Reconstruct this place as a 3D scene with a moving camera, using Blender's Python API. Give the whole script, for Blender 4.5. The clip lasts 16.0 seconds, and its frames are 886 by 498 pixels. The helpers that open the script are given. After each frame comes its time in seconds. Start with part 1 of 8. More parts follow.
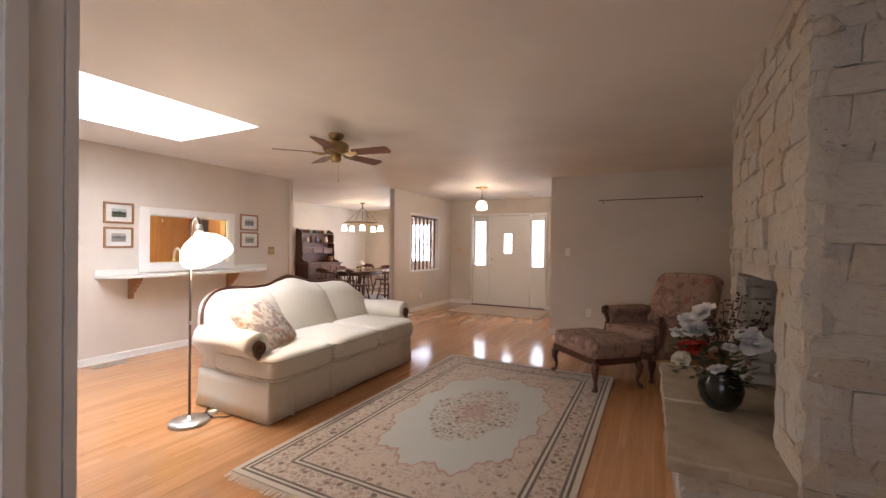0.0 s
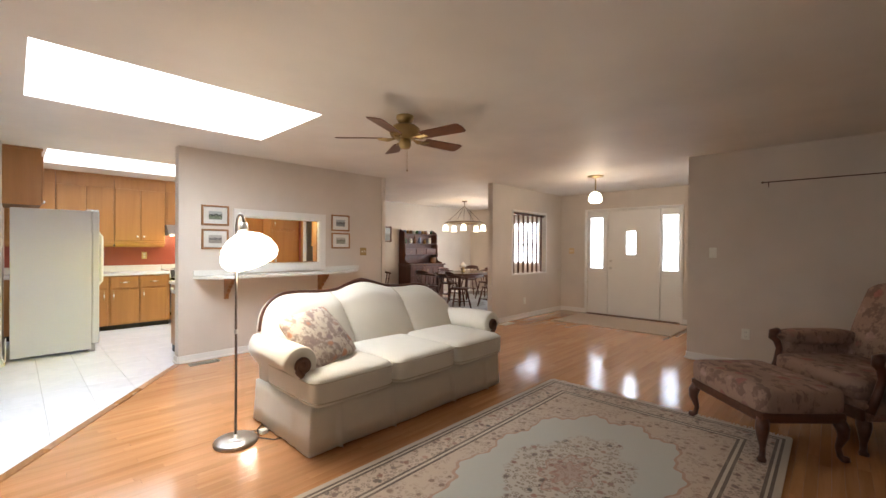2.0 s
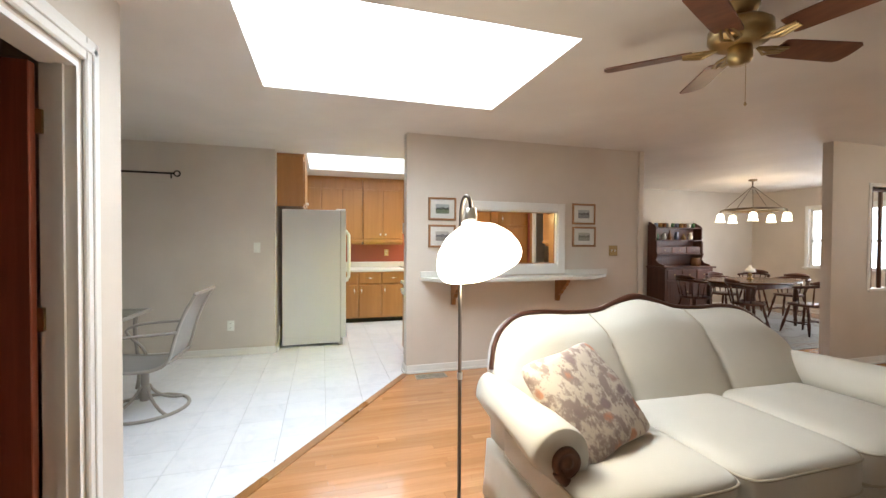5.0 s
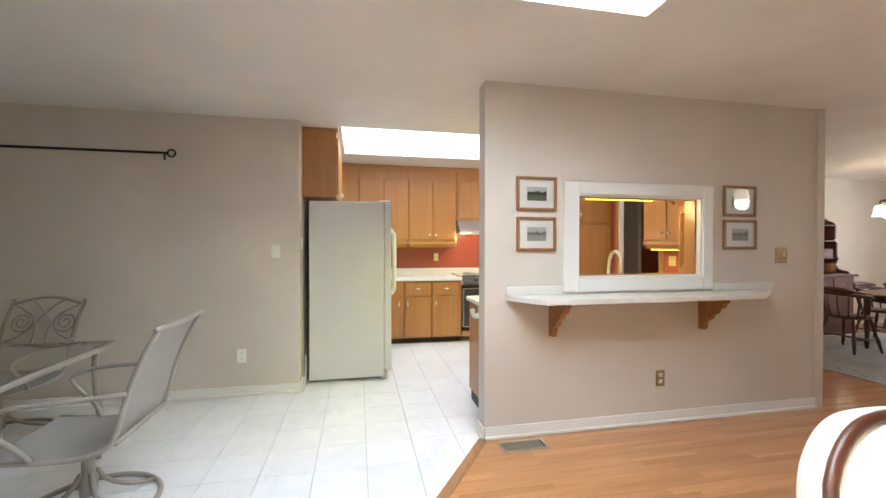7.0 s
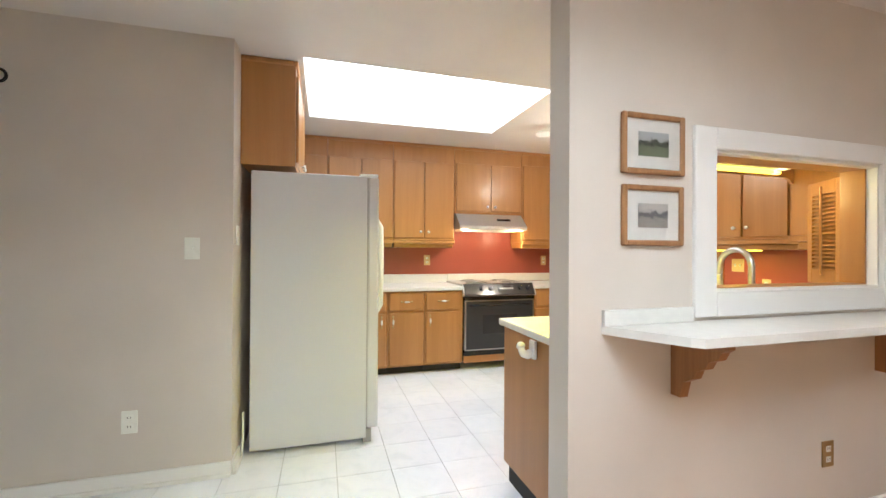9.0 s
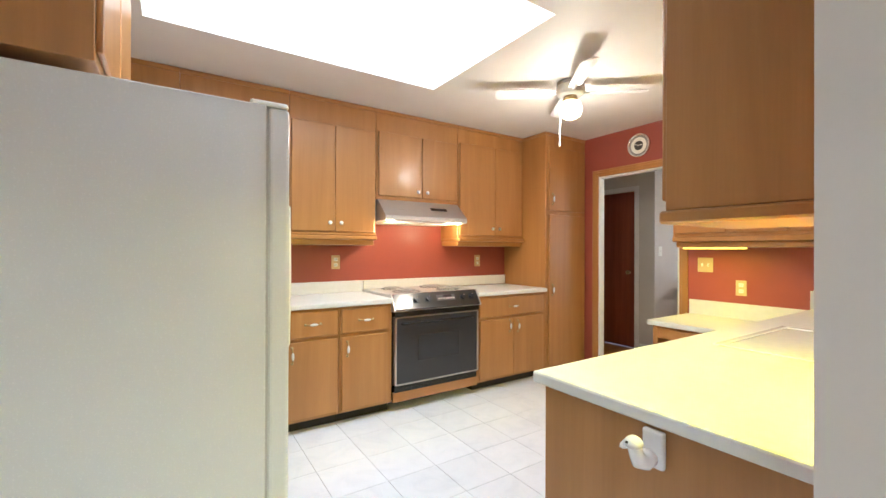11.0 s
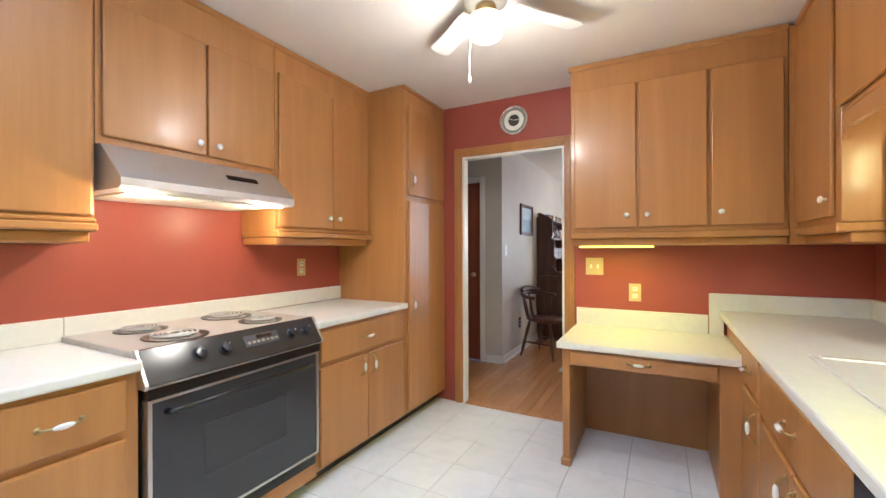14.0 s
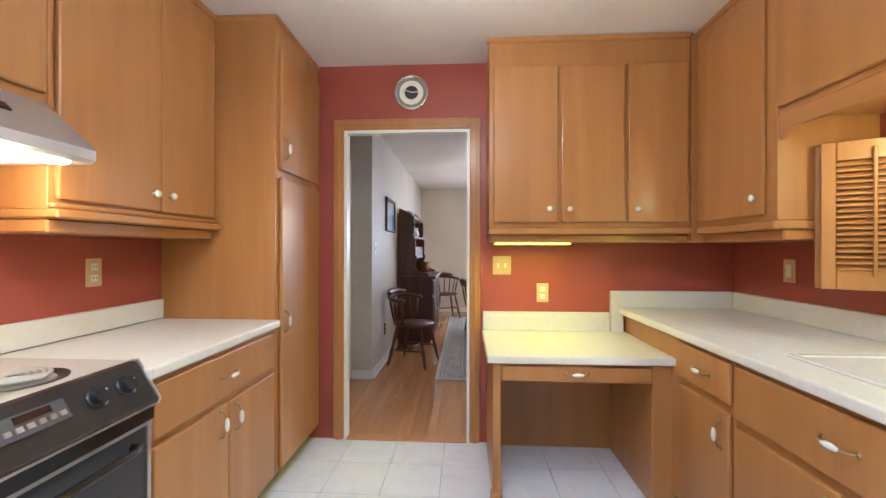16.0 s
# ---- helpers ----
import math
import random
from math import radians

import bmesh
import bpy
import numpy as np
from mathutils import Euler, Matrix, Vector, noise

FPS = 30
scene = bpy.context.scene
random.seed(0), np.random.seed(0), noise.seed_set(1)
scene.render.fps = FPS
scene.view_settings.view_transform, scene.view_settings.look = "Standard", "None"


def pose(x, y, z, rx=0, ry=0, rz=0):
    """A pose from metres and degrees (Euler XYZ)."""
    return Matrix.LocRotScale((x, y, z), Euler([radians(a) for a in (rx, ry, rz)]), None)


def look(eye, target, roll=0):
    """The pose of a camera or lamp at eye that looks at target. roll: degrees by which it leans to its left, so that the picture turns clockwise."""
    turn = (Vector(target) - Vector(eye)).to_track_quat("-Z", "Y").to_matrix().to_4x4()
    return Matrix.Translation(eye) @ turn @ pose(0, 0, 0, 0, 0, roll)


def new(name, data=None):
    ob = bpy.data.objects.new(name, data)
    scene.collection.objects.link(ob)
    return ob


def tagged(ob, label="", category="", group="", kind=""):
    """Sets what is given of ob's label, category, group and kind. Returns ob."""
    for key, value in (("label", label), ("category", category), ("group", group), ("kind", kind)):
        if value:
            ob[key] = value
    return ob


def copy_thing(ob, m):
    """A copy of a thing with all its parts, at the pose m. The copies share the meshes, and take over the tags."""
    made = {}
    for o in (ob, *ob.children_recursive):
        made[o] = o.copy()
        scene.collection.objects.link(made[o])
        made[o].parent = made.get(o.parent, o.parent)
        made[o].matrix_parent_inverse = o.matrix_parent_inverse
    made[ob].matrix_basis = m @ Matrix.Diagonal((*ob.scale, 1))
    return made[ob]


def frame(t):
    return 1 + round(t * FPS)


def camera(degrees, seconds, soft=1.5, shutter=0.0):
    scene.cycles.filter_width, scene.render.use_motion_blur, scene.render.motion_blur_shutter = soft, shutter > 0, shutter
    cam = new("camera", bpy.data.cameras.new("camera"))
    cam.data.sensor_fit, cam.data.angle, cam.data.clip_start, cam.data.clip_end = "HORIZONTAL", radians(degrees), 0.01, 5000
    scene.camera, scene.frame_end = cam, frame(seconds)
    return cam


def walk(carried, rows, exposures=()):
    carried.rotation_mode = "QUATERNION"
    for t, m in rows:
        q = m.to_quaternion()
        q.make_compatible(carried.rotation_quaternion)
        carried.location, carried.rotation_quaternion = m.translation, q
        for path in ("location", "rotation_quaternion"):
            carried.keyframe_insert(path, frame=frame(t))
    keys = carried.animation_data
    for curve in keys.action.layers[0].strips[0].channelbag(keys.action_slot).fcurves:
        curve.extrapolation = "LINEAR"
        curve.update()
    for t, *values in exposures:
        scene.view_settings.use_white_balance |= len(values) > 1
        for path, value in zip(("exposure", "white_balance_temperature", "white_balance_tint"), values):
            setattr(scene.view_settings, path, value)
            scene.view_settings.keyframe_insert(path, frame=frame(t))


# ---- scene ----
cam = camera(94.5, 16.0)
PATH = [
    (0, (-0.125, 0.935, 1.35), (-1.041, 2.713, 1.339), 0.7),
    (0.5, (-0.179, 1.115, 1.338), (-1.255, 2.801, 1.331), 0.5),
    (1, (-0.222, 1.328, 1.354), (-1.456, 2.901, 1.332), 0.5),
    (1.5, (-0.208, 1.538, 1.345), (-1.551, 3.02, 1.332), 0.3),
    (2, (-0.288, 1.755, 1.34), (-1.667, 3.204, 1.329), 0.4),
    (2.5, (-0.366, 1.949, 1.356), (-1.762, 3.381, 1.341), 0.4),
    (3, (-0.441, 2.12, 1.346), (-1.884, 3.505, 1.335), 0.5),
    (3.5, (-0.641, 2.233, 1.368), (-2.224, 3.456, 1.348), 0.6),
    (4, (-0.885, 2.279, 1.35), (-2.603, 3.302, 1.324), 0.5),
    (4.5, (-1.161, 2.24, 1.361), (-2.986, 3.057, 1.33), 0.4),
    (5, (-1.502, 2.215, 1.347), (-3.42, 2.78, 1.314), 0.3),
    (5.2, (-1.641, 2.197, 1.352), (-3.582, 2.678, 1.32), 0.4),
    (7.5, (-3.253, 2.186, 1.313), (-5.211, 2.591, 1.294), 0.1),
    (8, (-3.575, 2.181, 1.289), (-5.53, 2.6, 1.278), 0.2),
    (10.5, (-5.238, 2.136, 1.263), (-6.997, 3.088, 1.274), 0.2),
    (11, (-5.508, 2.178, 1.264), (-7.184, 3.271, 1.268), 0.2),
    (11.5, (-5.825, 2.265, 1.314), (-7.406, 3.491, 1.298), 0.1),
    (12, (-6.091, 2.322, 1.289), (-7.554, 3.686, 1.287), -0.0),
    (12.5, (-6.274, 2.443, 1.278), (-7.596, 3.943, 1.276), -0.2),
    (13, (-6.414, 2.589, 1.27), (-7.631, 4.177, 1.271), -0.3),
    (13.5, (-6.599, 2.71, 1.271), (-7.685, 4.389, 1.273), -0.1),
    (14, (-6.765, 2.814, 1.271), (-7.702, 4.58, 1.272), -0.2),
    (14.5, (-6.96, 2.952, 1.271), (-7.727, 4.799, 1.266), -0.2),
    (15, (-7.099, 3.074, 1.287), (-7.667, 4.991, 1.274), -0.1),
    (15.5, (-7.258, 3.144, 1.271), (-7.601, 5.115, 1.259), 0.1),
    (16, (-7.41, 3.228, 1.251), (-7.521, 5.225, 1.251), 0.1),
]
BALANCE = [
    (0, 0.22, 6350, 20), (1, 0.14, 6300, 15), (2, 0.08, 6250, 13), (3.5, 0.0, 6050, 10), (5, -0.10, 6100, 9),
    (7.5, 0.02, 6050, 10), (8, 0.02, 6050, 10), (10.5, 0.04, 5850, 10), (12.5, 0.07, 5600, 10), (16, 0.03, 5200, 11),
]
walk(cam, [(t, look(eye, target, roll)) for t, eye, target, roll in PATH], BALANCE)

# ---- light ----
world = bpy.data.worlds.new("sky")
scene.world = world
world.use_nodes = True
_wn = world.node_tree
_sky = _wn.nodes.new("ShaderNodeTexSky")
_sky.sky_type, _sky.sun_disc = "NISHITA", False
_sky.sun_elevation, _sky.sun_rotation = radians(48), radians(200)
_bg = next(n for n in _wn.nodes if n.type == "BACKGROUND")
_bg.inputs["Strength"].default_value = 0.12
_wn.links.new(_sky.outputs[0], _bg.inputs["Color"])


def lamp(name, kind, where, power, colour, size=0.05, aim=None, size_y=None):
    d = bpy.data.lights.new(name, kind)
    d.energy, d.color = power, colour
    if kind == "AREA":
        d.size = size
        if size_y:
            d.shape, d.size_y = "RECTANGLE", size_y
    else:
        d.shadow_soft_size = size
    o = new(name, d)
    o.matrix_world = look(where, aim) if aim else Matrix.Translation(where)
    return o


WARM = (1.0, 0.72, 0.42)
SKY_L, SKY_K = 13.0, 7.4

# ---- materials ----
def srgb(r, g, b):
    f = lambda c: (c / 255 / 12.92) if c / 255 <= 0.04045 else ((c / 255 + 0.055) / 1.055) ** 2.4
    return (f(r), f(g), f(b))


class Nodes:
    """A small wrapper to wire shader nodes."""

    def __init__(self, name):
        self.mat = bpy.data.materials.new(name)
        self.mat.use_nodes = True
        self.t = self.mat.node_tree
        self.bsdf = next(n for n in self.t.nodes if n.type == "BSDF_PRINCIPLED")
        self.out = next(n for n in self.t.nodes if n.type == "OUTPUT_MATERIAL")
        self.coord = None

    def node(self, kind, **ins):
        n = self.t.nodes.new(kind)
        for k, v in ins.items():
            self.put(n.inputs[k.replace("_", " ")], v)
        return n

    def put(self, sock, v):
        if isinstance(v, bpy.types.NodeSocket):
            self.t.links.new(v, sock)
        elif isinstance(v, (tuple, list)) and len(v) == 3 and sock.type == "RGBA":
            sock.default_value = (*v, 1)
        else:
            sock.default_value = v

    def at(self, scale=(1, 1, 1), rot=(0, 0, 0), kind="Object"):
        if self.coord is None:
            self.coord = self.t.nodes.new("ShaderNodeTexCoord")
        m = self.node("ShaderNodeMapping")
        m.inputs["Scale"].default_value = scale
        m.inputs["Rotation"].default_value = [radians(a) for a in rot]
        self.t.links.new(self.coord.outputs[kind], m.inputs["Vector"])
        return m.outputs[0]

    def noise(self, scale, vec=None, detail=4.0, rough=0.55, dist=0.0):
        n = self.node("ShaderNodeTexNoise", Scale=scale, Detail=detail, Roughness=rough, Distortion=dist)
        self.put(n.inputs["Vector"], vec if vec is not None else self.at())
        return n.outputs["Fac"]

    def voronoi(self, scale, vec=None, feature="F1", out="Distance"):
        n = self.node("ShaderNodeTexVoronoi")
        n.feature = feature
        n.inputs["Scale"].default_value = scale
        self.put(n.inputs["Vector"], vec if vec is not None else self.at())
        return n.outputs[out]

    def ramp(self, fac, stops, mode="LINEAR"):
        n = self.node("ShaderNodeValToRGB")
        n.color_ramp.interpolation = mode
        e = n.color_ramp.elements
        while len(e) < len(stops):
            e.new(0.5)
        for el, (p, c) in zip(e, stops):
            el.position = p
            el.color = (*c, 1) if isinstance(c, (tuple, list)) else (c, c, c, 1)
        self.put(n.inputs["Fac"], fac)
        return n.outputs["Color"]

    def mix(self, fac, a, b, mode="MIX"):
        n = self.t.nodes.new("ShaderNodeMix")
        n.data_type, n.blend_type = "RGBA", mode
        self.put(n.inputs[0], fac)
        self.put(n.inputs[6], a)
        self.put(n.inputs[7], b)
        return n.outputs[2]

    def math(self, op, a, b=0.0, c=0.0):
        n = self.t.nodes.new("ShaderNodeMath")
        n.operation = op
        for s, v in zip(n.inputs, (a, b, c)):
            self.put(s, v)
        return n.outputs[0]

    def xyz(self, vec=None):
        n = self.t.nodes.new("ShaderNodeSeparateXYZ")
        self.put(n.inputs[0], vec if vec is not None else self.at())
        return n.outputs

    def random(self):
        return self.t.nodes.new("ShaderNodeObjectInfo").outputs["Random"]

    def island(self):
        return self.t.nodes.new("ShaderNodeNewGeometry").outputs["Random Per Island"]

    def done(self, colour, rough=0.5, metal=0.0, bump=None, strength=0.2, dist=0.002, **more):
        b = self.bsdf.inputs
        self.put(b["Base Color"], colour)
        self.put(b["Roughness"], rough)
        self.put(b["Metallic"], metal)
        for k, v in more.items():
            self.put(b[k.replace("_", " ")], v)
        if bump is not None:
            n = self.node("ShaderNodeBump", Strength=strength, Distance=dist, Height=bump)
            self.t.links.new(n.outputs[0], b["Normal"])
        return self.mat


def painted(name, c, rough=0.6, vary=0.06, bump=0.12, scale=60):
    n = Nodes(name)
    big = n.noise(1.3, detail=3)
    lo, hi = tuple(x * (1 - vary) for x in c), tuple(min(1, x * (1 + vary)) for x in c)
    col = n.ramp(big, [(0.3, lo), (0.7, hi)])
    fine = n.noise(scale, detail=3)
    return n.done(col, n.ramp(fine, [(0.3, rough - 0.06), (0.7, rough + 0.06)]), bump=fine, strength=bump, dist=0.001)


def wooden(name, dark, light, rough=0.35, along="z", grain=1.0, vary=0.0, island=False, coat=0.0, pores=0.16):
    n = Nodes(name)
    s = {"x": (1.2, 22, 22), "y": (22, 1.2, 22), "z": (22, 22, 1.2)}[along]
    s2 = {"x": (6, 160, 160), "y": (160, 6, 160), "z": (160, 160, 6)}[along]
    vec = n.at(tuple(v * grain for v in s))
    if vary:
        r = n.island() if island else n.random()
        off = n.node("ShaderNodeVectorMath")
        off.operation = "ADD"
        n.put(off.inputs[0], vec)
        comb = n.node("ShaderNodeCombineXYZ")
        for i in range(3):
            n.put(comb.inputs[i], n.math("MULTIPLY", r, 37.0 + 11 * i))
        n.put(off.inputs[1], comb.outputs[0])
        vec = off.outputs[0]
    g = n.noise(1.0, vec, detail=5, rough=0.6, dist=0.8)
    f = n.noise(1.0, n.at(s2), detail=2)
    col = n.ramp(g, [(0.25, dark), (0.5, tuple((a + b) / 2 for a, b in zip(dark, light))), (0.72, light)])
    col = n.mix(n.ramp(f, [(0.35, pores), (0.6, 0.0)]), col, tuple(x * 0.6 for x in dark))
    if vary:
        col = n.mix(1.0, col, n.ramp(r, [(0.0, 1 - vary), (1.0, 1 + vary * 0.4)]), "MULTIPLY")
    big = n.noise(0.9, detail=2)
    return n.done(col, n.ramp(big, [(0.3, rough), (0.7, rough + 0.1)]), bump=f, strength=0.08, dist=0.0006, Coat_Weight=coat, Coat_Roughness=0.12)


def metallic(name, c, rough=0.25, vary=0.1):
    n = Nodes(name)
    f = n.noise(35, detail=3)
    return n.done(c, n.ramp(f, [(0.3, rough), (0.7, rough + vary)]), 1.0)


def plain(name, c, rough=0.5, **more):
    n = Nodes(name)
    f = n.noise(25, detail=3)
    col = n.ramp(f, [(0.3, tuple(x * 0.94 for x in c)), (0.7, c)])
    return n.done(col, rough, **more)


def glowing(name, c, power):
    n = Nodes(name)
    n.bsdf.inputs["Base Color"].default_value = (*[min(0.9, x) for x in c], 1)
    n.bsdf.inputs["Emission Color"].default_value = (*c, 1)
    n.bsdf.inputs["Emission Strength"].default_value = power
    n.bsdf.inputs["Roughness"].default_value = 0.4
    return n.mat


def glass(name, tint=(1, 1, 1), rough=0.0):
    n = Nodes(name)
    return n.done(tint, rough, Transmission_Weight=1.0, IOR=1.45)


M_WALL = painted("beige_wall_paint", (0.65, 0.59, 0.52), 0.5)
M_GREYWALL = painted("grey_hall_paint", (0.61, 0.57, 0.515), 0.55)
M_CEIL = painted("ceiling_paint", (0.74, 0.70, 0.65), 0.6, bump=0.3, scale=90)
M_TRIM = painted("white_trim_paint", (0.80, 0.79, 0.76), 0.35, 0.03)
M_RED = painted("brick_red_paint", (0.33, 0.074, 0.052), 0.42, 0.1)
M_OAK = wooden("honey_oak", (0.37, 0.165, 0.047), (0.47, 0.226, 0.070), 0.31, "z", 0.35, 0.05, coat=0.15, pores=0.07)
M_OAKX = wooden("honey_oak_across", (0.37, 0.165, 0.047), (0.47, 0.226, 0.070), 0.27, "y", 0.35, coat=0.25, pores=0.07)
M_OAKD = wooden("oak_floor", (0.47, 0.212, 0.084), (0.63, 0.33, 0.15), 0.09, "y", 0.6, 0.13, coat=0.35, pores=0.1)
M_OAKS = wooden("oak_floor_joined", (0.47, 0.212, 0.084), (0.63, 0.33, 0.15), 0.09, "y", 0.6, 0.13, True, coat=0.35, pores=0.1)
M_DARKWOOD = wooden("dark_stained_wood", (0.045, 0.014, 0.008), (0.12, 0.040, 0.020), 0.38, "z", 1.0)
M_MAHOG = wooden("mahogany", (0.055, 0.018, 0.010), (0.12, 0.042, 0.022), 0.28, "y", 1.0)
M_BALUSTER = wooden("brown_baluster_wood", (0.085, 0.036, 0.02), (0.17, 0.075, 0.04), 0.35, "z", 1.0)
M_REDDOOR = wooden("red_brown_door_wood", (0.17, 0.036, 0.018), (0.27, 0.072, 0.034), 0.3, "z", 0.7)
M_COUNTER = plain("off_white_laminate", (0.75, 0.74, 0.69), 0.32)
M_FRIDGE = painted("white_enamel", (0.62, 0.63, 0.63), 0.24, 0.02, 0.025, 160)
M_BLACK = plain("black_enamel", (0.012, 0.012, 0.014), 0.18)
M_OVENGLASS = plain("black_oven_glass", (0.034, 0.035, 0.042), 0.28)
M_STEEL = metallic("brushed_steel", (0.62, 0.60, 0.57), 0.28)
M_CHROME = metallic("chrome", (0.8, 0.8, 0.8), 0.08, 0.05)
M_BRASS = metallic("polished_brass", (0.40, 0.295, 0.14), 0.28)
M_PORCELAIN = plain("white_porcelain", (0.82, 0.81, 0.78), 0.12)
M_IVORY = plain("ivory_plastic", (0.68, 0.50, 0.27), 0.35)
M_WHITEPL = plain("white_plastic", (0.86, 0.87, 0.80), 0.3)
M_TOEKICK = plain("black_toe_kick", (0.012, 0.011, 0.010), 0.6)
M_GLASS = glass("window_glass")
M_DAY = glowing("daylight_backdrop", (0.86, 0.93, 1.0), 7.5)
M_DAY2 = glowing("shaded_daylight_backdrop", (0.86, 0.93, 1.0), 1.7)
M_SKYPANEL = glowing("skylight_diffuser", (0.90, 0.96, 1.0), SKY_L)
M_SKYPANEL2 = glowing("kitchen_skylight_diffuser", (0.86, 0.94, 1.0), SKY_K)
M_SHADE = glowing("lit_frosted_glass", (1.0, 0.86, 0.62), 5.0)
M_LAMPSHADE = glowing("lit_lamp_shade", (1.0, 0.90, 0.70), 5.5)
M_BULB = glowing("hood_bulb", (1.0, 0.80, 0.45), 30.0)
M_TUBE = glowing("under_cabinet_tube", (1.0, 0.78, 0.10), 3.0)
# near-black for shade in closet, slots and vent; also one outlet's own colour
M_DARK = plain("shade_and_near_black", (0.02, 0.018, 0.016), 0.8)


def _tile():
    n = Nodes("white_marbled_tile")
    r = n.random()
    base = n.noise(5.0, detail=6, rough=0.65, dist=1.2)
    col = n.ramp(base, [(0.30, (0.77, 0.795, 0.835)), (0.5, (0.84, 0.86, 0.895)), (0.7, (0.87, 0.885, 0.915))])
    col = n.mix(1.0, col, n.ramp(r, [(0.0, 0.965), (1.0, 1.02)]), "MULTIPLY")
    fine = n.noise(80)
    return n.done(col, n.ramp(fine, [(0.3, 0.17), (0.7, 0.26)]), bump=base, strength=0.05)


M_TILE = _tile()
M_GROUT = plain("grey_grout", (0.44, 0.44, 0.44), 0.8)


def _stone():
    n = Nodes("pale_field_stone")
    r = n.random()
    a = n.noise(6, detail=8, rough=0.65)
    b = n.noise(45, detail=4)
    col = n.ramp(a, [(0.3, (0.38, 0.32, 0.245)), (0.5, (0.51, 0.455, 0.375)), (0.7, (0.60, 0.56, 0.49))])
    col = n.mix(0.55, col, n.ramp(r, [(0.0, (0.46, 0.35, 0.24)), (0.4, (0.56, 0.51, 0.43)), (1.0, (0.48, 0.47, 0.44))]))
    pits = n.noise(5, n.at((1, 1, 1.6)), detail=6, rough=0.7, dist=0.6)
    col = n.mix(n.ramp(pits, [(0.56, 0.0), (0.70, 0.7)]), col, (0.24, 0.155, 0.09))
    h = n.math("ADD", a, n.math("MULTIPLY", b, 0.35))
    return n.done(col, 0.85, bump=h, strength=0.55, dist=0.02)


M_STONE = _stone()
M_MORTAR = plain("mortar", (0.50, 0.46, 0.40), 0.9)


def _slab():
    n = Nodes("hearth_flagstone")
    a = n.noise(4, detail=8, rough=0.65)
    col = n.ramp(a, [(0.3, (0.27, 0.195, 0.125)), (0.5, (0.40, 0.32, 0.225)), (0.72, (0.47, 0.40, 0.31))])
    return n.done(col, 0.55, bump=a, strength=0.6, dist=0.012)


M_SLAB = _slab()


def fabric(name, c, rough=0.85, weave=420, vary=0.05):
    n = Nodes(name)
    w = n.noise(weave, detail=2)
    big = n.noise(4, detail=3)
    col = n.ramp(big, [(0.3, tuple(x * (1 - vary) for x in c)), (0.7, c)])
    col = n.mix(n.ramp(w, [(0.3, 0.14), (0.6, 0.0)]), col, tuple(x * 0.7 for x in c))
    return n.done(col, rough, bump=w, strength=0.25, dist=0.0015, Sheen_Weight=0.2)


M_SOFA = fabric("cream_brocade", (0.73, 0.69, 0.60))
M_PIPING = fabric("cream_piping", (0.56, 0.50, 0.39))


def floral(name, ground, petals, leaf, shadow, scale, cover=0.5):
    n = Nodes(name)
    vec = n.at()
    d = n.voronoi(scale, vec)
    c = n.voronoi(scale, vec, out="Color")
    sep = n.node("ShaderNodeSeparateColor")
    n.put(sep.inputs[0], c)
    warp = n.noise(scale * 2.2, vec, detail=5, rough=0.7)
    size = n.math("ADD", d, n.math("MULTIPLY", warp, 0.55))
    bloom = n.ramp(size, [(0.50, 1.0), (0.62, 0.0)])
    pet = n.ramp(sep.outputs[0], [(0.0, petals[0]), (0.35, petals[1]), (0.7, petals[2])], "CONSTANT")
    pet = n.mix(n.ramp(warp, [(0.4, 0.0), (0.65, 0.6)]), pet, shadow)
    lv = n.ramp(n.noise(scale * 1.4, n.at((1, 1.4, 0.8)), detail=5, rough=0.7), [(cover, 0.0), (cover + 0.08, 0.85)])
    col = n.mix(lv, ground, leaf)
    col = n.mix(bloom, col, pet)
    w = n.noise(350, vec)
    return n.done(col, 0.85, bump=w, strength=0.2, dist=0.0012)


M_FLORAL = floral("mauve_floral_tapestry", (0.33, 0.215, 0.165), [(0.36, 0.145, 0.12), (0.46, 0.31, 0.25), (0.28, 0.145, 0.13)], (0.17, 0.10, 0.075), (0.17, 0.08, 0.065), 8)
M_PILLOW = floral("floral_pillow_cloth", (0.60, 0.53, 0.45), [(0.55, 0.27, 0.17), (0.30, 0.23, 0.225), (0.48, 0.33, 0.28)], (0.27, 0.20, 0.185), (0.20, 0.13, 0.12), 10, 0.475)


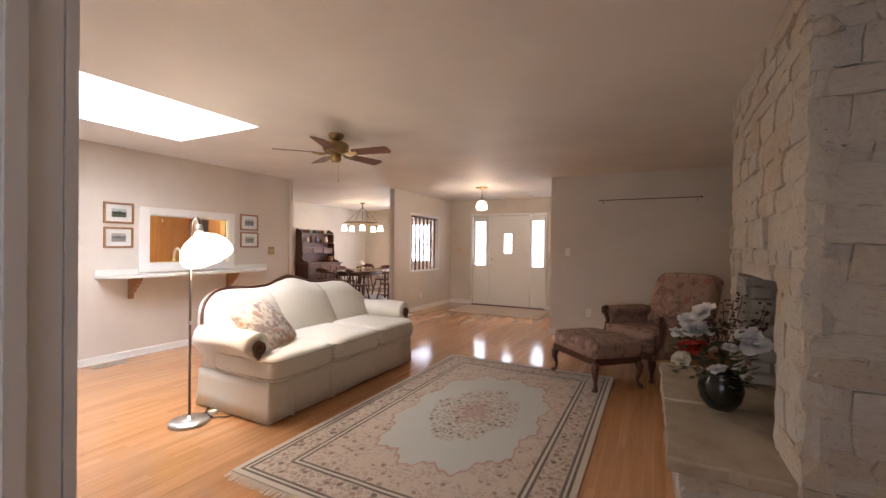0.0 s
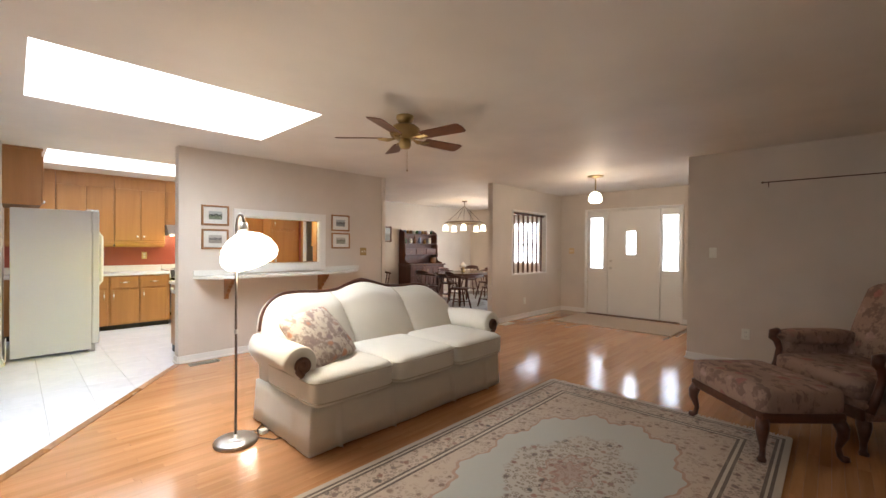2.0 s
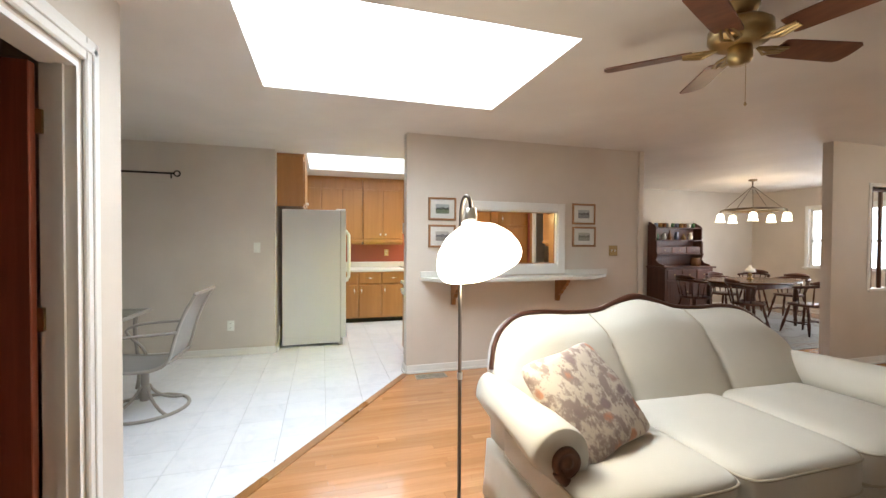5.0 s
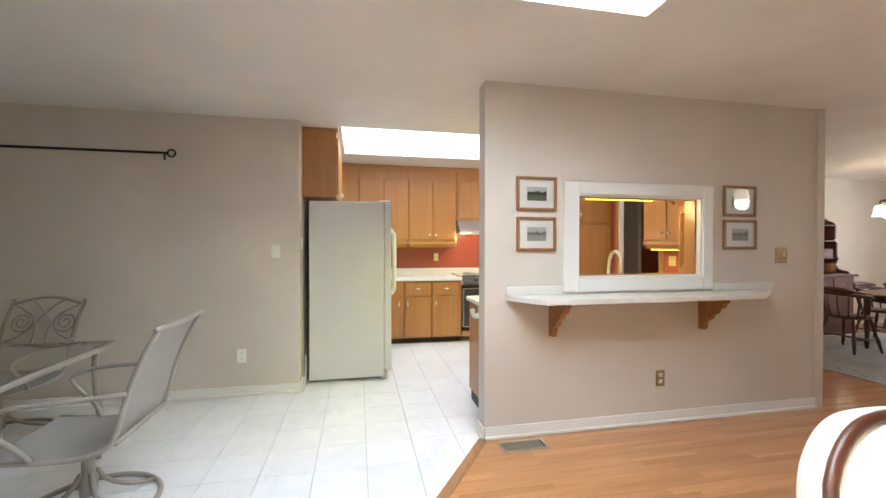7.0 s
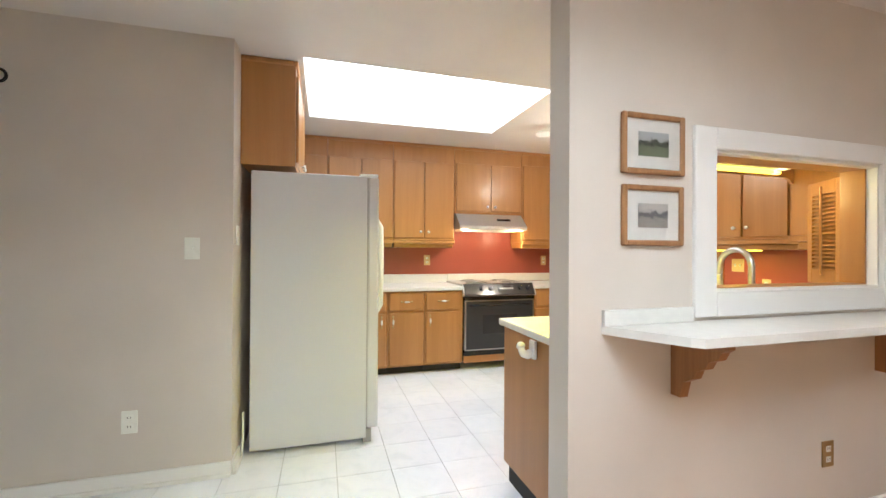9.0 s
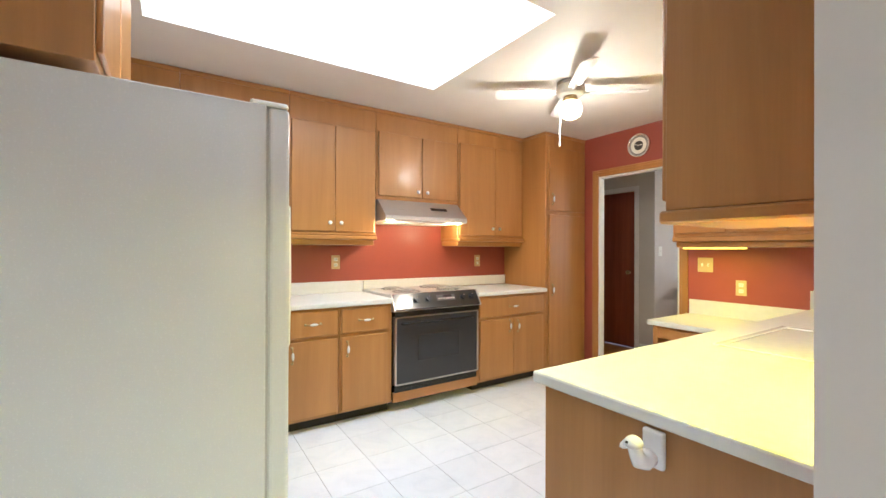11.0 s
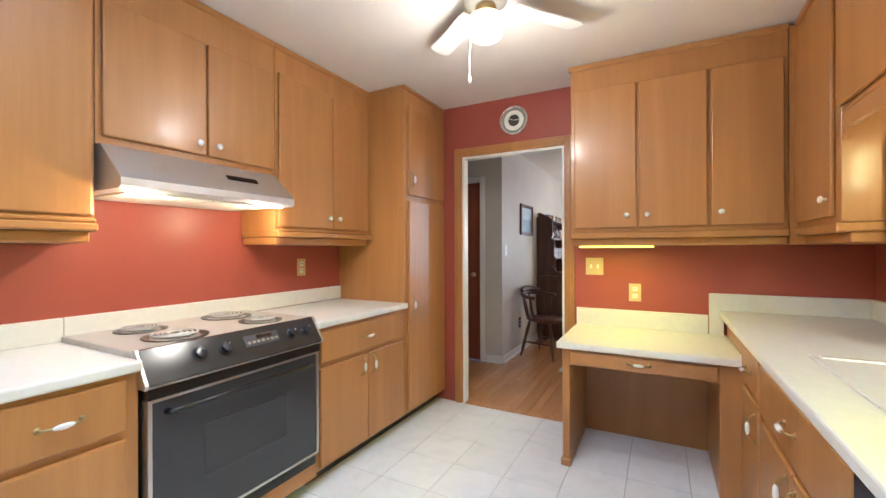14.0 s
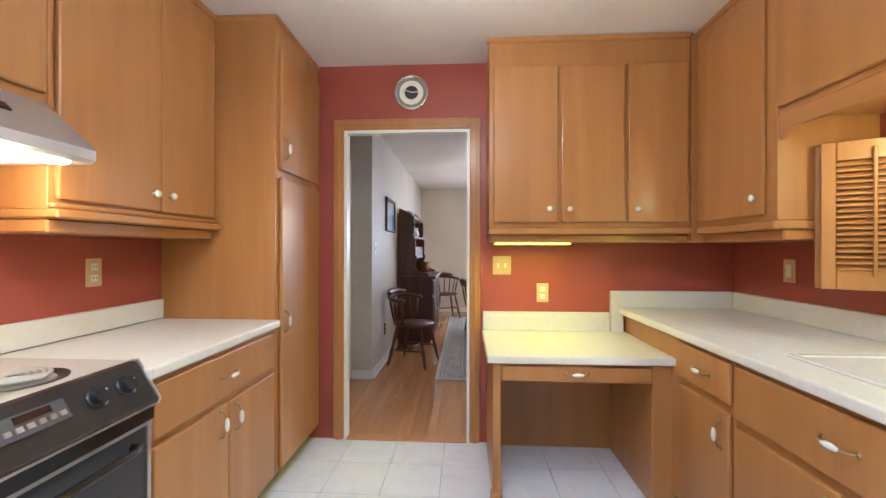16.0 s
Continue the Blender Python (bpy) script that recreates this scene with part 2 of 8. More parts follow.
def _rug(name, hx, hy, muted=False):
    n = Nodes(name)
    o = n.xyz()
    ax, ay = n.math("ABSOLUTE", o[0]), n.math("ABSOLUTE", o[1])
    d = n.math("MINIMUM", n.math("SUBTRACT", hx, ax), n.math("SUBTRACT", hy, ay))
    cream, taupe, rose = (0.51, 0.43, 0.335), (0.105, 0.072, 0.054), (0.48, 0.375, 0.285)
    sage, pink = (0.445, 0.44, 0.385), (0.40, 0.25, 0.175)
    if muted:
        cream, taupe, rose, sage, pink = (0.40, 0.40, 0.38), (0.22, 0.24, 0.26), (0.36, 0.36, 0.34), (0.42, 0.42, 0.41), (0.3, 0.3, 0.3)
    w = n.math("MULTIPLY", d, 2.0)
    bands = n.ramp(w, [(0.0, cream), (0.07, taupe), (0.105, cream), (0.13, taupe), (0.165, rose), (0.46, taupe), (0.495, cream), (0.53, taupe), (0.565, rose)], "CONSTANT")
    # field outline: a scalloped medallion
    ang = n.math("ARCTAN2", n.math("DIVIDE", o[1], hy), n.math("DIVIDE", o[0], hx))
    rad = n.math("SQRT", n.math("ADD", n.math("POWER", n.math("DIVIDE", ax, hx * 0.92), 2.6), n.math("POWER", n.math("DIVIDE", ay, hy), 2.6)))
    rad = n.math("POWER", rad, 0.77)
    lobes = n.math("ADD", n.math("MULTIPLY", n.math("SINE", n.math("MULTIPLY", ang, 12.0)), 0.034), n.math("MULTIPLY", n.math("SINE", n.math("MULTIPLY", ang, 44.0)), 0.010))
    rr = n.math("ADD", rad, lobes)
    infield = n.ramp(rr, [(0.0, 1.0), (0.61, 0.0)], "CONSTANT")
    edge = n.ramp(rr, [(0.0, 0.0), (0.60, 1.0), (0.618, 0.0)], "CONSTANT")
    rr2 = n.math("ADD", n.math("POWER", n.math("ADD", n.math("POWER", n.math("DIVIDE", ax, hx), 1.45), n.math("POWER", n.math("DIVIDE", ay, hy), 1.45)), 0.69), n.math("MULTIPLY", n.math("SINE", n.math("MULTIPLY", ang, 8.0)), 0.022))
    med = n.ramp(n.math("ADD", rr2, n.math("MULTIPLY", n.math("SUBTRACT", n.noise(9.0, detail=3), 0.5), 0.16)), [(0.36, 1.0), (0.40, 0.0)])
    core = n.ramp(rr2, [(0.0, 0.55), (0.075, 0.9), (0.09, 0.25), (0.15, 0.8), (0.163, 0.0)], "CONSTANT")
    col = n.mix(infield, bands, sage)
    col = n.mix(edge, col, pink)
    # scattered flowers in the bands and the medallion
    v = n.voronoi(15.0)
    v2 = n.voronoi(34.0)
    nz = n.noise(55, detail=4, rough=0.7)
    fl = n.ramp(n.math("ADD", v, n.math("MULTIPLY", nz, 0.35)), [(0.40, 0.95), (0.49, 0.0)])
    ring = n.ramp(n.math("ADD", v2, n.math("MULTIPLY", nz, 0.4)), [(0.42, 0.0), (0.48, 0.8), (0.60, 0.8), (0.68, 0.0)])
    open_band = n.ramp(w, [(0.0, 0.0), (0.17, 1.0), (0.455, 0.0), (0.57, 1.0)], "CONSTANT")
    border = n.ramp(w, [(0.0, 0.0), (0.17, 1.0), (0.455, 0.0)], "CONSTANT")
    pattern = n.math("MAXIMUM", border, med)
    spandrel = n.math("MULTIPLY", n.math("MULTIPLY", open_band, n.math("SUBTRACT", 1.0, border)), n.math("SUBTRACT", 1.0, infield))
    sparse = n.math("MULTIPLY", n.math("MAXIMUM", fl, n.math("MULTIPLY", ring, 0.6)), n.ramp(n.noise(8.0, detail=2), [(0.40, 0.0), (0.48, 0.95)]))
    flower = n.ramp(n.voronoi(15.0, out="Color"), [(0.2, (0.22, 0.095, 0.065)), (0.5, (0.085, 0.078, 0.066)), (0.8, (0.33, 0.175, 0.13))])
    col = n.mix(n.math("MULTIPLY", med, 0.45), col, rose)
    col = n.mix(n.math("MULTIPLY", pattern, ring), col, (0.185, 0.13, 0.095))
    col = n.mix(n.math("MULTIPLY", pattern, fl), col, flower)
    col = n.mix(n.math("MULTIPLY", spandrel, sparse), col, (0.20, 0.125, 0.085))
    col = n.mix(core, col, (0.34, 0.19, 0.14))
    wear = n.noise(7, detail=4)
    col = n.mix(n.ramp(wear, [(0.4, 0.0), (0.7, 0.16)]), col, cream)
    pile = n.noise(500, detail=2)
    return n.done(col, 0.92, bump=pile, strength=0.35, dist=0.002, Sheen_Weight=0.15)


M_RUG = _rug("woven_oriental_rug", 0.93, 1.5)
M_RUG2 = _rug("grey_dining_rug", 1.25, 1.8, True)
M_MAT = fabric("tan_door_mat", (0.44, 0.34, 0.25))
M_FRINGE = fabric("rug_fringe", (0.58, 0.53, 0.44))
M_PATIO = painted("grey_beige_powder_coat", (0.33, 0.30, 0.265), 0.45)
M_SLING = fabric("pale_sling_mesh", (0.40, 0.385, 0.36))
M_SLING.node_tree.nodes["Principled BSDF"].inputs["Alpha"].default_value = 0.62
M_PAPER = plain("white_mat_board", (0.78, 0.77, 0.74), 0.7)
M_LEAF = plain("dark_leaf", (0.03, 0.055, 0.02), 0.6)
M_WHITEPETAL = plain("white_silk_petal", (0.80, 0.79, 0.77), 0.7)
M_REDPETAL = plain("red_silk_petal", (0.50, 0.025, 0.018), 0.6)
M_BURGTWIG = plain("burgundy_twig", (0.10, 0.03, 0.03), 0.7)
M_VASE = plain("dark_glazed_vase", (0.02, 0.018, 0.012), 0.08)


def _sheer():
    n = Nodes("sheer_curtain")
    tr = n.t.nodes.new("ShaderNodeBsdfTranslucent")
    tr.inputs["Color"].default_value = (0.9, 0.92, 0.95, 1)
    n.t.links.new(tr.outputs[0], n.out.inputs["Surface"])
    return n.mat


M_SHEER = _sheer()


def _picture(name, sky, land, tree, seed):
    n = Nodes(name)
    o = n.xyz(n.at((1, 1, 1)))
    h = n.math("ADD", n.math("MULTIPLY", o[2], 9.0), n.math("MULTIPLY", n.noise(26 + seed, detail=6, rough=0.7), 0.9))
    col = n.ramp(h, [(0.0, land), (0.32, land), (0.42, tree), (0.58, tree), (0.66, sky), (1.0, sky)])
    return n.done(col, 0.35)


M_PICS = [_picture("landscape_print_a", (0.42, 0.45, 0.47), (0.16, 0.20, 0.13), (0.05, 0.06, 0.05), 1),
          _picture("landscape_print_b", (0.46, 0.44, 0.42), (0.30, 0.28, 0.25), (0.12, 0.12, 0.13), 4),
          _picture("landscape_print_c", (0.40, 0.42, 0.44), (0.20, 0.21, 0.22), (0.08, 0.08, 0.09), 7),
          _picture("landscape_print_d", (0.45, 0.44, 0.40), (0.26, 0.27, 0.22), (0.14, 0.14, 0.11), 9)]
M_FRAME = wooden("oak_picture_frame", (0.26, 0.12, 0.045), (0.42, 0.22, 0.09), 0.35, "z", 1.5)


# ---- building helpers ----
ORIGIN = {}


def thing(name, label="", category="", group="", at=(0, 0, 0), kind=""):
    """An Empty at the thing's base; its parts are built in world places."""
    o = new(name)
    o.empty_display_size = 0.05
    o.location = at
    ORIGIN[o] = Vector(at)
    return tagged(o, label, category, group, kind)


def mesh_of(name, bm, material, smooth=False):
    me = bpy.data.meshes.new(name)
    bmesh.ops.recalc_face_normals(bm, faces=bm.faces)
    if smooth:
        for f in bm.faces:
            f.smooth = True
    bm.to_mesh(me)
    bm.free()
    me.materials.append(material)
    return me


def part(name, bm, material, parent, label="", smooth=False):
    org = ORIGIN.get(parent, Vector((0, 0, 0)))
    bm.transform(Matrix.Translation(-org))
    o = new(name, mesh_of(name, bm, material, smooth))
    o.parent = parent
    ORIGIN[o] = org
    return tagged(o, label)


def solid(name, bm, material, label="", category="", kind="", group="", smooth=False, at=(0, 0, 0)):
    """A top-level mesh, built in world places."""
    bm.transform(Matrix.Translation(-Vector(at)))
    o = new(name, mesh_of(name, bm, material, smooth))
    o.location = at
    ORIGIN[o] = Vector(at)
    return tagged(o, label, category, group, kind)


def B(*boxes, bevel=0.0, seg=1):
    """A bmesh of boxes (x0, x1, y0, y1, z0, z1)."""
    bm = bmesh.new()
    for b in boxes:
        add_box(bm, *b, bevel=bevel, seg=seg)
    return bm


def add_box(bm, x0, x1, y0, y1, z0, z1, bevel=0.0, seg=1):
    x0, x1, y0, y1, z0, z1 = min(x0, x1), max(x0, x1), min(y0, y1), max(y0, y1), min(z0, z1), max(z0, z1)
    m = Matrix.Translation(((x0 + x1) / 2, (y0 + y1) / 2, (z0 + z1) / 2)) @ Matrix.Diagonal((x1 - x0, y1 - y0, z1 - z0, 1))
    r = bmesh.ops.create_cube(bm, size=1, matrix=m)
    if bevel > 0:
        es = list({e for v in r["verts"] for e in v.link_edges})
        bmesh.ops.bevel(bm, geom=es, offset=min(bevel, 0.45 * min(x1 - x0, y1 - y0, z1 - z0)), segments=seg, affect="EDGES", profile=0.5)
    return bm


def lathe(bm, profile, centre=(0, 0, 0), seg=24, m=None):
    """Turn (radius, height) pairs round z."""
    rings = []
    c = Vector(centre)
    for r, z in profile:
        ring = []
        for i in range(seg):
            a = 2 * math.pi * i / seg
            p = Vector((r * math.cos(a), r * math.sin(a), z))
            if m is not None:
                p = m @ p
            ring.append(bm.verts.new(c + p))
        rings.append(ring)
    for a, b in zip(rings, rings[1:]):
        for i in range(seg):
            j = (i + 1) % seg
            bm.faces.new((a[i], a[j], b[j], b[i]))
    for ring in (rings[0], rings[-1]):
        bm.faces.new(ring)
    return bm


def tube(bm, points, r, seg=8, closed=False, taper=None):
    pts = [Vector(p) for p in points]
    rings = []
    n = len(pts)
    up = Vector((0, 0, 1))
    prev = None
    for i, p in enumerate(pts):
        if closed:
            d = pts[(i + 1) % n] - pts[i - 1]
        else:
            d = pts[min(i + 1, n - 1)] - pts[max(i - 1, 0)]
        d.normalize()
        s = d.cross(up if abs(d.z) < 0.95 else Vector((1, 0, 0))) if prev is None else prev - d * prev.dot(d)
        if s.length < 1e-6:
            s = d.cross(Vector((0, 1, 0)))
        s.normalize()
        prev = s
        t = d.cross(s)
        rr = r if taper is None else r * taper[i]
        rings.append([bm.verts.new(p + (s * math.cos(2 * math.pi * k / seg) + t * math.sin(2 * math.pi * k / seg)) * rr) for k in range(seg)])
    pairs = list(zip(rings, rings[1:])) + ([(rings[-1], rings[0])] if closed else [])
    for a, b in pairs:
        for k in range(seg):
            j = (k + 1) % seg
            bm.faces.new((a[k], a[j], b[j], b[k]))
    if not closed:
        bm.faces.new(rings[0]), bm.faces.new(rings[-1])
    return bm


def bez(a, b, c, d, n=10):
    a, b, c, d = map(Vector, (a, b, c, d))
    return [(1 - t) ** 3 * a + 3 * (1 - t) ** 2 * t * b + 3 * (1 - t) * t * t * c + t ** 3 * d for t in (i / n for i in range(n + 1))]


def extrude_profile(bm, pts, axis, a0, a1):
    """A prism: 2D points (in the two other axes, in order) from a0 to a1 along the axis."""
    def place(p, a):
        return {"x": (a, p[0], p[1]), "y": (p[0], a, p[1]), "z": (p[0], p[1], a)}[axis]
    f = [bm.verts.new(place(p, a0)) for p in pts]
    g = [bm.verts.new(place(p, a1)) for p in pts]
    n = len(pts)
    for i in range(n):
        bm.faces.new((f[i], f[(i + 1) % n], g[(i + 1) % n], g[i]))
    bm.faces.new(f), bm.faces.new(g)
    return bm


def pillow_form(bm, cx, cy, cz, sx, sy, sz, p=0.35, nu=20, nv=12, m=None):
    """A rounded cushion (superellipsoid)."""
    def sg(v, e):
        return math.copysign(abs(v) ** e, v)
    rows = []
    for i in range(nv + 1):
        v = -math.pi / 2 + math.pi * i / nv
        row = []
        for j in range(nu):
            u = 2 * math.pi * j / nu
            q = Vector((sx / 2 * sg(math.cos(v), p) * sg(math.cos(u), p), sy / 2 * sg(math.cos(v), p) * sg(math.sin(u), p), sz / 2 * sg(math.sin(v), p * 1.6)))
            if m is not None:
                q = m @ q
            row.append(bm.verts.new(q + Vector((cx, cy, cz))))
        rows.append(row)
    for a, b in zip(rows, rows[1:]):
        for j in range(nu):
            k = (j + 1) % nu
            bm.faces.new((a[j], a[k], b[k], b[j]))
    bmesh.ops.remove_doubles(bm, verts=rows[0] + rows[-1], dist=1e-5)
    return bm


def wall(name, axis, p0, p1, a0, a1, z0, z1, material, openings=(), label=""):
    """An upright wall: thickness p0..p1 across axis, a0..a1 along, with openings (a0, a1, z0, z1) through it."""
    As = sorted({a0, a1, *[v for o in openings for v in o[:2] if a0 < v < a1]})
    Zs = sorted({z0, z1, *[v for o in openings for v in o[2:] if z0 < v < z1]})
    bm = bmesh.new()
    cache = {}

    def vert(a, z, p):
        k = (round(a, 5), round(z, 5), round(p, 5))
        if k not in cache:
            cache[k] = bm.verts.new((p, a, z) if axis == "x" else (a, p, z))
        return cache[k]

    def is_open(i, j):
        if not (0 <= i < len(As) - 1 and 0 <= j < len(Zs) - 1):
            return True
        a, z = (As[i] + As[i + 1]) / 2, (Zs[j] + Zs[j + 1]) / 2
        return any(o[0] < a < o[1] and o[2] < z < o[3] for o in openings)

    for i in range(len(As) - 1):
        for j in range(len(Zs) - 1):
            if is_open(i, j):
                continue
            A, A2, Z, Z2 = As[i], As[i + 1], Zs[j], Zs[j + 1]
            for p in (p0, p1):
                bm.faces.new((vert(A, Z, p), vert(A2, Z, p), vert(A2, Z2, p), vert(A, Z2, p)))
            for di, dj, e in ((-1, 0, ((A, Z), (A, Z2))), (1, 0, ((A2, Z), (A2, Z2))), (0, -1, ((A, Z), (A2, Z))), (0, 1, ((A, Z2), (A2, Z2)))):
                if is_open(i + di, j + dj):
                    (ea, ez), (fa, fz) = e
                    bm.faces.new((vert(ea, ez, p0), vert(fa, fz, p0), vert(fa, fz, p1), vert(ea, ez, p1)))
    return solid(name, bm, material, label, "wall", "structure")


# ---- the large structure ----
CEIL = 2.455
X_BAR, X_BARK = -5.60, -5.73          # bar wall: living side, kitchen side
Y_KN = 5.89                           # kitchen north wall
X_KW = -9.0                           # kitchen west wall
Y_KS = 1.67                           # kitchen south wall
X_NOOK = -6.81
Y_HS = 5.948                          # hall side of the kitchen wall
X_DIV, Y_FRONT, Y_ROD, X_ROD = -4.55, 9.95, 7.44, -1.57
X_EAST, Y_SOUTH = 1.15, 1.30
Y_DIN, X_DINW, Y_HALL = 11.40, -8.31, 7.12
PT = (3.73, 4.775, 1.10, 1.70)        # pass-through opening

wall("wall_bar", "x", -5.665, X_BAR, 3.05, 5.88, 0, CEIL, M_WALL, [PT], "beige painted wall with a pass-through to the kitchen")
wall("wall_bar_kitchen_side", "x", X_BARK, -5.665, 3.05, Y_KN, 0, CEIL, M_RED, [PT], "brick red kitchen wall behind the sink counter")
solid("wall_bar_end", B((X_BARK - 0.003, X_BAR + 0.003, 3.035, 3.05, 0, CEIL)), M_WALL, "beige painted end of the bar wall", "wall", "structure")
KD = (-8.21, -7.385, 0.0, 2.03)
wall("wall_kitchen_north", "y", Y_KN, 5.918, X_KW, -5.60, 0, CEIL, M_RED, [KD], "brick red kitchen wall with a doorway")
wall("wall_hall_south", "y", 5.918, Y_HS, -9.9, -5.60, 0, CEIL, M_GREYWALL, [KD], "grey-beige hall side of the kitchen wall")
solid("wall_bar_north_end", B((-5.6, -5.585, 5.88, Y_HS, 0, CEIL)), M_WALL, "beige painted wall end beside the dining room", "wall", "structure")
wall("wall_kitchen_west", "x", X_KW - 0.1, X_KW, Y_KS - 0.1, 5.918, 0, CEIL, M_RED, label="brick red kitchen wall behind the stove")
wall("wall_kitchen_south", "y", Y_KS - 0.1, Y_KS, X_KW, X_NOOK, 0, CEIL, M_WALL, label="beige wall behind the refrigerator")
wall("wall_nook_west", "x", X_NOOK - 0.1, X_NOOK, -1.8, Y_KS - 0.1, 0, CEIL, M_WALL, label="beige breakfast nook wall")
solid("wall_nook_corner", B((X_NOOK, X_NOOK + 0.003, Y_KS - 0.1, Y_KS, 0, CEIL)), M_WALL, "beige painted wall corner", "wall", "structure")
wall("wall_nook_south", "y", -1.9, -1.8, X_NOOK - 0.1, -3.72, 0, CEIL, M_WALL, label="beige breakfast nook wall")
wall("wall_nook_east", "x", -3.80, -3.70, -1.8, 1.19, 0, CEIL, M_WALL, label="beige breakfast nook wall")
SD = (-3.45, -2.65, 0.0, 2.04)
wall("wall_south", "y", 1.19, Y_SOUTH, -3.80, -1.15, 0, CEIL, M_WALL, [SD], "beige wall with a closet doorway")
wall("wall_den_west", "x", -1.24, -1.13, -2.2, 1.19, 0, CEIL, M_WALL, label="beige wall of the room behind")
DW = (-0.95, 0.95, 0.35, 2.1)
wall("wall_den_south", "y", -2.3, -2.2, -1.24, X_EAST + 0.1, 0, CEIL, M_WALL, [DW], "beige wall with a wide window")
wall("wall_east", "x", X_EAST, X_EAST + 0.1, -2.2, Y_ROD + 0.1, 0, CEIL, M_WALL, label="beige living room wall")
wall("wall_rod", "y", Y_ROD, Y_ROD + 0.1, X_ROD, X_EAST, 0, CEIL, M_WALL, label="beige wall with a hanging rod")
wall("wall_foyer_east", "x", X_ROD, X_ROD + 0.1, Y_ROD + 0.1, Y_FRONT, 0, CEIL, M_WALL, label="beige foyer wall")
FD = (-3.965, -2.255, 0.0, 2.075)
wall("wall_front", "y", Y_FRONT, Y_FRONT + 0.12, X_DIV - 0.1, X_ROD + 0.1, 0, CEIL, M_WALL, [FD], "beige front wall around the entrance")
SW = (8.10, 9.27, 0.85, 1.99)
wall("wall_divider", "x", X_DIV - 0.1, X_DIV, 7.475, Y_FRONT, 0, CEIL, M_WALL, [SW], "beige wall with a slatted opening to the dining room")
wall("wall_dining_east", "x", X_DIV - 0.1, X_DIV, Y_FRONT + 0.12, Y_DIN + 0.1, 0, CEIL, M_WALL, label="beige dining room wall")
NW = (-7.2, -5.95, 0.90, 2.03)
wall("wall_dining_north", "y", Y_DIN, Y_DIN + 0.1, X_DINW - 0.1, X_DIV - 0.1, 0, CEIL, M_WALL, [NW], "cream dining room wall with a window")
wall("wall_dining_west", "x", X_DINW - 0.1, X_DINW, Y_HALL, Y_DIN, 0, CEIL, M_GREYWALL, label="grey-beige dining room wall")
HD = (-9.35, -8.57, 0.0, 2.03)
wall("wall_hall_north", "y", Y_HALL, Y_HALL + 0.1, -9.9, X_DINW - 0.1, 0, CEIL, M_GREYWALL, [HD], "grey hall wall with a door")
wall("wall_hall_west", "x", -10.0, -9.9, 5.918, Y_HALL + 0.1, 0, CEIL, M_GREYWALL, label="grey hall wall")
# the closet's inner shade is put into this wall's near-black colour
wall("closet_wall_back", "y", 0.0, 0.1, -3.70, -1.24, 0, CEIL, M_DARK, label="closet back wall coloured near-black as shade")
# the ceiling, with holes for the two skylights
SKL = (-4.69, -3.44, 1.81, 3.57)
SKK = (-8.10, -6.93, 2.03, 3.78)


def ceiling_sheet():
    xs = sorted({-10.1, 1.3, *SKL[:2], *SKK[:2]})
    ys = sorted({-2.4, 11.6, *SKL[2:], *SKK[2:]})
    bm = bmesh.new()
    for x0, x1 in zip(xs, xs[1:]):
        for y0, y1 in zip(ys, ys[1:]):
            cx, cy = (x0 + x1) / 2, (y0 + y1) / 2
            if any(s[0] < cx < s[1] and s[2] < cy < s[3] for s in (SKL, SKK)):
                continue
            add_box(bm, x0, x1, y0, y1, CEIL, CEIL + 0.1)
    return bm


solid("ceiling", ceiling_sheet(), M_CEIL, "warm white painted ceiling", "ceiling", "structure")
for s, mat_, nm in ((SKL, M_SKYPANEL, "living room"), (SKK, M_SKYPANEL2, "kitchen")):
    sk = thing("skylight", "bright frosted skylight set into the %s ceiling" % nm, "skylight", "skylights", ((s[0] + s[1]) / 2, (s[2] + s[3]) / 2, CEIL + 0.04), "structure")
    part("diffuser", B((s[0], s[1], s[2], s[3], CEIL + 0.50, CEIL + 0.515)), mat_, sk)
    for b in ((s[0] - 0.04, s[0], s[2] - 0.04, s[3] + 0.04, CEIL + 0.1, CEIL + 0.516), (s[1], s[1] + 0.04, s[2] - 0.04, s[3] + 0.04, CEIL + 0.1, CEIL + 0.516),
                    (s[0], s[1], s[2] - 0.04, s[2], CEIL + 0.1, CEIL + 0.516), (s[0], s[1], s[3], s[3] + 0.04, CEIL + 0.1, CEIL + 0.516)):
        part("shaft_wall", B(b), M_TRIM, sk, "white painted shaft wall")
    part("housing", B((s[0] - 0.05, s[1] + 0.05, s[2] - 0.05, s[3] + 0.05, CEIL + 0.518, CEIL + 0.55)), M_TRIM, sk)

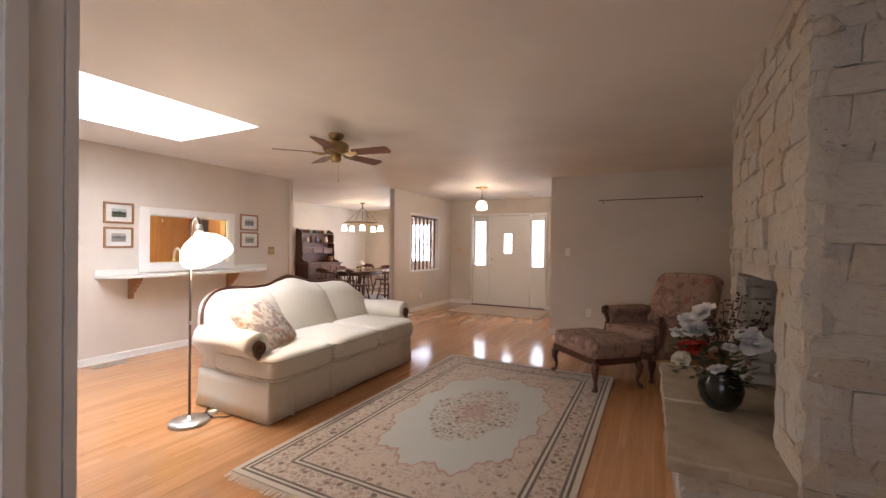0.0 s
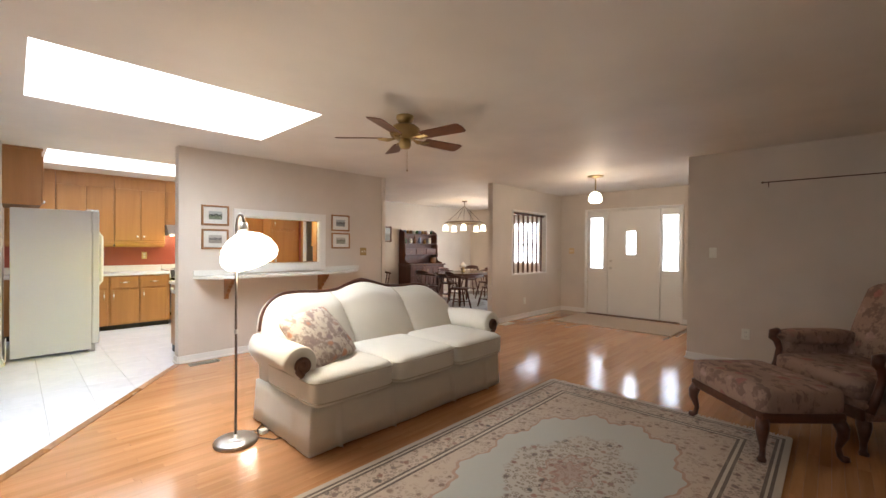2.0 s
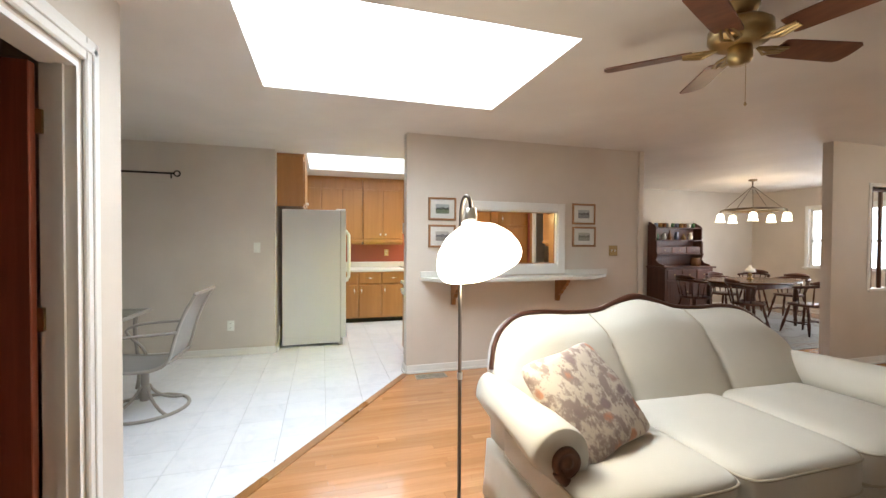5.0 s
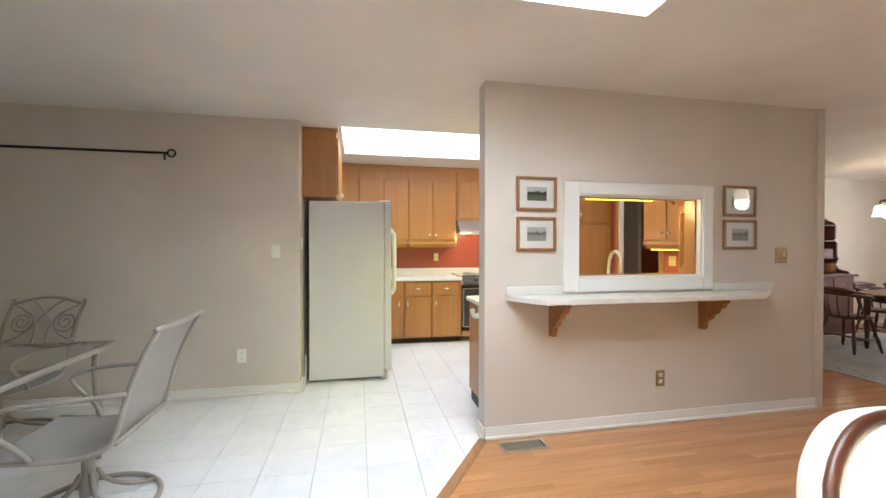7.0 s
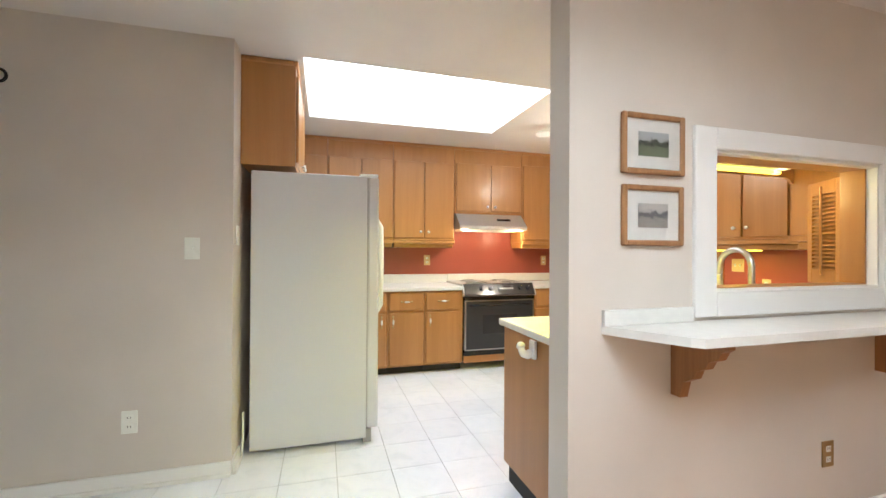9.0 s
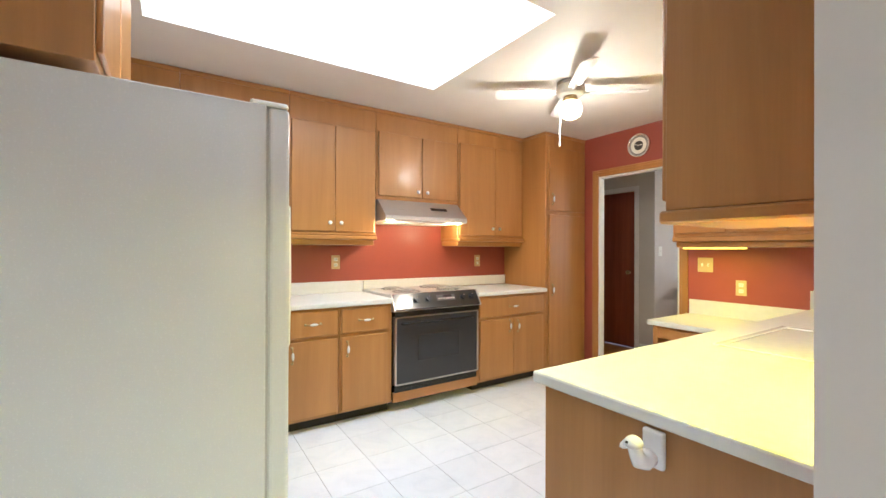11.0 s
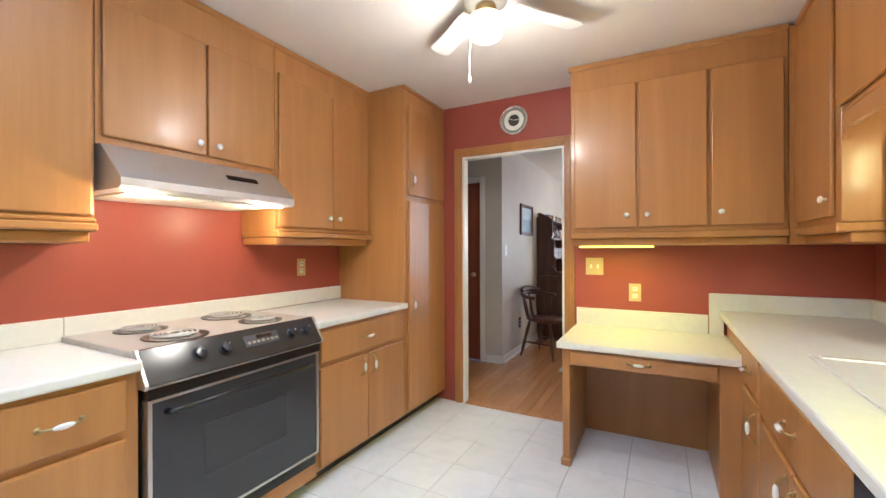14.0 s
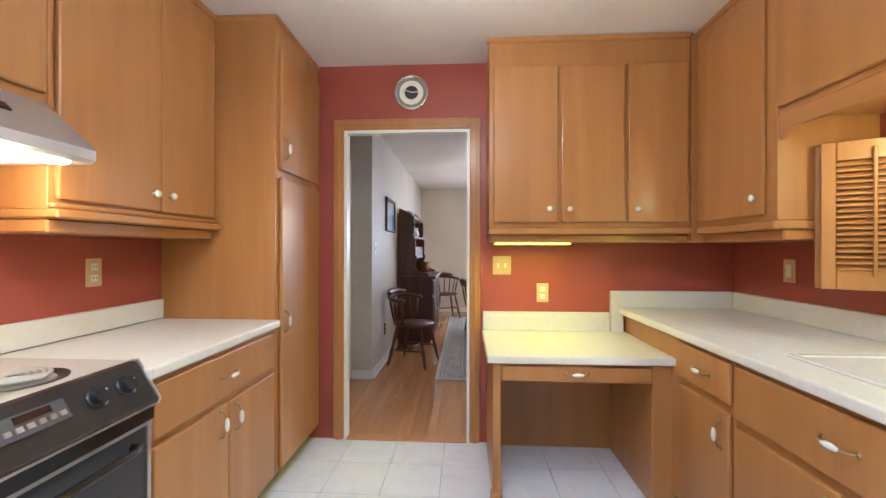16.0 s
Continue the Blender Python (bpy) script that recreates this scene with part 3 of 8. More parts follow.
# ---- doors, windows, trim ----
def casing(name, axis, p, proud, a0, a1, z1, w, material, parent=None, z0=0.0):
    """Trim round an opening on the face p, standing out to p + proud."""
    q = p + proud
    bm = bmesh.new()
    for b in ((a0 - w, a0, z0, z1 + w), (a1, a1 + w, z0, z1 + w), (a0, a1, z1, z1 + w)):
        bx = (p, q, b[0], b[1], b[2], b[3]) if axis == "x" else (b[0], b[1], p, q, b[2], b[3])
        add_box(bm, *bx, bevel=0.006)
        i = 0.35 * w
        if b[1] - b[0] < 2 * w:
            bx = (q - 0.002, q + proud * 0.4, b[0] + i, b[1] - i, b[2], b[3] - i) if axis == "x" else (b[0] + i, b[1] - i, q - 0.002, q + proud * 0.4, b[2], b[3] - i)
        else:
            bx = (q - 0.002, q + proud * 0.4, b[0] - w + i, b[1] + w - i, b[2] + i, b[3] - i) if axis == "x" else (b[0] - w + i, b[1] + w - i, q - 0.002, q + proud * 0.4, b[2] + i, b[3] - i)
        add_box(bm, *bx, bevel=0.004)
    if parent:
        return part(name, bm, material, parent)
    return solid(name, bm, material, "door casing", "trim", "structure")


# kitchen doorway
kdw = thing("doorway_1", "open doorway with oak casing and white jambs", "doorway", at=(-7.8, Y_KN, 0), kind="structure")
casing("casing", "y", Y_KN, -0.018, KD[0], KD[1], KD[3], 0.07, M_OAK, kdw)
part("jamb", B((KD[0], KD[0] + 0.018, Y_KN - 0.004, Y_HS + 0.004, 0, KD[3]), (KD[1] - 0.018, KD[1], Y_KN - 0.004, Y_HS + 0.004, 0, KD[3]), (KD[0] + 0.018, KD[1] - 0.018, Y_KN - 0.004, Y_HS + 0.004, KD[3] - 0.018, KD[3])), M_TRIM, kdw, "white painted jamb")
part("threshold", B((KD[0] + 0.018, KD[1] - 0.018, Y_KN - 0.02, Y_HS, 0.0, 0.008), bevel=0.003), M_OAKD, kdw)

# pass-through window
pw = thing("window_1", "white framed pass-through opening above the bar shelf", "window", at=(X_BAR, 4.25, 1.0), kind="structure")
a0, a1, z0, z1 = PT
part("casing", B((X_BAR, X_BAR + 0.02, a0 - 0.115, a0, z0 - 0.1, z1 + 0.09), (X_BAR, X_BAR + 0.02, a1, a1 + 0.09, z0 - 0.1, z1 + 0.09), (X_BAR, X_BAR + 0.02, a0, a1, z1, z1 + 0.09), (X_BAR, X_BAR + 0.02, a0, a1, z0 - 0.1, z0), bevel=0.004), M_TRIM, pw)
part("reveal", B((-5.64, X_BAR + 0.003, a0, a0 + 0.012, z0, z1), (-5.64, X_BAR + 0.003, a1 - 0.012, a1, z0, z1), (-5.64, X_BAR + 0.003, a0 + 0.012, a1 - 0.012, z1 - 0.012, z1), (-5.64, X_BAR + 0.003, a0 + 0.012, a1 - 0.012, z0, z0 + 0.012)), M_TRIM, pw)
part("lining", B((-5.745, -5.641, a0, a0 + 0.022, z0, z1), (-5.745, -5.641, a1 - 0.022, a1, z0, z1), (-5.745, -5.641, a0 + 0.022, a1 - 0.022, z1 - 0.012, z1), (-5.745, -5.641, a0 + 0.022, a1 - 0.022, z0, z0 + 0.016)), M_OAK, pw, "honey oak lining of the opening")

# slatted opening between foyer and dining room
so = thing("window_2", "interior opening with dark vertical wooden slats", "window", at=(X_DIV, 8.68, 0.85), kind="structure")
a0, a1, z0, z1 = SW
part("sill", B((X_DIV - 0.12, X_DIV + 0.02, a0 - 0.03, a1 + 0.03, z0 - 0.03, z0), bevel=0.006), M_TRIM, so)
part("frame", B((X_DIV - 0.1, X_DIV + 0.012, a0 - 0.045, a0, z0, z1 + 0.045), (X_DIV - 0.1, X_DIV + 0.012, a1, a1 + 0.045, z0, z1 + 0.045), (X_DIV - 0.1, X_DIV + 0.012, a0, a1, z1, z1 + 0.045), bevel=0.005), M_TRIM, so)
for i in range(7):
    y = a0 + 0.09 + i * (a1 - a0 - 0.18) / 6
    part("slat", B((X_DIV - 0.065, X_DIV - 0.035, y - 0.019, y + 0.019, z0, z1), bevel=0.006), M_BALUSTER, so)
part("rail", B((X_DIV - 0.06, X_DIV - 0.03, a0, a1, z1 - 0.04, z1 - 0.01)), M_DARKWOOD, so)

# front door with sidelights
fd = thing("door_1", "white front door with a small window, between two sidelights", "door", at=(-3.1, Y_FRONT, 0), kind="structure")
casing("casing", "y", Y_FRONT, -0.02, FD[0], FD[1], FD[3], 0.05, M_TRIM, fd)
part("mullion", B((-3.60, -3.545, Y_FRONT - 0.01, Y_FRONT + 0.11, 0, FD[3]), (-2.64, -2.585, Y_FRONT - 0.01, Y_FRONT + 0.11, 0, FD[3]), bevel=0.004), M_TRIM, fd)
for x0, x1 in ((FD[0], -3.60), (-2.585, FD[1])):
    cx = (x0 + x1) / 2
    p = part("sidelight", B((x0, cx - 0.125, Y_FRONT + 0.03, Y_FRONT + 0.07, 0, FD[3]), (cx + 0.125, x1, Y_FRONT + 0.03, Y_FRONT + 0.07, 0, FD[3]), (cx - 0.125, cx + 0.125, Y_FRONT + 0.03, Y_FRONT + 0.07, 0, 0.93), (cx - 0.125, cx + 0.125, Y_FRONT + 0.03, Y_FRONT + 0.07, 1.95, FD[3])), M_TRIM, fd, "white sidelight panel")
    g = part("pane", B((cx - 0.125, cx + 0.125, Y_FRONT + 0.046, Y_FRONT + 0.052, 0.93, 1.95)), M_GLASS, p)
    g.visible_shadow = False
    # gathered sheer, pinched in at the middle
    bm = bmesh.new()
    cols = 25
    rows = 14
    grid = []
    for j in range(rows + 1):
        v = j / rows
        half = 0.12
        row = []
        for i in range(cols + 1):
            u = i / cols * 2 - 1
            row.append(bm.verts.new((cx + u * half, Y_FRONT + 0.02 + 0.007 * math.sin(i * 2.1), 0.95 + v * 0.98)))
        grid.append(row)
    for a, b in zip(grid, grid[1:]):
        for i in range(cols):
            bm.faces.new((a[i], a[i + 1], b[i + 1], b[i]))
    part("sheer_curtain", bm, M_SHEER, p, "gathered white sheer curtain")
DX0, DX1 = -3.543, -2.642
part("head", B((FD[0], FD[1], Y_FRONT + 0.02, Y_FRONT + 0.1, 2.035, FD[3])), M_TRIM, fd)
leaf = part("leaf", B((DX0, -3.20, Y_FRONT + 0.03, Y_FRONT + 0.075, 0.012, 2.04), (-3.02, DX1, Y_FRONT + 0.03, Y_FRONT + 0.075, 0.012, 2.04), (-3.20, -3.02, Y_FRONT + 0.03, Y_FRONT + 0.075, 0.012, 1.215), (-3.20, -3.02, Y_FRONT + 0.03, Y_FRONT + 0.075, 1.665, 2.04)), M_TRIM, fd, "white door leaf")
g = part("door_window", B((-3.20, -3.02, Y_FRONT + 0.05, Y_FRONT + 0.056, 1.215, 1.665)), M_GLASS, leaf)
g.visible_shadow = False
part("window_bar", B((-3.2, -3.02, Y_FRONT + 0.04, Y_FRONT + 0.065, 1.43, 1.445)), M_TRIM, leaf)
bm = lathe(bmesh.new(), [(0.012, 0), (0.028, 0.005), (0.03, 0.03), (0.02, 0.05), (0.0, 0.055)], (-3.49, Y_FRONT + 0.028, 0.94), 14, Matrix.Rotation(radians(90), 4, "X"))
lathe(bm, [(0.026, 0), (0.026, 0.012), (0.0, 0.014)], (-3.49, Y_FRONT + 0.028, 1.08), 14, Matrix.Rotation(radians(90), 4, "X"))
part("door_knob", bm, M_STEEL, leaf, "brushed metal knob and lock")
part("sill", B((FD[0], FD[1], Y_FRONT - 0.02, Y_FRONT + 0.12, 0, 0.012)), M_MAHOG, fd, "dark wooden door sill")
solid("backdrop_front", B((-5.2, -1.2, Y_FRONT + 1.2, Y_FRONT + 1.25, -0.5, 3.5)), M_DAY, "bright daylight outside the front door", "backdrop", "structure")

# dining room window
dn = thing("window_3", "bright white framed dining room window", "window", at=((NW[0] + NW[1]) / 2, Y_DIN, NW[2]), kind="structure")
casing("casing", "y", Y_DIN, -0.02, NW[0], NW[1], NW[3], 0.07, M_TRIM, dn, NW[2] - 0.05)
part("sill", B((NW[0] - 0.09, NW[1] + 0.09, Y_DIN - 0.05, Y_DIN + 0.02, NW[2] - 0.03, NW[2]), bevel=0.006), M_TRIM, dn)
part("sash", B((NW[0], NW[0] + 0.04, Y_DIN + 0.04, Y_DIN + 0.07, NW[2], NW[3]), (NW[1] - 0.04, NW[1], Y_DIN + 0.04, Y_DIN + 0.07, NW[2], NW[3]), (NW[0], NW[1], Y_DIN + 0.04, Y_DIN + 0.07, 1.39, 1.43), (NW[0], NW[1], Y_DIN + 0.042, Y_DIN + 0.068, NW[2], NW[2] + 0.04), (NW[0], NW[1], Y_DIN + 0.042, Y_DIN + 0.068, NW[3] - 0.04, NW[3])), M_TRIM, dn)
g = part("pane", B((NW[0] + 0.04, NW[1] - 0.04, Y_DIN + 0.05, Y_DIN + 0.055, NW[2] + 0.04, NW[3] - 0.04)), M_GLASS, dn)
g.visible_shadow = False
solid("backdrop_dining", B((-9.0, -4.2, Y_DIN + 1.4, Y_DIN + 1.45, -0.5, 3.8)), M_DAY, "bright daylight outside the dining room", "backdrop", "structure")
# window of the room behind the first doorway
wd = thing("window_4", "wide window in the room behind", "window", at=(0, -2.2, DW[2]), kind="structure")
casing("casing", "y", -2.2, 0.02, DW[0], DW[1], DW[3], 0.07, M_TRIM, wd, DW[2])
solid("backdrop_den", B((-2.0, 2.0, -3.3, -3.25, -0.5, 3.5)), M_DAY2, "bright daylight outside the room behind", "backdrop", "structure")

# hall door
hd = thing("door_2", "closed red-brown wooden hall door in a white casing", "door", at=(-8.96, Y_HALL, 0), kind="structure")
casing("casing", "y", Y_HALL, -0.018, HD[0], HD[1], HD[3], 0.06, M_TRIM, hd)
lf = part("leaf", B((HD[0] + 0.005, HD[1] - 0.005, Y_HALL + 0.01, Y_HALL + 0.05, 0.01, HD[3] - 0.005), bevel=0.003), M_REDDOOR, hd)
part("door_knob", lathe(bmesh.new(), [(0.012, 0), (0.02, 0.004), (0.012, 0.02), (0.027, 0.04), (0.025, 0.06), (0.0, 0.066)], (HD[1] - 0.075, Y_HALL + 0.009, 0.98), 14, Matrix.Rotation(radians(90), 4, "X")), M_BRASS, lf, smooth=True)

# closet doorway in the south wall: white jamb and casing, wooden leaf swung inwards
cd = thing("door_3", "open red-brown wooden door in a white cased doorway", "door", at=(-2.9, Y_SOUTH, 0), kind="structure")
casing("casing", "y", Y_SOUTH, 0.02, SD[0] - 0.02, SD[1] + 0.02, SD[3] + 0.02, 0.10, M_TRIM, cd)
part("jamb", B((SD[0], SD[0] + 0.02, 1.185, Y_SOUTH + 0.004, 0, SD[3]), (SD[1] - 0.02, SD[1], 1.185, Y_SOUTH + 0.004, 0, SD[3]), (SD[0] + 0.02, SD[1] - 0.02, 1.185, Y_SOUTH + 0.004, SD[3] - 0.02, SD[3]), (SD[0] + 0.02, SD[0] + 0.034, 1.235, 1.265, 0, SD[3] - 0.02)), M_TRIM, cd)
lf = part("leaf", B((SD[0] + 0.03, SD[0] + 0.068, 0.40, 1.18, 0.01, SD[3] - 0.03), bevel=0.003), M_REDDOOR, cd)
part("hinge", B((SD[0] + 0.02, SD[0] + 0.034, 1.165, 1.2, 1.0, 1.09), (SD[0] + 0.02, SD[0] + 0.034, 1.165, 1.2, 0.25, 0.34), (SD[0] + 0.02, SD[0] + 0.034, 1.165, 1.2, 1.75, 1.84)), M_BRASS, lf)
# jamb of the opening through which the walk begins
jb = thing("doorway_2", "white painted jamb of a wide doorway", "doorway", at=(-1.12, 1.25, 0), kind="structure")
part("jamb", B((-1.15, -1.13, 1.192, 1.298, 0, CEIL - 0.02)), M_TRIM, jb)
part("casing", B((-1.24, -1.125, Y_SOUTH, Y_SOUTH + 0.02, 0, CEIL - 0.02), (-1.13, -1.118, 1.215, 1.245, 0, CEIL - 0.02)), M_TRIM, jb)


def baseboards():
    h, t = 0.085, 0.014
    runs = [("x", X_BAR, 1, 3.035, 5.88), ("y", 3.035, -1, -5.733, -5.597), ("x", X_NOOK, 1, -1.8, Y_KS), ("y", Y_KS, 1, X_NOOK, -6.99), ("y", Y_ROD, -1, X_ROD, X_EAST),
            ("x", X_DIV, 1, 7.475, Y_FRONT), ("y", Y_FRONT, -1, X_DIV, -4.02), ("y", Y_FRONT, -1, -2.2, X_ROD), ("x", X_ROD, -1, Y_ROD, Y_FRONT), ("y", 7.475, -1, X_DIV - 0.1, X_DIV),
            ("x", X_DINW, 1, Y_HALL, Y_DIN), ("y", Y_HALL, -1, -8.5, X_DINW), ("y", Y_DIN, -1, X_DINW, X_DIV - 0.1), ("y", Y_SOUTH, 1, -3.8, -3.58), ("y", Y_SOUTH, 1, -2.52, -1.25)]
    for ax, p, s, a, b in runs:
        bm = bmesh.new()
        for hh, tt in ((h, t), (0.022, t + 0.012)):
            q = p + s * tt
            add_box(bm, *((p, q, a, b, 0, hh) if ax == "x" else (a, b, p, q, 0, hh)), bevel=0.004)
        solid("baseboard", bm, M_TRIM, "white painted baseboard", "baseboard", "structure")


baseboards()
solid("floor_slab", B((-10.0, 1.25, -2.3, 11.5, -0.2, -0.014)), M_GROUT, "floor bed under wood and tile", "floor", "structure")


# ---- kitchen ----
def knob(parent, where, axis, s):
    """White porcelain knob on a brass stem; s: the way it sticks out along the axis."""
    m = Matrix.Rotation(radians(90 * s), 4, "Y") if axis == "x" else Matrix.Rotation(radians(-90 * s), 4, "X")
    bm = lathe(bmesh.new(), [(0.006, -0.001), (0.006, 0.012), (0.013, 0.014), (0.0165, 0.021), (0.013, 0.028), (0.0, 0.031)], where, 12, m)
    return part("knob", bm, M_PORCELAIN, parent, "white porcelain knob", smooth=True)


def pull(parent, where, axis, s, upright, size=0.105):
    """A brass bow handle with a white porcelain grip."""
    o = Vector(where)
    out = Vector((s, 0, 0)) if axis == "x" else Vector((0, s, 0))
    along = Vector((0, 0, 1)) if upright else (Vector((0, 1, 0)) if axis == "x" else Vector((1, 0, 0)))
    h = size / 2
    bm = bmesh.new()
    pts = [o - along * h, o - along * h * 0.95 + out * 0.014, o - along * h * 0.55 + out * 0.024, o + out * 0.027, o + along * h * 0.55 + out * 0.024, o + along * h * 0.95 + out * 0.014, o + along * h]
    tube(bm, pts, 0.0042, 8)
    for e in (-1, 1):
        tube(bm, [o + along * h * e - out * 0.001, o + along * h * e + out * 0.004], 0.010, 10)
    hd_ = part("handle", bm, M_BRASS, parent, "brass bow handle", smooth=True)
    bm = bmesh.new()
    c = o + out * 0.0265
    tube(bm, [c - along * 0.027, c - along * 0.02, c - along * 0.008, c + along * 0.008, c + along * 0.02, c + along * 0.027], 0.0095, 10, taper=[0.35, 0.75, 1.0, 1.0, 0.75, 0.35])
    part("grip", bm, M_PORCELAIN, hd_, "white porcelain grip", smooth=True)
    return hd_


def front(name, parent, axis, p, s, a0, a1, z0, z1, t=0.019, material=None):
    """A door or drawer front with a lipped, rounded edge standing proud of the face p."""
    q = p + s * t
    bm = bmesh.new()
    add_box(bm, *((p, q, a0, a1, z0, z1) if axis == "x" else (a0, a1, p, q, z0, z1)), bevel=0.007, seg=2)
    return part(name, bm, material or M_OAK, parent)


def cabinet(name, label, axis, back, face, a0, a1, z0, z1, group, doors=(), drawers=(), toe=False, at_z=None):
    """doors, drawers: (a0, a1, z0, z1, handle) with handle ('knob'|'pull'|None, a, z)."""
    s = 1 if face > back else -1
    mid = ((back + face) / 2, (a0 + a1) / 2) if axis == "x" else ((a0 + a1) / 2, (back + face) / 2)
    c = thing(name, label, "cabinet", group, (mid[0], mid[1], z0))
    zz = z0 + (0.08 if toe else 0)
    bm = bmesh.new()
    add_box(bm, *((back, face, a0 + 0.0015, a1 - 0.0015, zz, z1) if axis == "x" else (a0 + 0.0015, a1 - 0.0015, back, face, zz, z1)), bevel=0.002)
    part("body", bm, M_OAK, c)
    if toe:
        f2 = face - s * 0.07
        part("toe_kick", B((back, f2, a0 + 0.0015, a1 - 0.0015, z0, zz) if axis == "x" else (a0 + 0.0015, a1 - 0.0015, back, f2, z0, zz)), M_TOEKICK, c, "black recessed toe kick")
    for kind, items in (("door", doors), ("drawer_front", drawers)):
        for b0, b1, c0, c1, h in items:
            d = front(kind, c, axis, face, s, b0, b1, c0, c1)
            if h:
                w = (face + s * 0.019, h[1], h[2]) if axis == "x" else (h[1], face + s * 0.019, h[2])
                if h[0] == "knob":
                    knob(d, w, axis, s)
                else:
                    pull(d, w, axis, s, kind == "door")
    return c


XB = -8.388
CT, CB = 0.888, 0.85
base = "base cabinets"
cabinet("base_cabinet", "honey oak base cabinet beside the refrigerator", "x", X_KW, XB, Y_KS, 2.42, 0, CB, base, [(1.72, 2.39, 0.10, 0.63, None)], [(1.72, 2.39, 0.655, 0.83, None)], True)
cabinet("base_cabinet", "honey oak base cabinet with drawer and porcelain handles", "x", X_KW, XB, 2.42, 2.785, 0, CB, base, [(2.435, 2.765, 0.10, 0.63, ("pull", 2.72, 0.545))], [(2.435, 2.765, 0.655, 0.83, ("pull", 2.60, 0.745))], True)
cabinet("base_cabinet", "honey oak base cabinet with drawer and porcelain handles", "x", X_KW, XB, 2.785, 3.165, 0, CB, base, [(2.80, 3.15, 0.10, 0.63, ("pull", 2.835, 0.545))], [(2.80, 3.15, 0.655, 0.83, ("pull", 2.975, 0.745))], True)
cabinet("base_cabinet", "honey oak base cabinet with drawer and porcelain handles", "x", X_KW, XB, 3.165, 3.585, 0, CB, base, [(3.18, 3.54, 0.10, 0.63, ("pull", 3.22, 0.545))], [(3.18, 3.54, 0.655, 0.83, ("pull", 3.365, 0.745))], True)
cabinet("base_cabinet", "wide honey oak base cabinet with two doors and a drawer", "x", X_KW, XB, 4.415, 5.28, 0, CB, base, [(4.44, 4.84, 0.10, 0.63, ("pull", 4.785, 0.56)), (4.845, 5.235, 0.10, 0.63, ("pull", 4.89, 0.55))], [(4.44, 5.235, 0.655, 0.83, ("pull", 4.84, 0.74))], True)
bm = B((X_KW, -8.356, Y_KS, 3.585, CB, CT), bevel=0.008, seg=2)
w1 = thing("worktop", "off-white laminate worktop along the stove wall", "worktop", "worktops", (-8.66, 2.6, CB))
part("slab", bm, M_COUNTER, w1)
part("backsplash", B((X_KW, X_KW + 0.02, Y_KS, 3.585, CT, CT + 0.10), bevel=0.004), M_COUNTER, w1)
w2 = thing("worktop", "off-white laminate worktop between stove and pantry", "worktop", "worktops", (-8.66, 4.85, CB))
part("slab", B((X_KW, -8.356, 4.415, 5.28, CB, CT), bevel=0.008, seg=2), M_COUNTER, w2)
part("backsplash", B((X_KW, X_KW + 0.02, 3.587, 5.28, CT + 0.004, CT + 0.10), bevel=0.004), M_COUNTER, w2)
# pantry
pn = cabinet("pantry_cabinet", "tall honey oak pantry cabinet reaching the ceiling", "x", X_KW, -8.388, 5.28, Y_KN, 0, 2.44, "", [(5.32, 5.87, 0.10, 1.625, ("pull", 5.36, 0.865)), (5.32, 5.87, 1.665, 2.315, ("pull", 5.36, 1.78))], (), True)
pn["category"] = "pantry"
part("top_moulding", B((X_KW, -8.376, 5.268, Y_KN, 2.425, 2.453), bevel=0.006), M_OAKX, pn)
# wall cabinets over the stove side
XU = -8.705


def ledge(parent, y0, y1):
    """The moulded rail under a wall cabinet."""
    part("light_rail", B((X_KW, XU + 0.035, y0, y1, 1.345, 1.375), (X_KW, XU - 0.01, y0 + 0.01, y1 - 0.01, 1.30, 1.345), bevel=0.006), M_OAKX, parent)
    part("lower_moulding", B((XU - 0.004, XU + 0.02, y0, y1, 1.376, 1.395), bevel=0.006), M_OAKX, parent)


for y0, y1, split, gl in ((Y_KS, 2.195, None, "kn"), (2.195, 2.885, 2.54, "kn"), (2.885, 3.585, 3.232, "kn")):
    if split:
        ds = [(y0 + 0.012, split - 0.002, 1.405, 2.25, ("knob", split - 0.045, 1.475)), (split + 0.002, y1 - 0.012, 1.405, 2.25, ("knob", split + 0.045, 1.475))]
    else:
        ds = [(y0 + 0.03, y1 - 0.012, 1.405, 2.25, None)]
    c = cabinet("wall_cabinet", "honey oak wall cabinet with plain doors and porcelain knobs", "x", X_KW, XU, y0, y1, 1.375, 2.44, "wall cabinets", ds)
    ledge(c, y0, y1)
    part("top_moulding", B((XU - 0.02, XU + 0.014, y0, y1, 2.42, 2.453), bevel=0.006), M_OAKX, c)
c = cabinet("wall_cabinet", "short honey oak wall cabinet above the range hood", "x", X_KW, XU, 3.585, 4.425, 1.69, 2.44, "wall cabinets", [(3.605, 4.022, 1.722, 2.265, ("knob", 3.978, 1.775)), (4.029, 4.41, 1.722, 2.265, ("knob", 4.072, 1.775))])
part("top_moulding", B((XU - 0.02, XU + 0.014, 3.585, 4.425, 2.42, 2.453), bevel=0.006), M_OAKX, c)
c = cabinet("wall_cabinet", "honey oak wall cabinet between hood and pantry", "x", X_KW, XU, 4.425, 5.279, 1.375, 2.44, "wall cabinets", [(4.445, 4.878, 1.405, 2.29, ("knob", 4.835, 1.475)), (4.882, 5.24, 1.405, 2.29, ("knob", 4.925, 1.475))])
ledge(c, 4.425, 5.279)
part("top_moulding", B((XU - 0.02, XU + 0.014, 4.425, 5.268, 2.42, 2.453), bevel=0.006), M_OAKX, c)

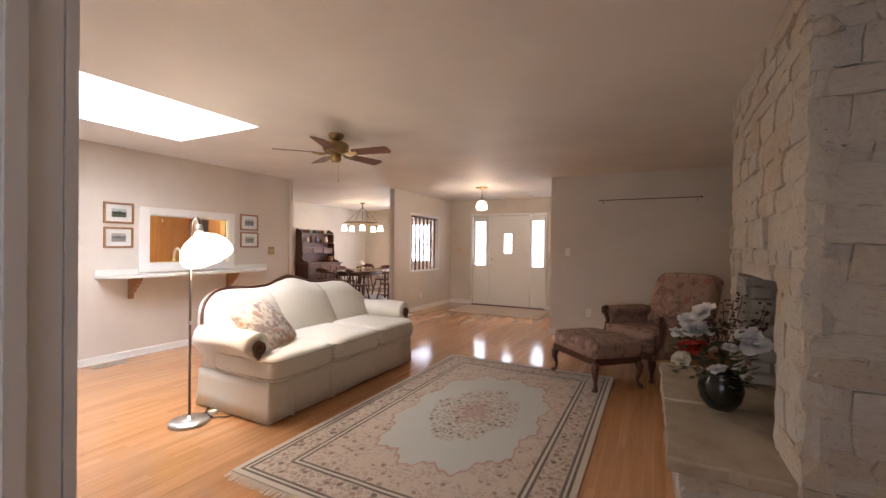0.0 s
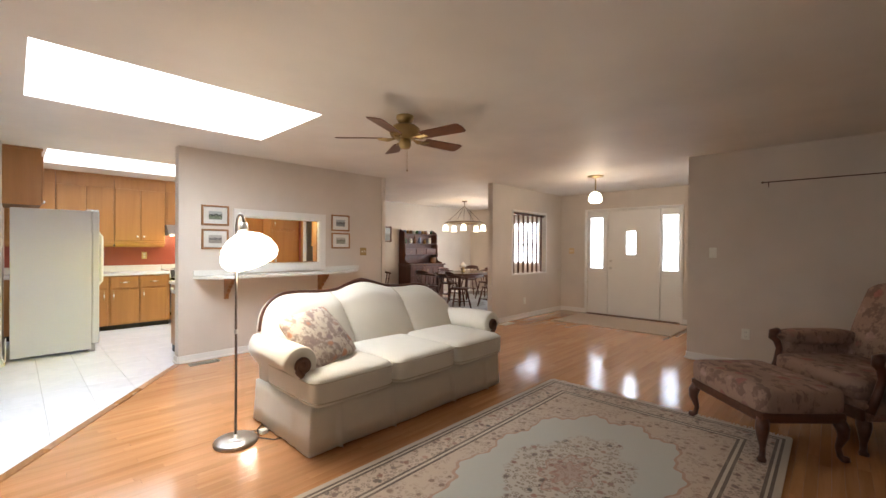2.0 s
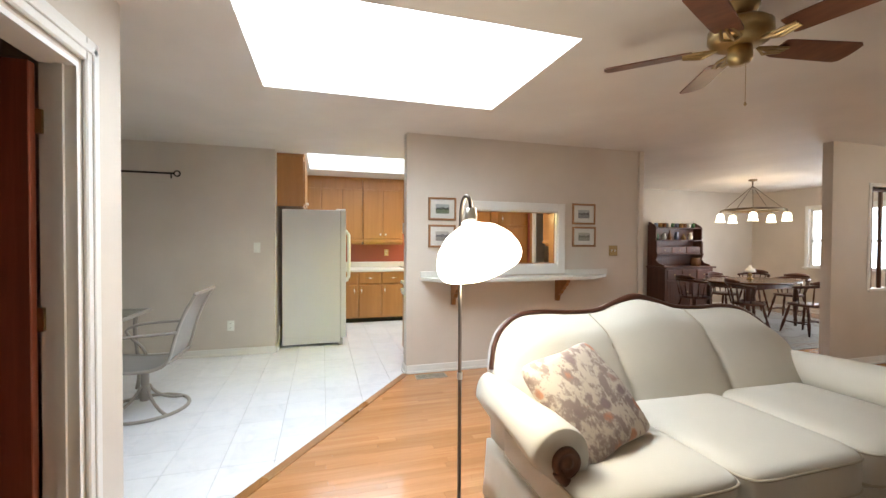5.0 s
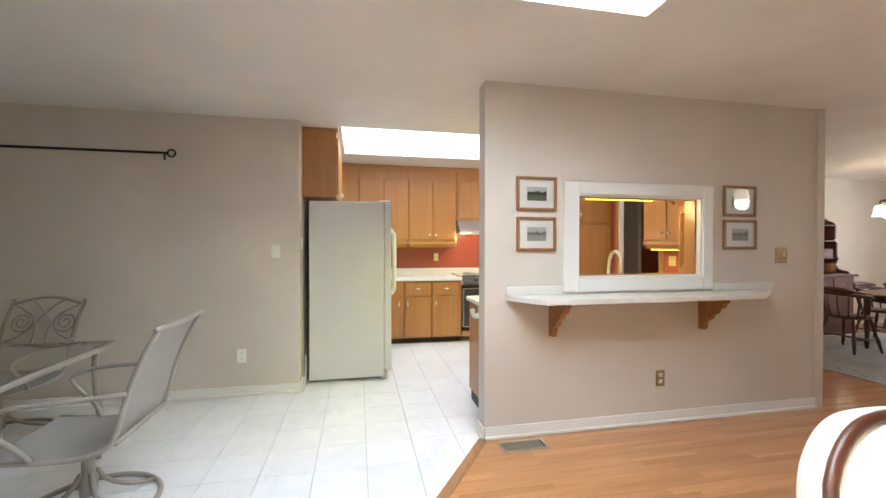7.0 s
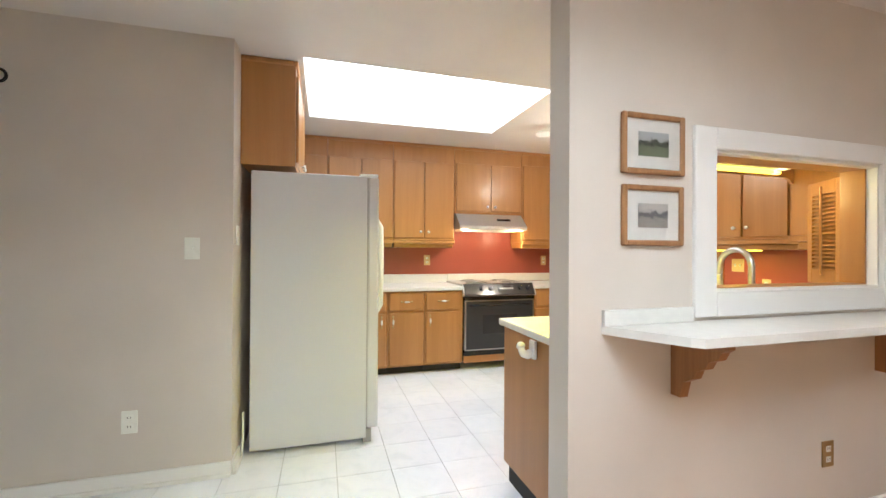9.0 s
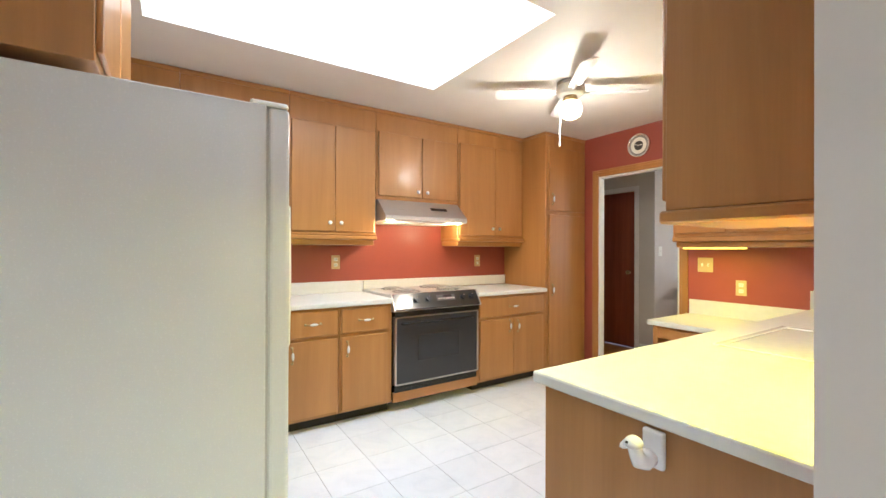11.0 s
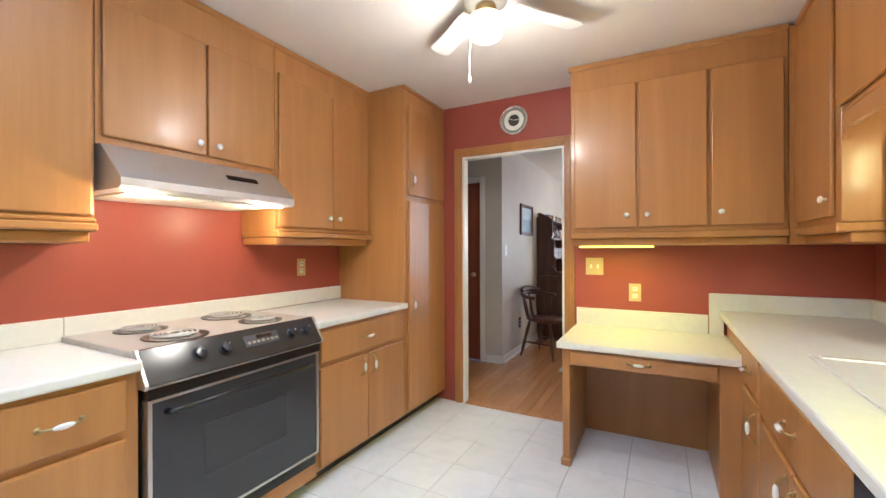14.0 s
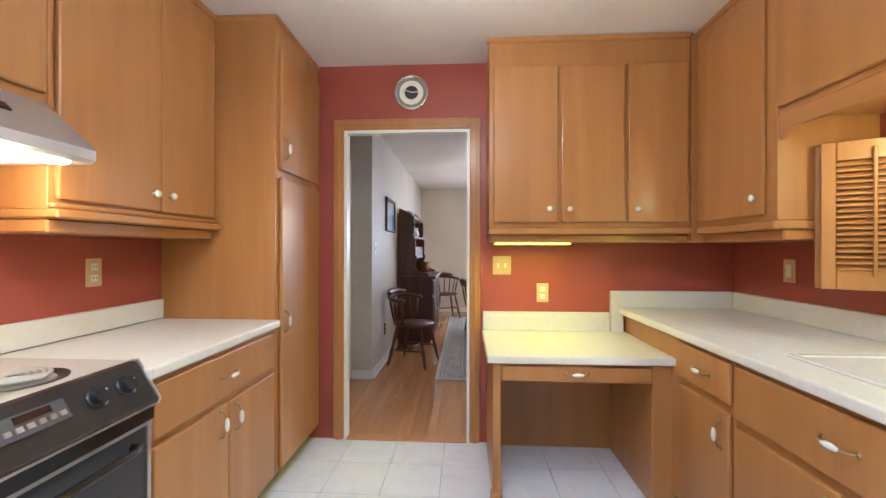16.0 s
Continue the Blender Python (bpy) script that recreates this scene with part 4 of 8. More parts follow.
# range hood
hood = thing("range_hood", "brushed steel range hood with two lit bulbs", "range hood", at=(-8.76, 4.0, 1.50))
prof = [(X_KW + 0.045, 1.689), (-8.64, 1.689), (-8.50, 1.56), (-8.485, 1.545), (-8.485, 1.515), (-8.50, 1.505), (X_KW + 0.045, 1.505)]
part("canopy", extrude_profile(bmesh.new(), prof, "y", 3.595, 4.41), metallic("hood_steel", (0.66, 0.66, 0.66), 0.40), hood)
part("filter", B((-8.93, -8.56, 3.66, 3.995, 1.496, 1.506), (-8.93, -8.56, 4.005, 4.34, 1.496, 1.506), bevel=0.003), plain("hood_filter_mesh", (0.80, 0.77, 0.70), 0.45), hood, "pale metal filter panels")
d_ = (Vector((-8.50, 0, 1.56)) - Vector((-8.64, 0, 1.689))).normalized()
ctl = part("control_panel", B((-0.005, 0.005, 4.07, 4.24, -0.017, 0.017), bevel=0.004), M_BLACK, hood, "black switch panel")
ctl.matrix_basis = Matrix.Identity(4)
for v in ctl.data.vertices:
    o_ = ORIGIN[hood]
    w_ = Vector(v.co) + o_
    ang_ = radians(-47)
    x_, z_ = w_.x, w_.z
    v.co = Vector((-8.567 + 0.001 + x_ * math.cos(ang_) * 1 - z_ * math.sin(ang_) * -1, w_.y, 1.6215 + x_ * 0.73 + z_ * 0.68)) - o_
part("badge", B((-8.548, -8.546, 3.74, 3.80, 1.60, 1.606)), M_STEEL, hood)
for y, yl in ((3.66, 3.72), (4.345, 4.28)):
    part("bulb", lathe(bmesh.new(), [(0.0, -0.004), (0.022, -0.003), (0.028, 0.004), (0.0, 0.006)], (-8.54, y, 1.50), 14), M_BULB, hood, "lit round bulb")
    lamp("hood_light", "POINT", (-8.62, yl, 1.44), 6.0, (1.0, 0.74, 0.40), 0.02)

hood.location.x -= 0.045

# slide-in stove
st = thing("stove", "black and steel electric coil stove with oven door", "stove", at=(-8.66, 4.0, 0))
part("body", B((X_KW + 0.045, -8.375, 3.592, 4.408, 0.09, 0.875)), M_BLACK, st)
part("cooktop", B((X_KW + 0.045, -8.40, 3.575, 4.425, 0.885, 0.912), bevel=0.006, seg=2), plain("cooktop_steel", (0.54, 0.51, 0.46), 0.36, Metallic=0.25), st, "brushed steel cooktop")
pr = [(-8.40, 0.913), (-8.385, 0.912), (-8.315, 0.80), (-8.32, 0.785), (-8.40, 0.785)]
part("console", extrude_profile(bmesh.new(), pr, "y", 3.59, 4.41), plain("smoked_console", (0.035, 0.032, 0.03), 0.15), st, "smoked black sloping control console")
part("console_skirt", B((-8.376, -8.322, 3.592, 4.408, 0.742, 0.784), bevel=0.003), M_BLACK, st, "black band under the console")
part("console_lip", B((-8.376, -8.314, 3.59, 4.41, 0.7845, 0.7895)), M_STEEL, st)
part("console_edge", extrude_profile(bmesh.new(), [(-8.402, 0.916), (-8.383, 0.916), (-8.31, 0.80), (-8.318, 0.783), (-8.402, 0.783)], "y", 3.578, 3.589), M_STEEL, st)
part("console_edge", extrude_profile(bmesh.new(), [(-8.402, 0.916), (-8.383, 0.916), (-8.31, 0.80), (-8.318, 0.783), (-8.402, 0.783)], "y", 4.411, 4.422), M_STEEL, st)
slope = Matrix.Rotation(radians(58), 4, "Y")
for y in (3.79, 3.90, 4.245, 4.335):
    k = part("burner_knob", lathe(bmesh.new(), [(0.030, 0), (0.030, 0.004), (0.023, 0.006), (0.021, 0.024), (0.0, 0.025)], (-8.352, y, 0.86), 16, slope), plain("navy_knob", (0.022, 0.024, 0.032), 0.22), st, "round black burner knob", smooth=False)
    part("pointer", lathe(bmesh.new(), [(0.0035, 0), (0.003, 0.026), (0.0, 0.027)], (-8.347, y, 0.872), 6, slope), M_CHROME, k)
bm = bmesh.new()
extrude_profile(bm, [(-8.3655, 0.888), (-8.3625, 0.89), (-8.335, 0.846), (-8.338, 0.843)], "y", 3.985, 4.165)
part("clock_panel", bm, plain("grey_display", (0.10, 0.10, 0.105), 0.2), st, "grey clock and timer panel")
bm = bmesh.new()
extrude_profile(bm, [(-8.3605, 0.886), (-8.358, 0.887), (-8.349, 0.873), (-8.352, 0.871)], "y", 4.05, 4.13)
part("display", bm, plain("display_glass", (0.025, 0.012, 0.012), 0.1), st)
bm = bmesh.new()
for i in range(7):
    y = 3.998 + i * 0.024
    extrude_profile(bm, [(-8.3475, 0.866), (-8.344, 0.867), (-8.338, 0.857), (-8.342, 0.855)], "y", y, y + 0.014)
part("buttons", bm, M_STEEL, st)
door_ = part("oven_door", B((-8.372, -8.335, 3.60, 4.40, 0.215, 0.735), bevel=0.006, seg=2), M_OVENGLASS, st, "black glass oven door")
part("door_trim", B((-8.371, -8.330, 3.595, 3.609, 0.21, 0.738), (-8.371, -8.330, 4.391, 4.405, 0.21, 0.738), (-8.371, -8.330, 3.609, 4.391, 0.208, 0.218), (-8.371, -8.330, 3.609, 4.391, 0.729, 0.738)), M_STEEL, door_)
part("oven_window", B((-8.336, -8.333, 3.80, 4.20, 0.38, 0.58), bevel=0.002), plain("oven_window_glass", (0.037, 0.038, 0.045), 0.2), door_)
bm = bmesh.new()
tube(bm, [(-8.337, 3.66, 0.685), (-8.30, 3.665, 0.69), (-8.292, 3.70, 0.692), (-8.292, 4.30, 0.692), (-8.30, 4.335, 0.69), (-8.337, 4.34, 0.685)], 0.011, 10)
part("oven_handle", bm, M_BLACK, door_, "long black bar handle", smooth=True)
part("lower_panel", B((-8.373, -8.345, 3.60, 4.40, 0.15, 0.205), bevel=0.004), M_BLACK, st)
part("kick_rail", B((-8.378, -8.352, 3.592, 4.408, 0.075, 0.149)), M_OAKX, st, "honey oak rail")
part("vent_slots", B(*[(-8.346, -8.343, 3.68 + i * 0.05, 3.715 + i * 0.05, 0.175, 0.182) for i in range(13)]), M_DARK, st)
for x, y, r in ((-8.53, 3.80, 0.095), (-8.80, 3.80, 0.075), (-8.53, 4.21, 0.075), (-8.80, 4.21, 0.095)):
    bn = part("burner", lathe(bmesh.new(), [(r * 0.3, 0.908), (r + 0.012, 0.913), (r + 0.026, 0.918), (r + 0.026, 0.914), (r * 0.3, 0.907)], (x, y, 0), 28), metallic("dark_drip_pan", (0.16, 0.15, 0.14), 0.3), st, "dark metal drip pan", smooth=True)
    pts = []
    turns = 4
    for i in range(turns * 18 + 1):
        a = 2 * math.pi * i / 18
        rr = 0.018 + (r - 0.018) * i / (turns * 18)
        pts.append((x + rr * math.cos(a), y + rr * math.sin(a), 0.926))
    part("coil", tube(bmesh.new(), pts, 0.0055, 5), plain("grey_coil", (0.40, 0.38, 0.35), 0.3), bn, "grey spiral heating coil", smooth=True)

st.location.x -= 0.02

# wall plates and clock
def plate(name, label, where, axis, s, w=0.072, h=0.115, material=None, kind="outlet", cat="outlet", group="wall plates"):
    x, y, z = where
    m = material or M_IVORY
    p = thing(name, label, cat, group, where)
    def bx(a, b, c, d, e, f):
        return (x + s * a, x + s * b, y + c, y + d, z + e, z + f) if axis == "x" else (x + c, x + d, y + s * a, y + s * b, z + e, z + f)
    part("cover", B(bx(0, 0.006, -w / 2, w / 2, -h / 2, h / 2), bevel=0.002), m, p)
    if kind == "outlet":
        for dz in (-0.024, 0.024):
            o_ = part("socket", B(bx(0.005, 0.008, -0.016, 0.016, dz - 0.014, dz + 0.014), bevel=0.003), M_WHITEPL, p)
            part("slots", B(bx(0.008, 0.0085, -0.008, -0.005, dz - 0.004, dz + 0.006), bx(0.008, 0.0085, 0.005, 0.008, dz - 0.004, dz + 0.006)), M_DARK, o_)
    elif kind == "rocker":
        part("rocker", B(bx(0.005, 0.009, -0.017, 0.017, -0.033, 0.033), bevel=0.002), M_WHITEPL, p)
    else:
        n = 2 if w > 0.09 else 1
        for i in range(n):
            c = (i - (n - 1) / 2) * 0.046
            part("toggle", B(bx(0.005, 0.018, c - 0.005, c + 0.005, -0.004, 0.012), bevel=0.002), M_WHITEPL, p)
            part("slot", B(bx(0.005, 0.0068, c - 0.007, c + 0.007, -0.014, 0.014)), M_WHITEPL, p)
    return p


plate("outlet", "ivory wall outlet on the red wall", (X_KW, 4.892, 1.148), "x", 1, 0.075, 0.12)
plate("outlet", "ivory wall outlet on the red wall", (X_KW, 3.34, 1.153), "x", 1, 0.075, 0.12)
plate("light_switch", "ivory double light switch on the red wall", (-7.178, Y_KN, 1.146), "y", -1, 0.118, 0.12, kind="switch", cat="switch")
plate("outlet", "ivory wall outlet above the desk", (-6.918, Y_KN, 0.972), "y", -1, 0.075, 0.12)
plate("light_switch", "ivory rocker switch on the red wall", (X_BARK, 5.45, 1.14), "x", -1, 0.075, 0.12, kind="rocker", cat="switch")

ck = thing("wall_clock", "round chrome wall clock above the doorway", "clock", at=(-7.765, Y_KN, 2.268))
mR = Matrix.Rotation(radians(90), 4, "X")
part("rim", lathe(bmesh.new(), [(0.112, 0), (0.114, 0.018), (0.108, 0.026), (0.098, 0.022), (0.098, 0.004)], (-7.765, Y_KN, 2.268), 40, mR), M_CHROME, ck, smooth=True)
part("dial", lathe(bmesh.new(), [(0.099, 0.004), (0.099, 0.012), (0.0, 0.012)], (-7.765, Y_KN, 2.268), 40, mR), plain("grey_dial", (0.24, 0.235, 0.225), 0.35), ck)
part("number_ring", lathe(bmesh.new(), [(0.078, 0.0125), (0.078, 0.014), (0.046, 0.0142), (0.046, 0.0125)], (-7.765, Y_KN, 2.268), 40, mR), M_WHITEPL, ck)
part("centre", lathe(bmesh.new(), [(0.044, 0.0125), (0.044, 0.0145), (0.0, 0.0147)], (-7.765, Y_KN, 2.268), 32, mR), plain("dark_dial", (0.05, 0.05, 0.05), 0.3), ck)
bm = bmesh.new()
tube(bm, [(-7.765, Y_KN - 0.018, 2.268), (-7.822, Y_KN - 0.018, 2.292)], 0.0025, 6)
tube(bm, [(-7.765, Y_KN - 0.018, 2.268), (-7.722, Y_KN - 0.018, 2.271)], 0.003, 6)
part("pointer", bm, M_WHITEPL, ck, "two white clock pointers")

# desk
dk = thing("desk", "built-in honey oak desk with one drawer and open kneehole", "desk", at=(-6.85, 5.56, 0))
part("side_panel", B((-7.275, -7.235, 5.27, Y_KN, 0.0, 0.69), bevel=0.003), M_OAK, dk)
part("side_panel", B((-6.505, -6.40, 5.27, Y_KN, 0.0, 0.69), bevel=0.003), M_OAK, dk)
part("foot", B((-7.285, -7.228, 5.262, 5.31, 0.0, 0.045), bevel=0.006), M_OAK, dk)
part("back_panel", B((-7.235, -6.505, 5.86, 5.885, 0.0, 0.69)), M_OAK, dk)
dr = part("drawer", B((-7.228, -6.515, 5.252, 5.272, 0.605, 0.675), bevel=0.005, seg=2), M_OAKX, dk)
pull(dr, (-6.87, 5.252, 0.645), "y", -1, False)
part("rail", B((-7.275, -6.40, 5.272, 5.30, 0.595, 0.69)), M_OAK, dk)
wt = thing("worktop", "pale laminate desk top lit yellow from above", "worktop", "worktops", (-6.85, 5.56, 0.692))
bm = B((-7.305, -6.40, 5.235, Y_KN, 0.692, 0.73), bevel=0.007, seg=2)
part("slab", bm, M_COUNTER, wt)
part("backsplash", B((-7.30, -6.50, Y_KN - 0.018, Y_KN, 0.73, 0.85), bevel=0.003), M_COUNTER, wt)

# wall cabinets over the desk
YU = 5.57
c = cabinet("wall_cabinet", "honey oak wall cabinet above the desk, three plain doors", "y", Y_KN, YU, -7.28, -6.165, 1.375, 2.44, "wall cabinets",
            [(-7.255, -6.892, 1.40, 2.285, ("knob", -6.945, 1.475)), (-6.876, -6.528, 1.40, 2.285, ("knob", -6.832, 1.475)), (-6.51, -6.185, 1.40, 2.285, ("knob", -6.465, 1.475))])
part("light_rail", B((-7.28, -6.165, YU - 0.016, Y_KN, 1.335, 1.374), (-7.27, -6.165, YU + 0.03, Y_KN, 1.29, 1.335), bevel=0.006), M_OAKX, c)
part("top_moulding", B((-7.292, -6.165, YU - 0.014, YU + 0.02, 2.42, 2.453), bevel=0.006), M_OAKX, c)
tb = thing("under_cabinet_light", "lit warm tube light under the desk cabinet", "lamp", "under cabinet lights", (-7.0, 5.72, 1.27))
part("tube", B((-7.24, -6.80, 5.64, 5.68, 1.277, 1.289), bevel=0.006), M_TUBE, tb)
lamp("desk_light", "AREA", (-7.0, 5.60, 1.265), 3.3, (1.0, 0.82, 0.07), 0.44, (-7.0, 5.58, 0.7), 0.05)

# east run: base cabinets, sink, dishwasher
XF = -6.41
cabinet("base_cabinet", "honey oak corner base cabinet with drawer", "x", X_BARK, XF, 4.80, 5.27, 0, CB, base, [(4.815, 5.175, 0.10, 0.635, ("pull", 4.862, 0.54))], [(4.815, 5.175, 0.665, 0.825, ("pull", 4.992, 0.745))], True)
cabinet("base_cabinet", "honey oak sink base cabinet with a long false drawer", "x", X_BARK, XF, 3.90, 4.80, 0, CB, base, [(4.36, 4.785, 0.10, 0.605, ("pull", 4.40, 0.52)), (3.915, 4.35, 0.10, 0.605, ("pull", 4.31, 0.52))], [(3.915, 4.785, 0.635, 0.825, ("pull", 4.36, 0.735))], True)
dw = thing("dishwasher", "black built-in dishwasher under the counter", "dishwasher", at=(-6.05, 3.6, 0))
part("body", B((X_BARK + 0.02, XF, 3.30, 3.895, 0.09, CB)), M_BLACK, dw)
part("door", B((XF - 0.02, XF, 3.305, 3.89, 0.12, 0.70), bevel=0.004), M_BLACK, dw)
part("control_panel", B((XF - 0.026, XF, 3.305, 3.89, 0.71, 0.855), bevel=0.006), M_BLACK, dw)
cabinet("base_cabinet", "honey oak end panel of the counter", "x", X_BARK, XF, 3.15, 3.30, 0, CB, base, toe=True)
solid("corner_filler", B((X_BARK, -6.40, 5.272, Y_KN, 0, CB - 0.008)), M_OAK, "honey oak filler panel in the counter corner", "cabinet")
wk = thing("worktop", "off-white laminate sink worktop beside the pass-through", "worktop", "worktops", (-6.06, 4.5, CB))
part("slab", B((-6.445, X_BARK, 3.13, Y_KN, CB - 0.006, CT - 0.006), bevel=0.008, seg=2), M_COUNTER, wk)
part("backsplash", B((X_BARK - 0.02, X_BARK, 3.14, Y_KN, CT - 0.006, CT + 0.1), (-6.49, X_BARK - 0.02, Y_KN - 0.02, Y_KN, CT - 0.006, CT + 0.1), bevel=0.004), M_COUNTER, wk)
part("side_lip", B((-6.495, -6.42, 5.86, Y_KN - 0.001, 0.73, CT + 0.098)), M_COUNTER, wk)
sk_ = thing("sink", "white sink set into the worktop", "sink", at=(-6.06, 4.35, CT))
part("rim", B((-6.30, -6.27, 4.0, 4.72, 0.882, 0.890), (-5.86, -5.83, 4.0, 4.72, 0.882, 0.890), (-6.27, -5.86, 4.0, 4.03, 0.882, 0.890), (-6.27, -5.86, 4.69, 4.72, 0.882, 0.890), bevel=0.004), M_PORCELAIN, sk_)
part("bowl", B((-6.27, -5.86, 4.03, 4.69, 0.8825, 0.884)), M_PORCELAIN, sk_)
fc = thing("faucet", "chrome gooseneck kitchen faucet behind the sink", "faucet", at=(-5.82, 4.24, 0.912))
part("base", lathe(bmesh.new(), [(0.028, 0), (0.028, 0.012), (0.018, 0.03), (0.016, 0.07), (0.0, 0.075)], (-5.82, 4.24, 0.882), 16), M_STEEL, fc, smooth=True)
part("spout", tube(bmesh.new(), [(-5.82, 4.24, 0.96), (-5.82, 4.24, 1.16)] + bez((-5.82, 4.24, 1.2), (-5.83, 4.24, 1.31), (-5.99, 4.26, 1.31), (-6.01, 4.26, 1.20), 10) + [(-6.012, 4.26, 1.15)], 0.0155, 12), M_STEEL, fc, smooth=True)
part("spray_head", lathe(bmesh.new(), [(0.0, 0), (0.018, 0.0), (0.017, 0.05), (0.013, 0.07), (0.0, 0.072)], (-6.012, 4.26, 1.085), 14), M_STEEL, fc, smooth=True)
part("lever", tube(bmesh.new(), [(-5.82, 4.22, 0.96), (-5.83, 4.17, 0.985)], 0.007, 8), M_STEEL, fc, smooth=True)

# east wall cabinets
XE, XN = -6.13, -6.11
c = cabinet("wall_cabinet", "honey oak corner wall cabinet beside the shutters", "x", X_BARK, XE, 4.985, YU, 1.375, 2.44, "wall cabinets", [(5.045, 5.54, 1.40, 2.35, ("knob", 5.085, 1.475))])
part("light_rail", B((XE - 0.016, X_BARK, 4.985, YU - 0.018, 1.335, 1.374), (XE + 0.03, X_BARK, 4.995, YU, 1.29, 1.335), bevel=0.006), M_OAKX, c)
part("top_moulding", B((XE - 0.014, XE + 0.02, 4.985, YU - 0.016, 2.42, 2.453), bevel=0.006), M_OAKX, c)
solid("corner_filler", B((-6.164, X_BARK, YU, Y_KN, 1.29, 2.44)), M_OAK, "honey oak filler between wall cabinets", "cabinet")
c = cabinet("wall_cabinet", "short honey oak wall cabinet above the pass-through", "x", X_BARK, XE, 3.735, 4.983, 1.80, 2.44, "wall cabinets", [(3.75, 4.345, 1.825, 2.35, ("knob", 4.30, 1.88)), (4.36, 4.965, 1.825, 2.35, ("knob", 4.405, 1.88))])
part("valance", extrude_profile(bmesh.new(), [(3.736, 1.799), (4.982, 1.799), (4.982, 1.70), (4.965, 1.70), (4.95, 1.722), (4.915, 1.735), (3.80, 1.735), (3.77, 1.722), (3.755, 1.70), (3.736, 1.70)], "x", XE, XE + 0.018), M_OAKX, c)
part("top_moulding", B((XE - 0.014, XE + 0.02, 3.735, 4.983, 2.42, 2.453), bevel=0.006), M_OAKX, c)
c = cabinet("wall_cabinet", "honey oak wall cabinet at the end of the bar wall", "x", X_BARK, XN, 3.29, 3.733, 1.372, 2.44, "wall cabinets", [(3.305, 3.72, 1.40, 2.35, ("knob", 3.68, 1.475))])
part("light_rail", B((XN - 0.016, X_BARK, 3.285, 3.735, 1.336, 1.371), bevel=0.006), M_OAKX, c)
part("top_moulding", B((XN - 0.014, X_BARK, 3.278, 3.733, 2.42, 2.453), bevel=0.006), M_OAKX, c)
tb = thing("under_cabinet_light", "lit yellow tube light under the end cabinet", "lamp", "under cabinet lights", (-5.78, 3.5, 1.32))
part("tube", B((-5.80, -5.76, 3.31, 3.70, 1.318, 1.335), bevel=0.006), M_TUBE, tb)
lamp("counter_light", "AREA", (-5.80, 3.5, 1.31), 15.0, (1.0, 0.87, 0.03), 0.4, (-5.98, 3.48, 0.9), 0.05)
tb = thing("under_cabinet_light", "lit yellow tube light under the short cabinet", "lamp", "under cabinet lights", (-5.95, 4.3, 1.72))
part("fixture", B((-5.99, -5.91, 3.96, 4.66, 1.731, 1.799), bevel=0.005), M_WHITEPL, tb, "white lamp housing")
part("tube", B((-5.965, -5.935, 4.0, 4.62, 1.706, 1.7305), bevel=0.008), M_TUBE, tb)
lamp("sink_light", "AREA", (-5.93, 4.55, 1.69), 3.2, (1.0, 0.84, 0.36), 0.06, (-5.95, 5.0, 1.5), 0.3)

# shutters on the kitchen side of the pass-through
def shutter(m):
    sh = thing("shutter", "honey oak louvred shutter folded open", "shutter", "shutters")
    w, h = 0.30, 0.575
    fr = bmesh.new()
    add_box(fr, 0, 0.045, -0.01, 0.01, 0, h, bevel=0.003)
    add_box(fr, w - 0.045, w, -0.01, 0.01, 0, h, bevel=0.003)
    add_box(fr, 0.045, w - 0.045, -0.01, 0.01, 0, 0.075, bevel=0.003)
    add_box(fr, 0.045, w - 0.045, -0.01, 0.01, h - 0.075, h, bevel=0.003)
    part("frame", fr, M_OAK, sh)
    n = 19
    for i in range(n):
        z = 0.075 + (i + 0.5) * (h - 0.15) / n
        bm = bmesh.new()
        add_box(bm, 0.045, w - 0.045, -0.016, 0.016, -0.003, 0.003, bevel=0.002)
        bm.transform(Matrix.Translation((0, 0, z)) @ Matrix.Rotation(radians(38), 4, "X"))
        part("slat", bm, M_OAKX, sh)
    part("tilt_rod", B((w / 2 - 0.005, w / 2 + 0.005, -0.028, -0.018, 0.05, h - 0.03), bevel=0.002), M_OAK, sh)
    sh.matrix_basis = m
    return sh


s1 = shutter(pose(-6.0, 4.94, 1.096, 0, 0, -32))
copy_thing(s1, pose(-5.985, 4.985, 1.096, 0, 0, -37))

# refrigerator and the cabinet above
fr = thing("refrigerator", "white side-by-side refrigerator with long handles", "refrigerator", at=(-7.4, 2.1, 0))
part("body", B((-7.83, -7.0, 1.73, 2.435, 0.03, 1.755), bevel=0.006, seg=2), M_FRIDGE, fr)
part("base_grille", B((-7.82, -7.01, 2.415, 2.47, 0.0, 0.085)), plain("grey_grille", (0.35, 0.35, 0.34), 0.5), fr)
gap_ = -7.38
d1 = part("door", B((gap_ + 0.003, -7.0, 2.441, 2.512, 0.095, 1.75), bevel=0.014, seg=3), M_FRIDGE, fr)
d2 = part("door", B((-7.83, gap_ - 0.003, 2.441, 2.512, 0.095, 1.75), bevel=0.014, seg=3), M_FRIDGE, fr)
part("gasket", B((-7.82, -7.008, 2.434, 2.444, 0.10, 1.745)), plain("grey_gasket", (0.4, 0.4, 0.39), 0.6), fr)
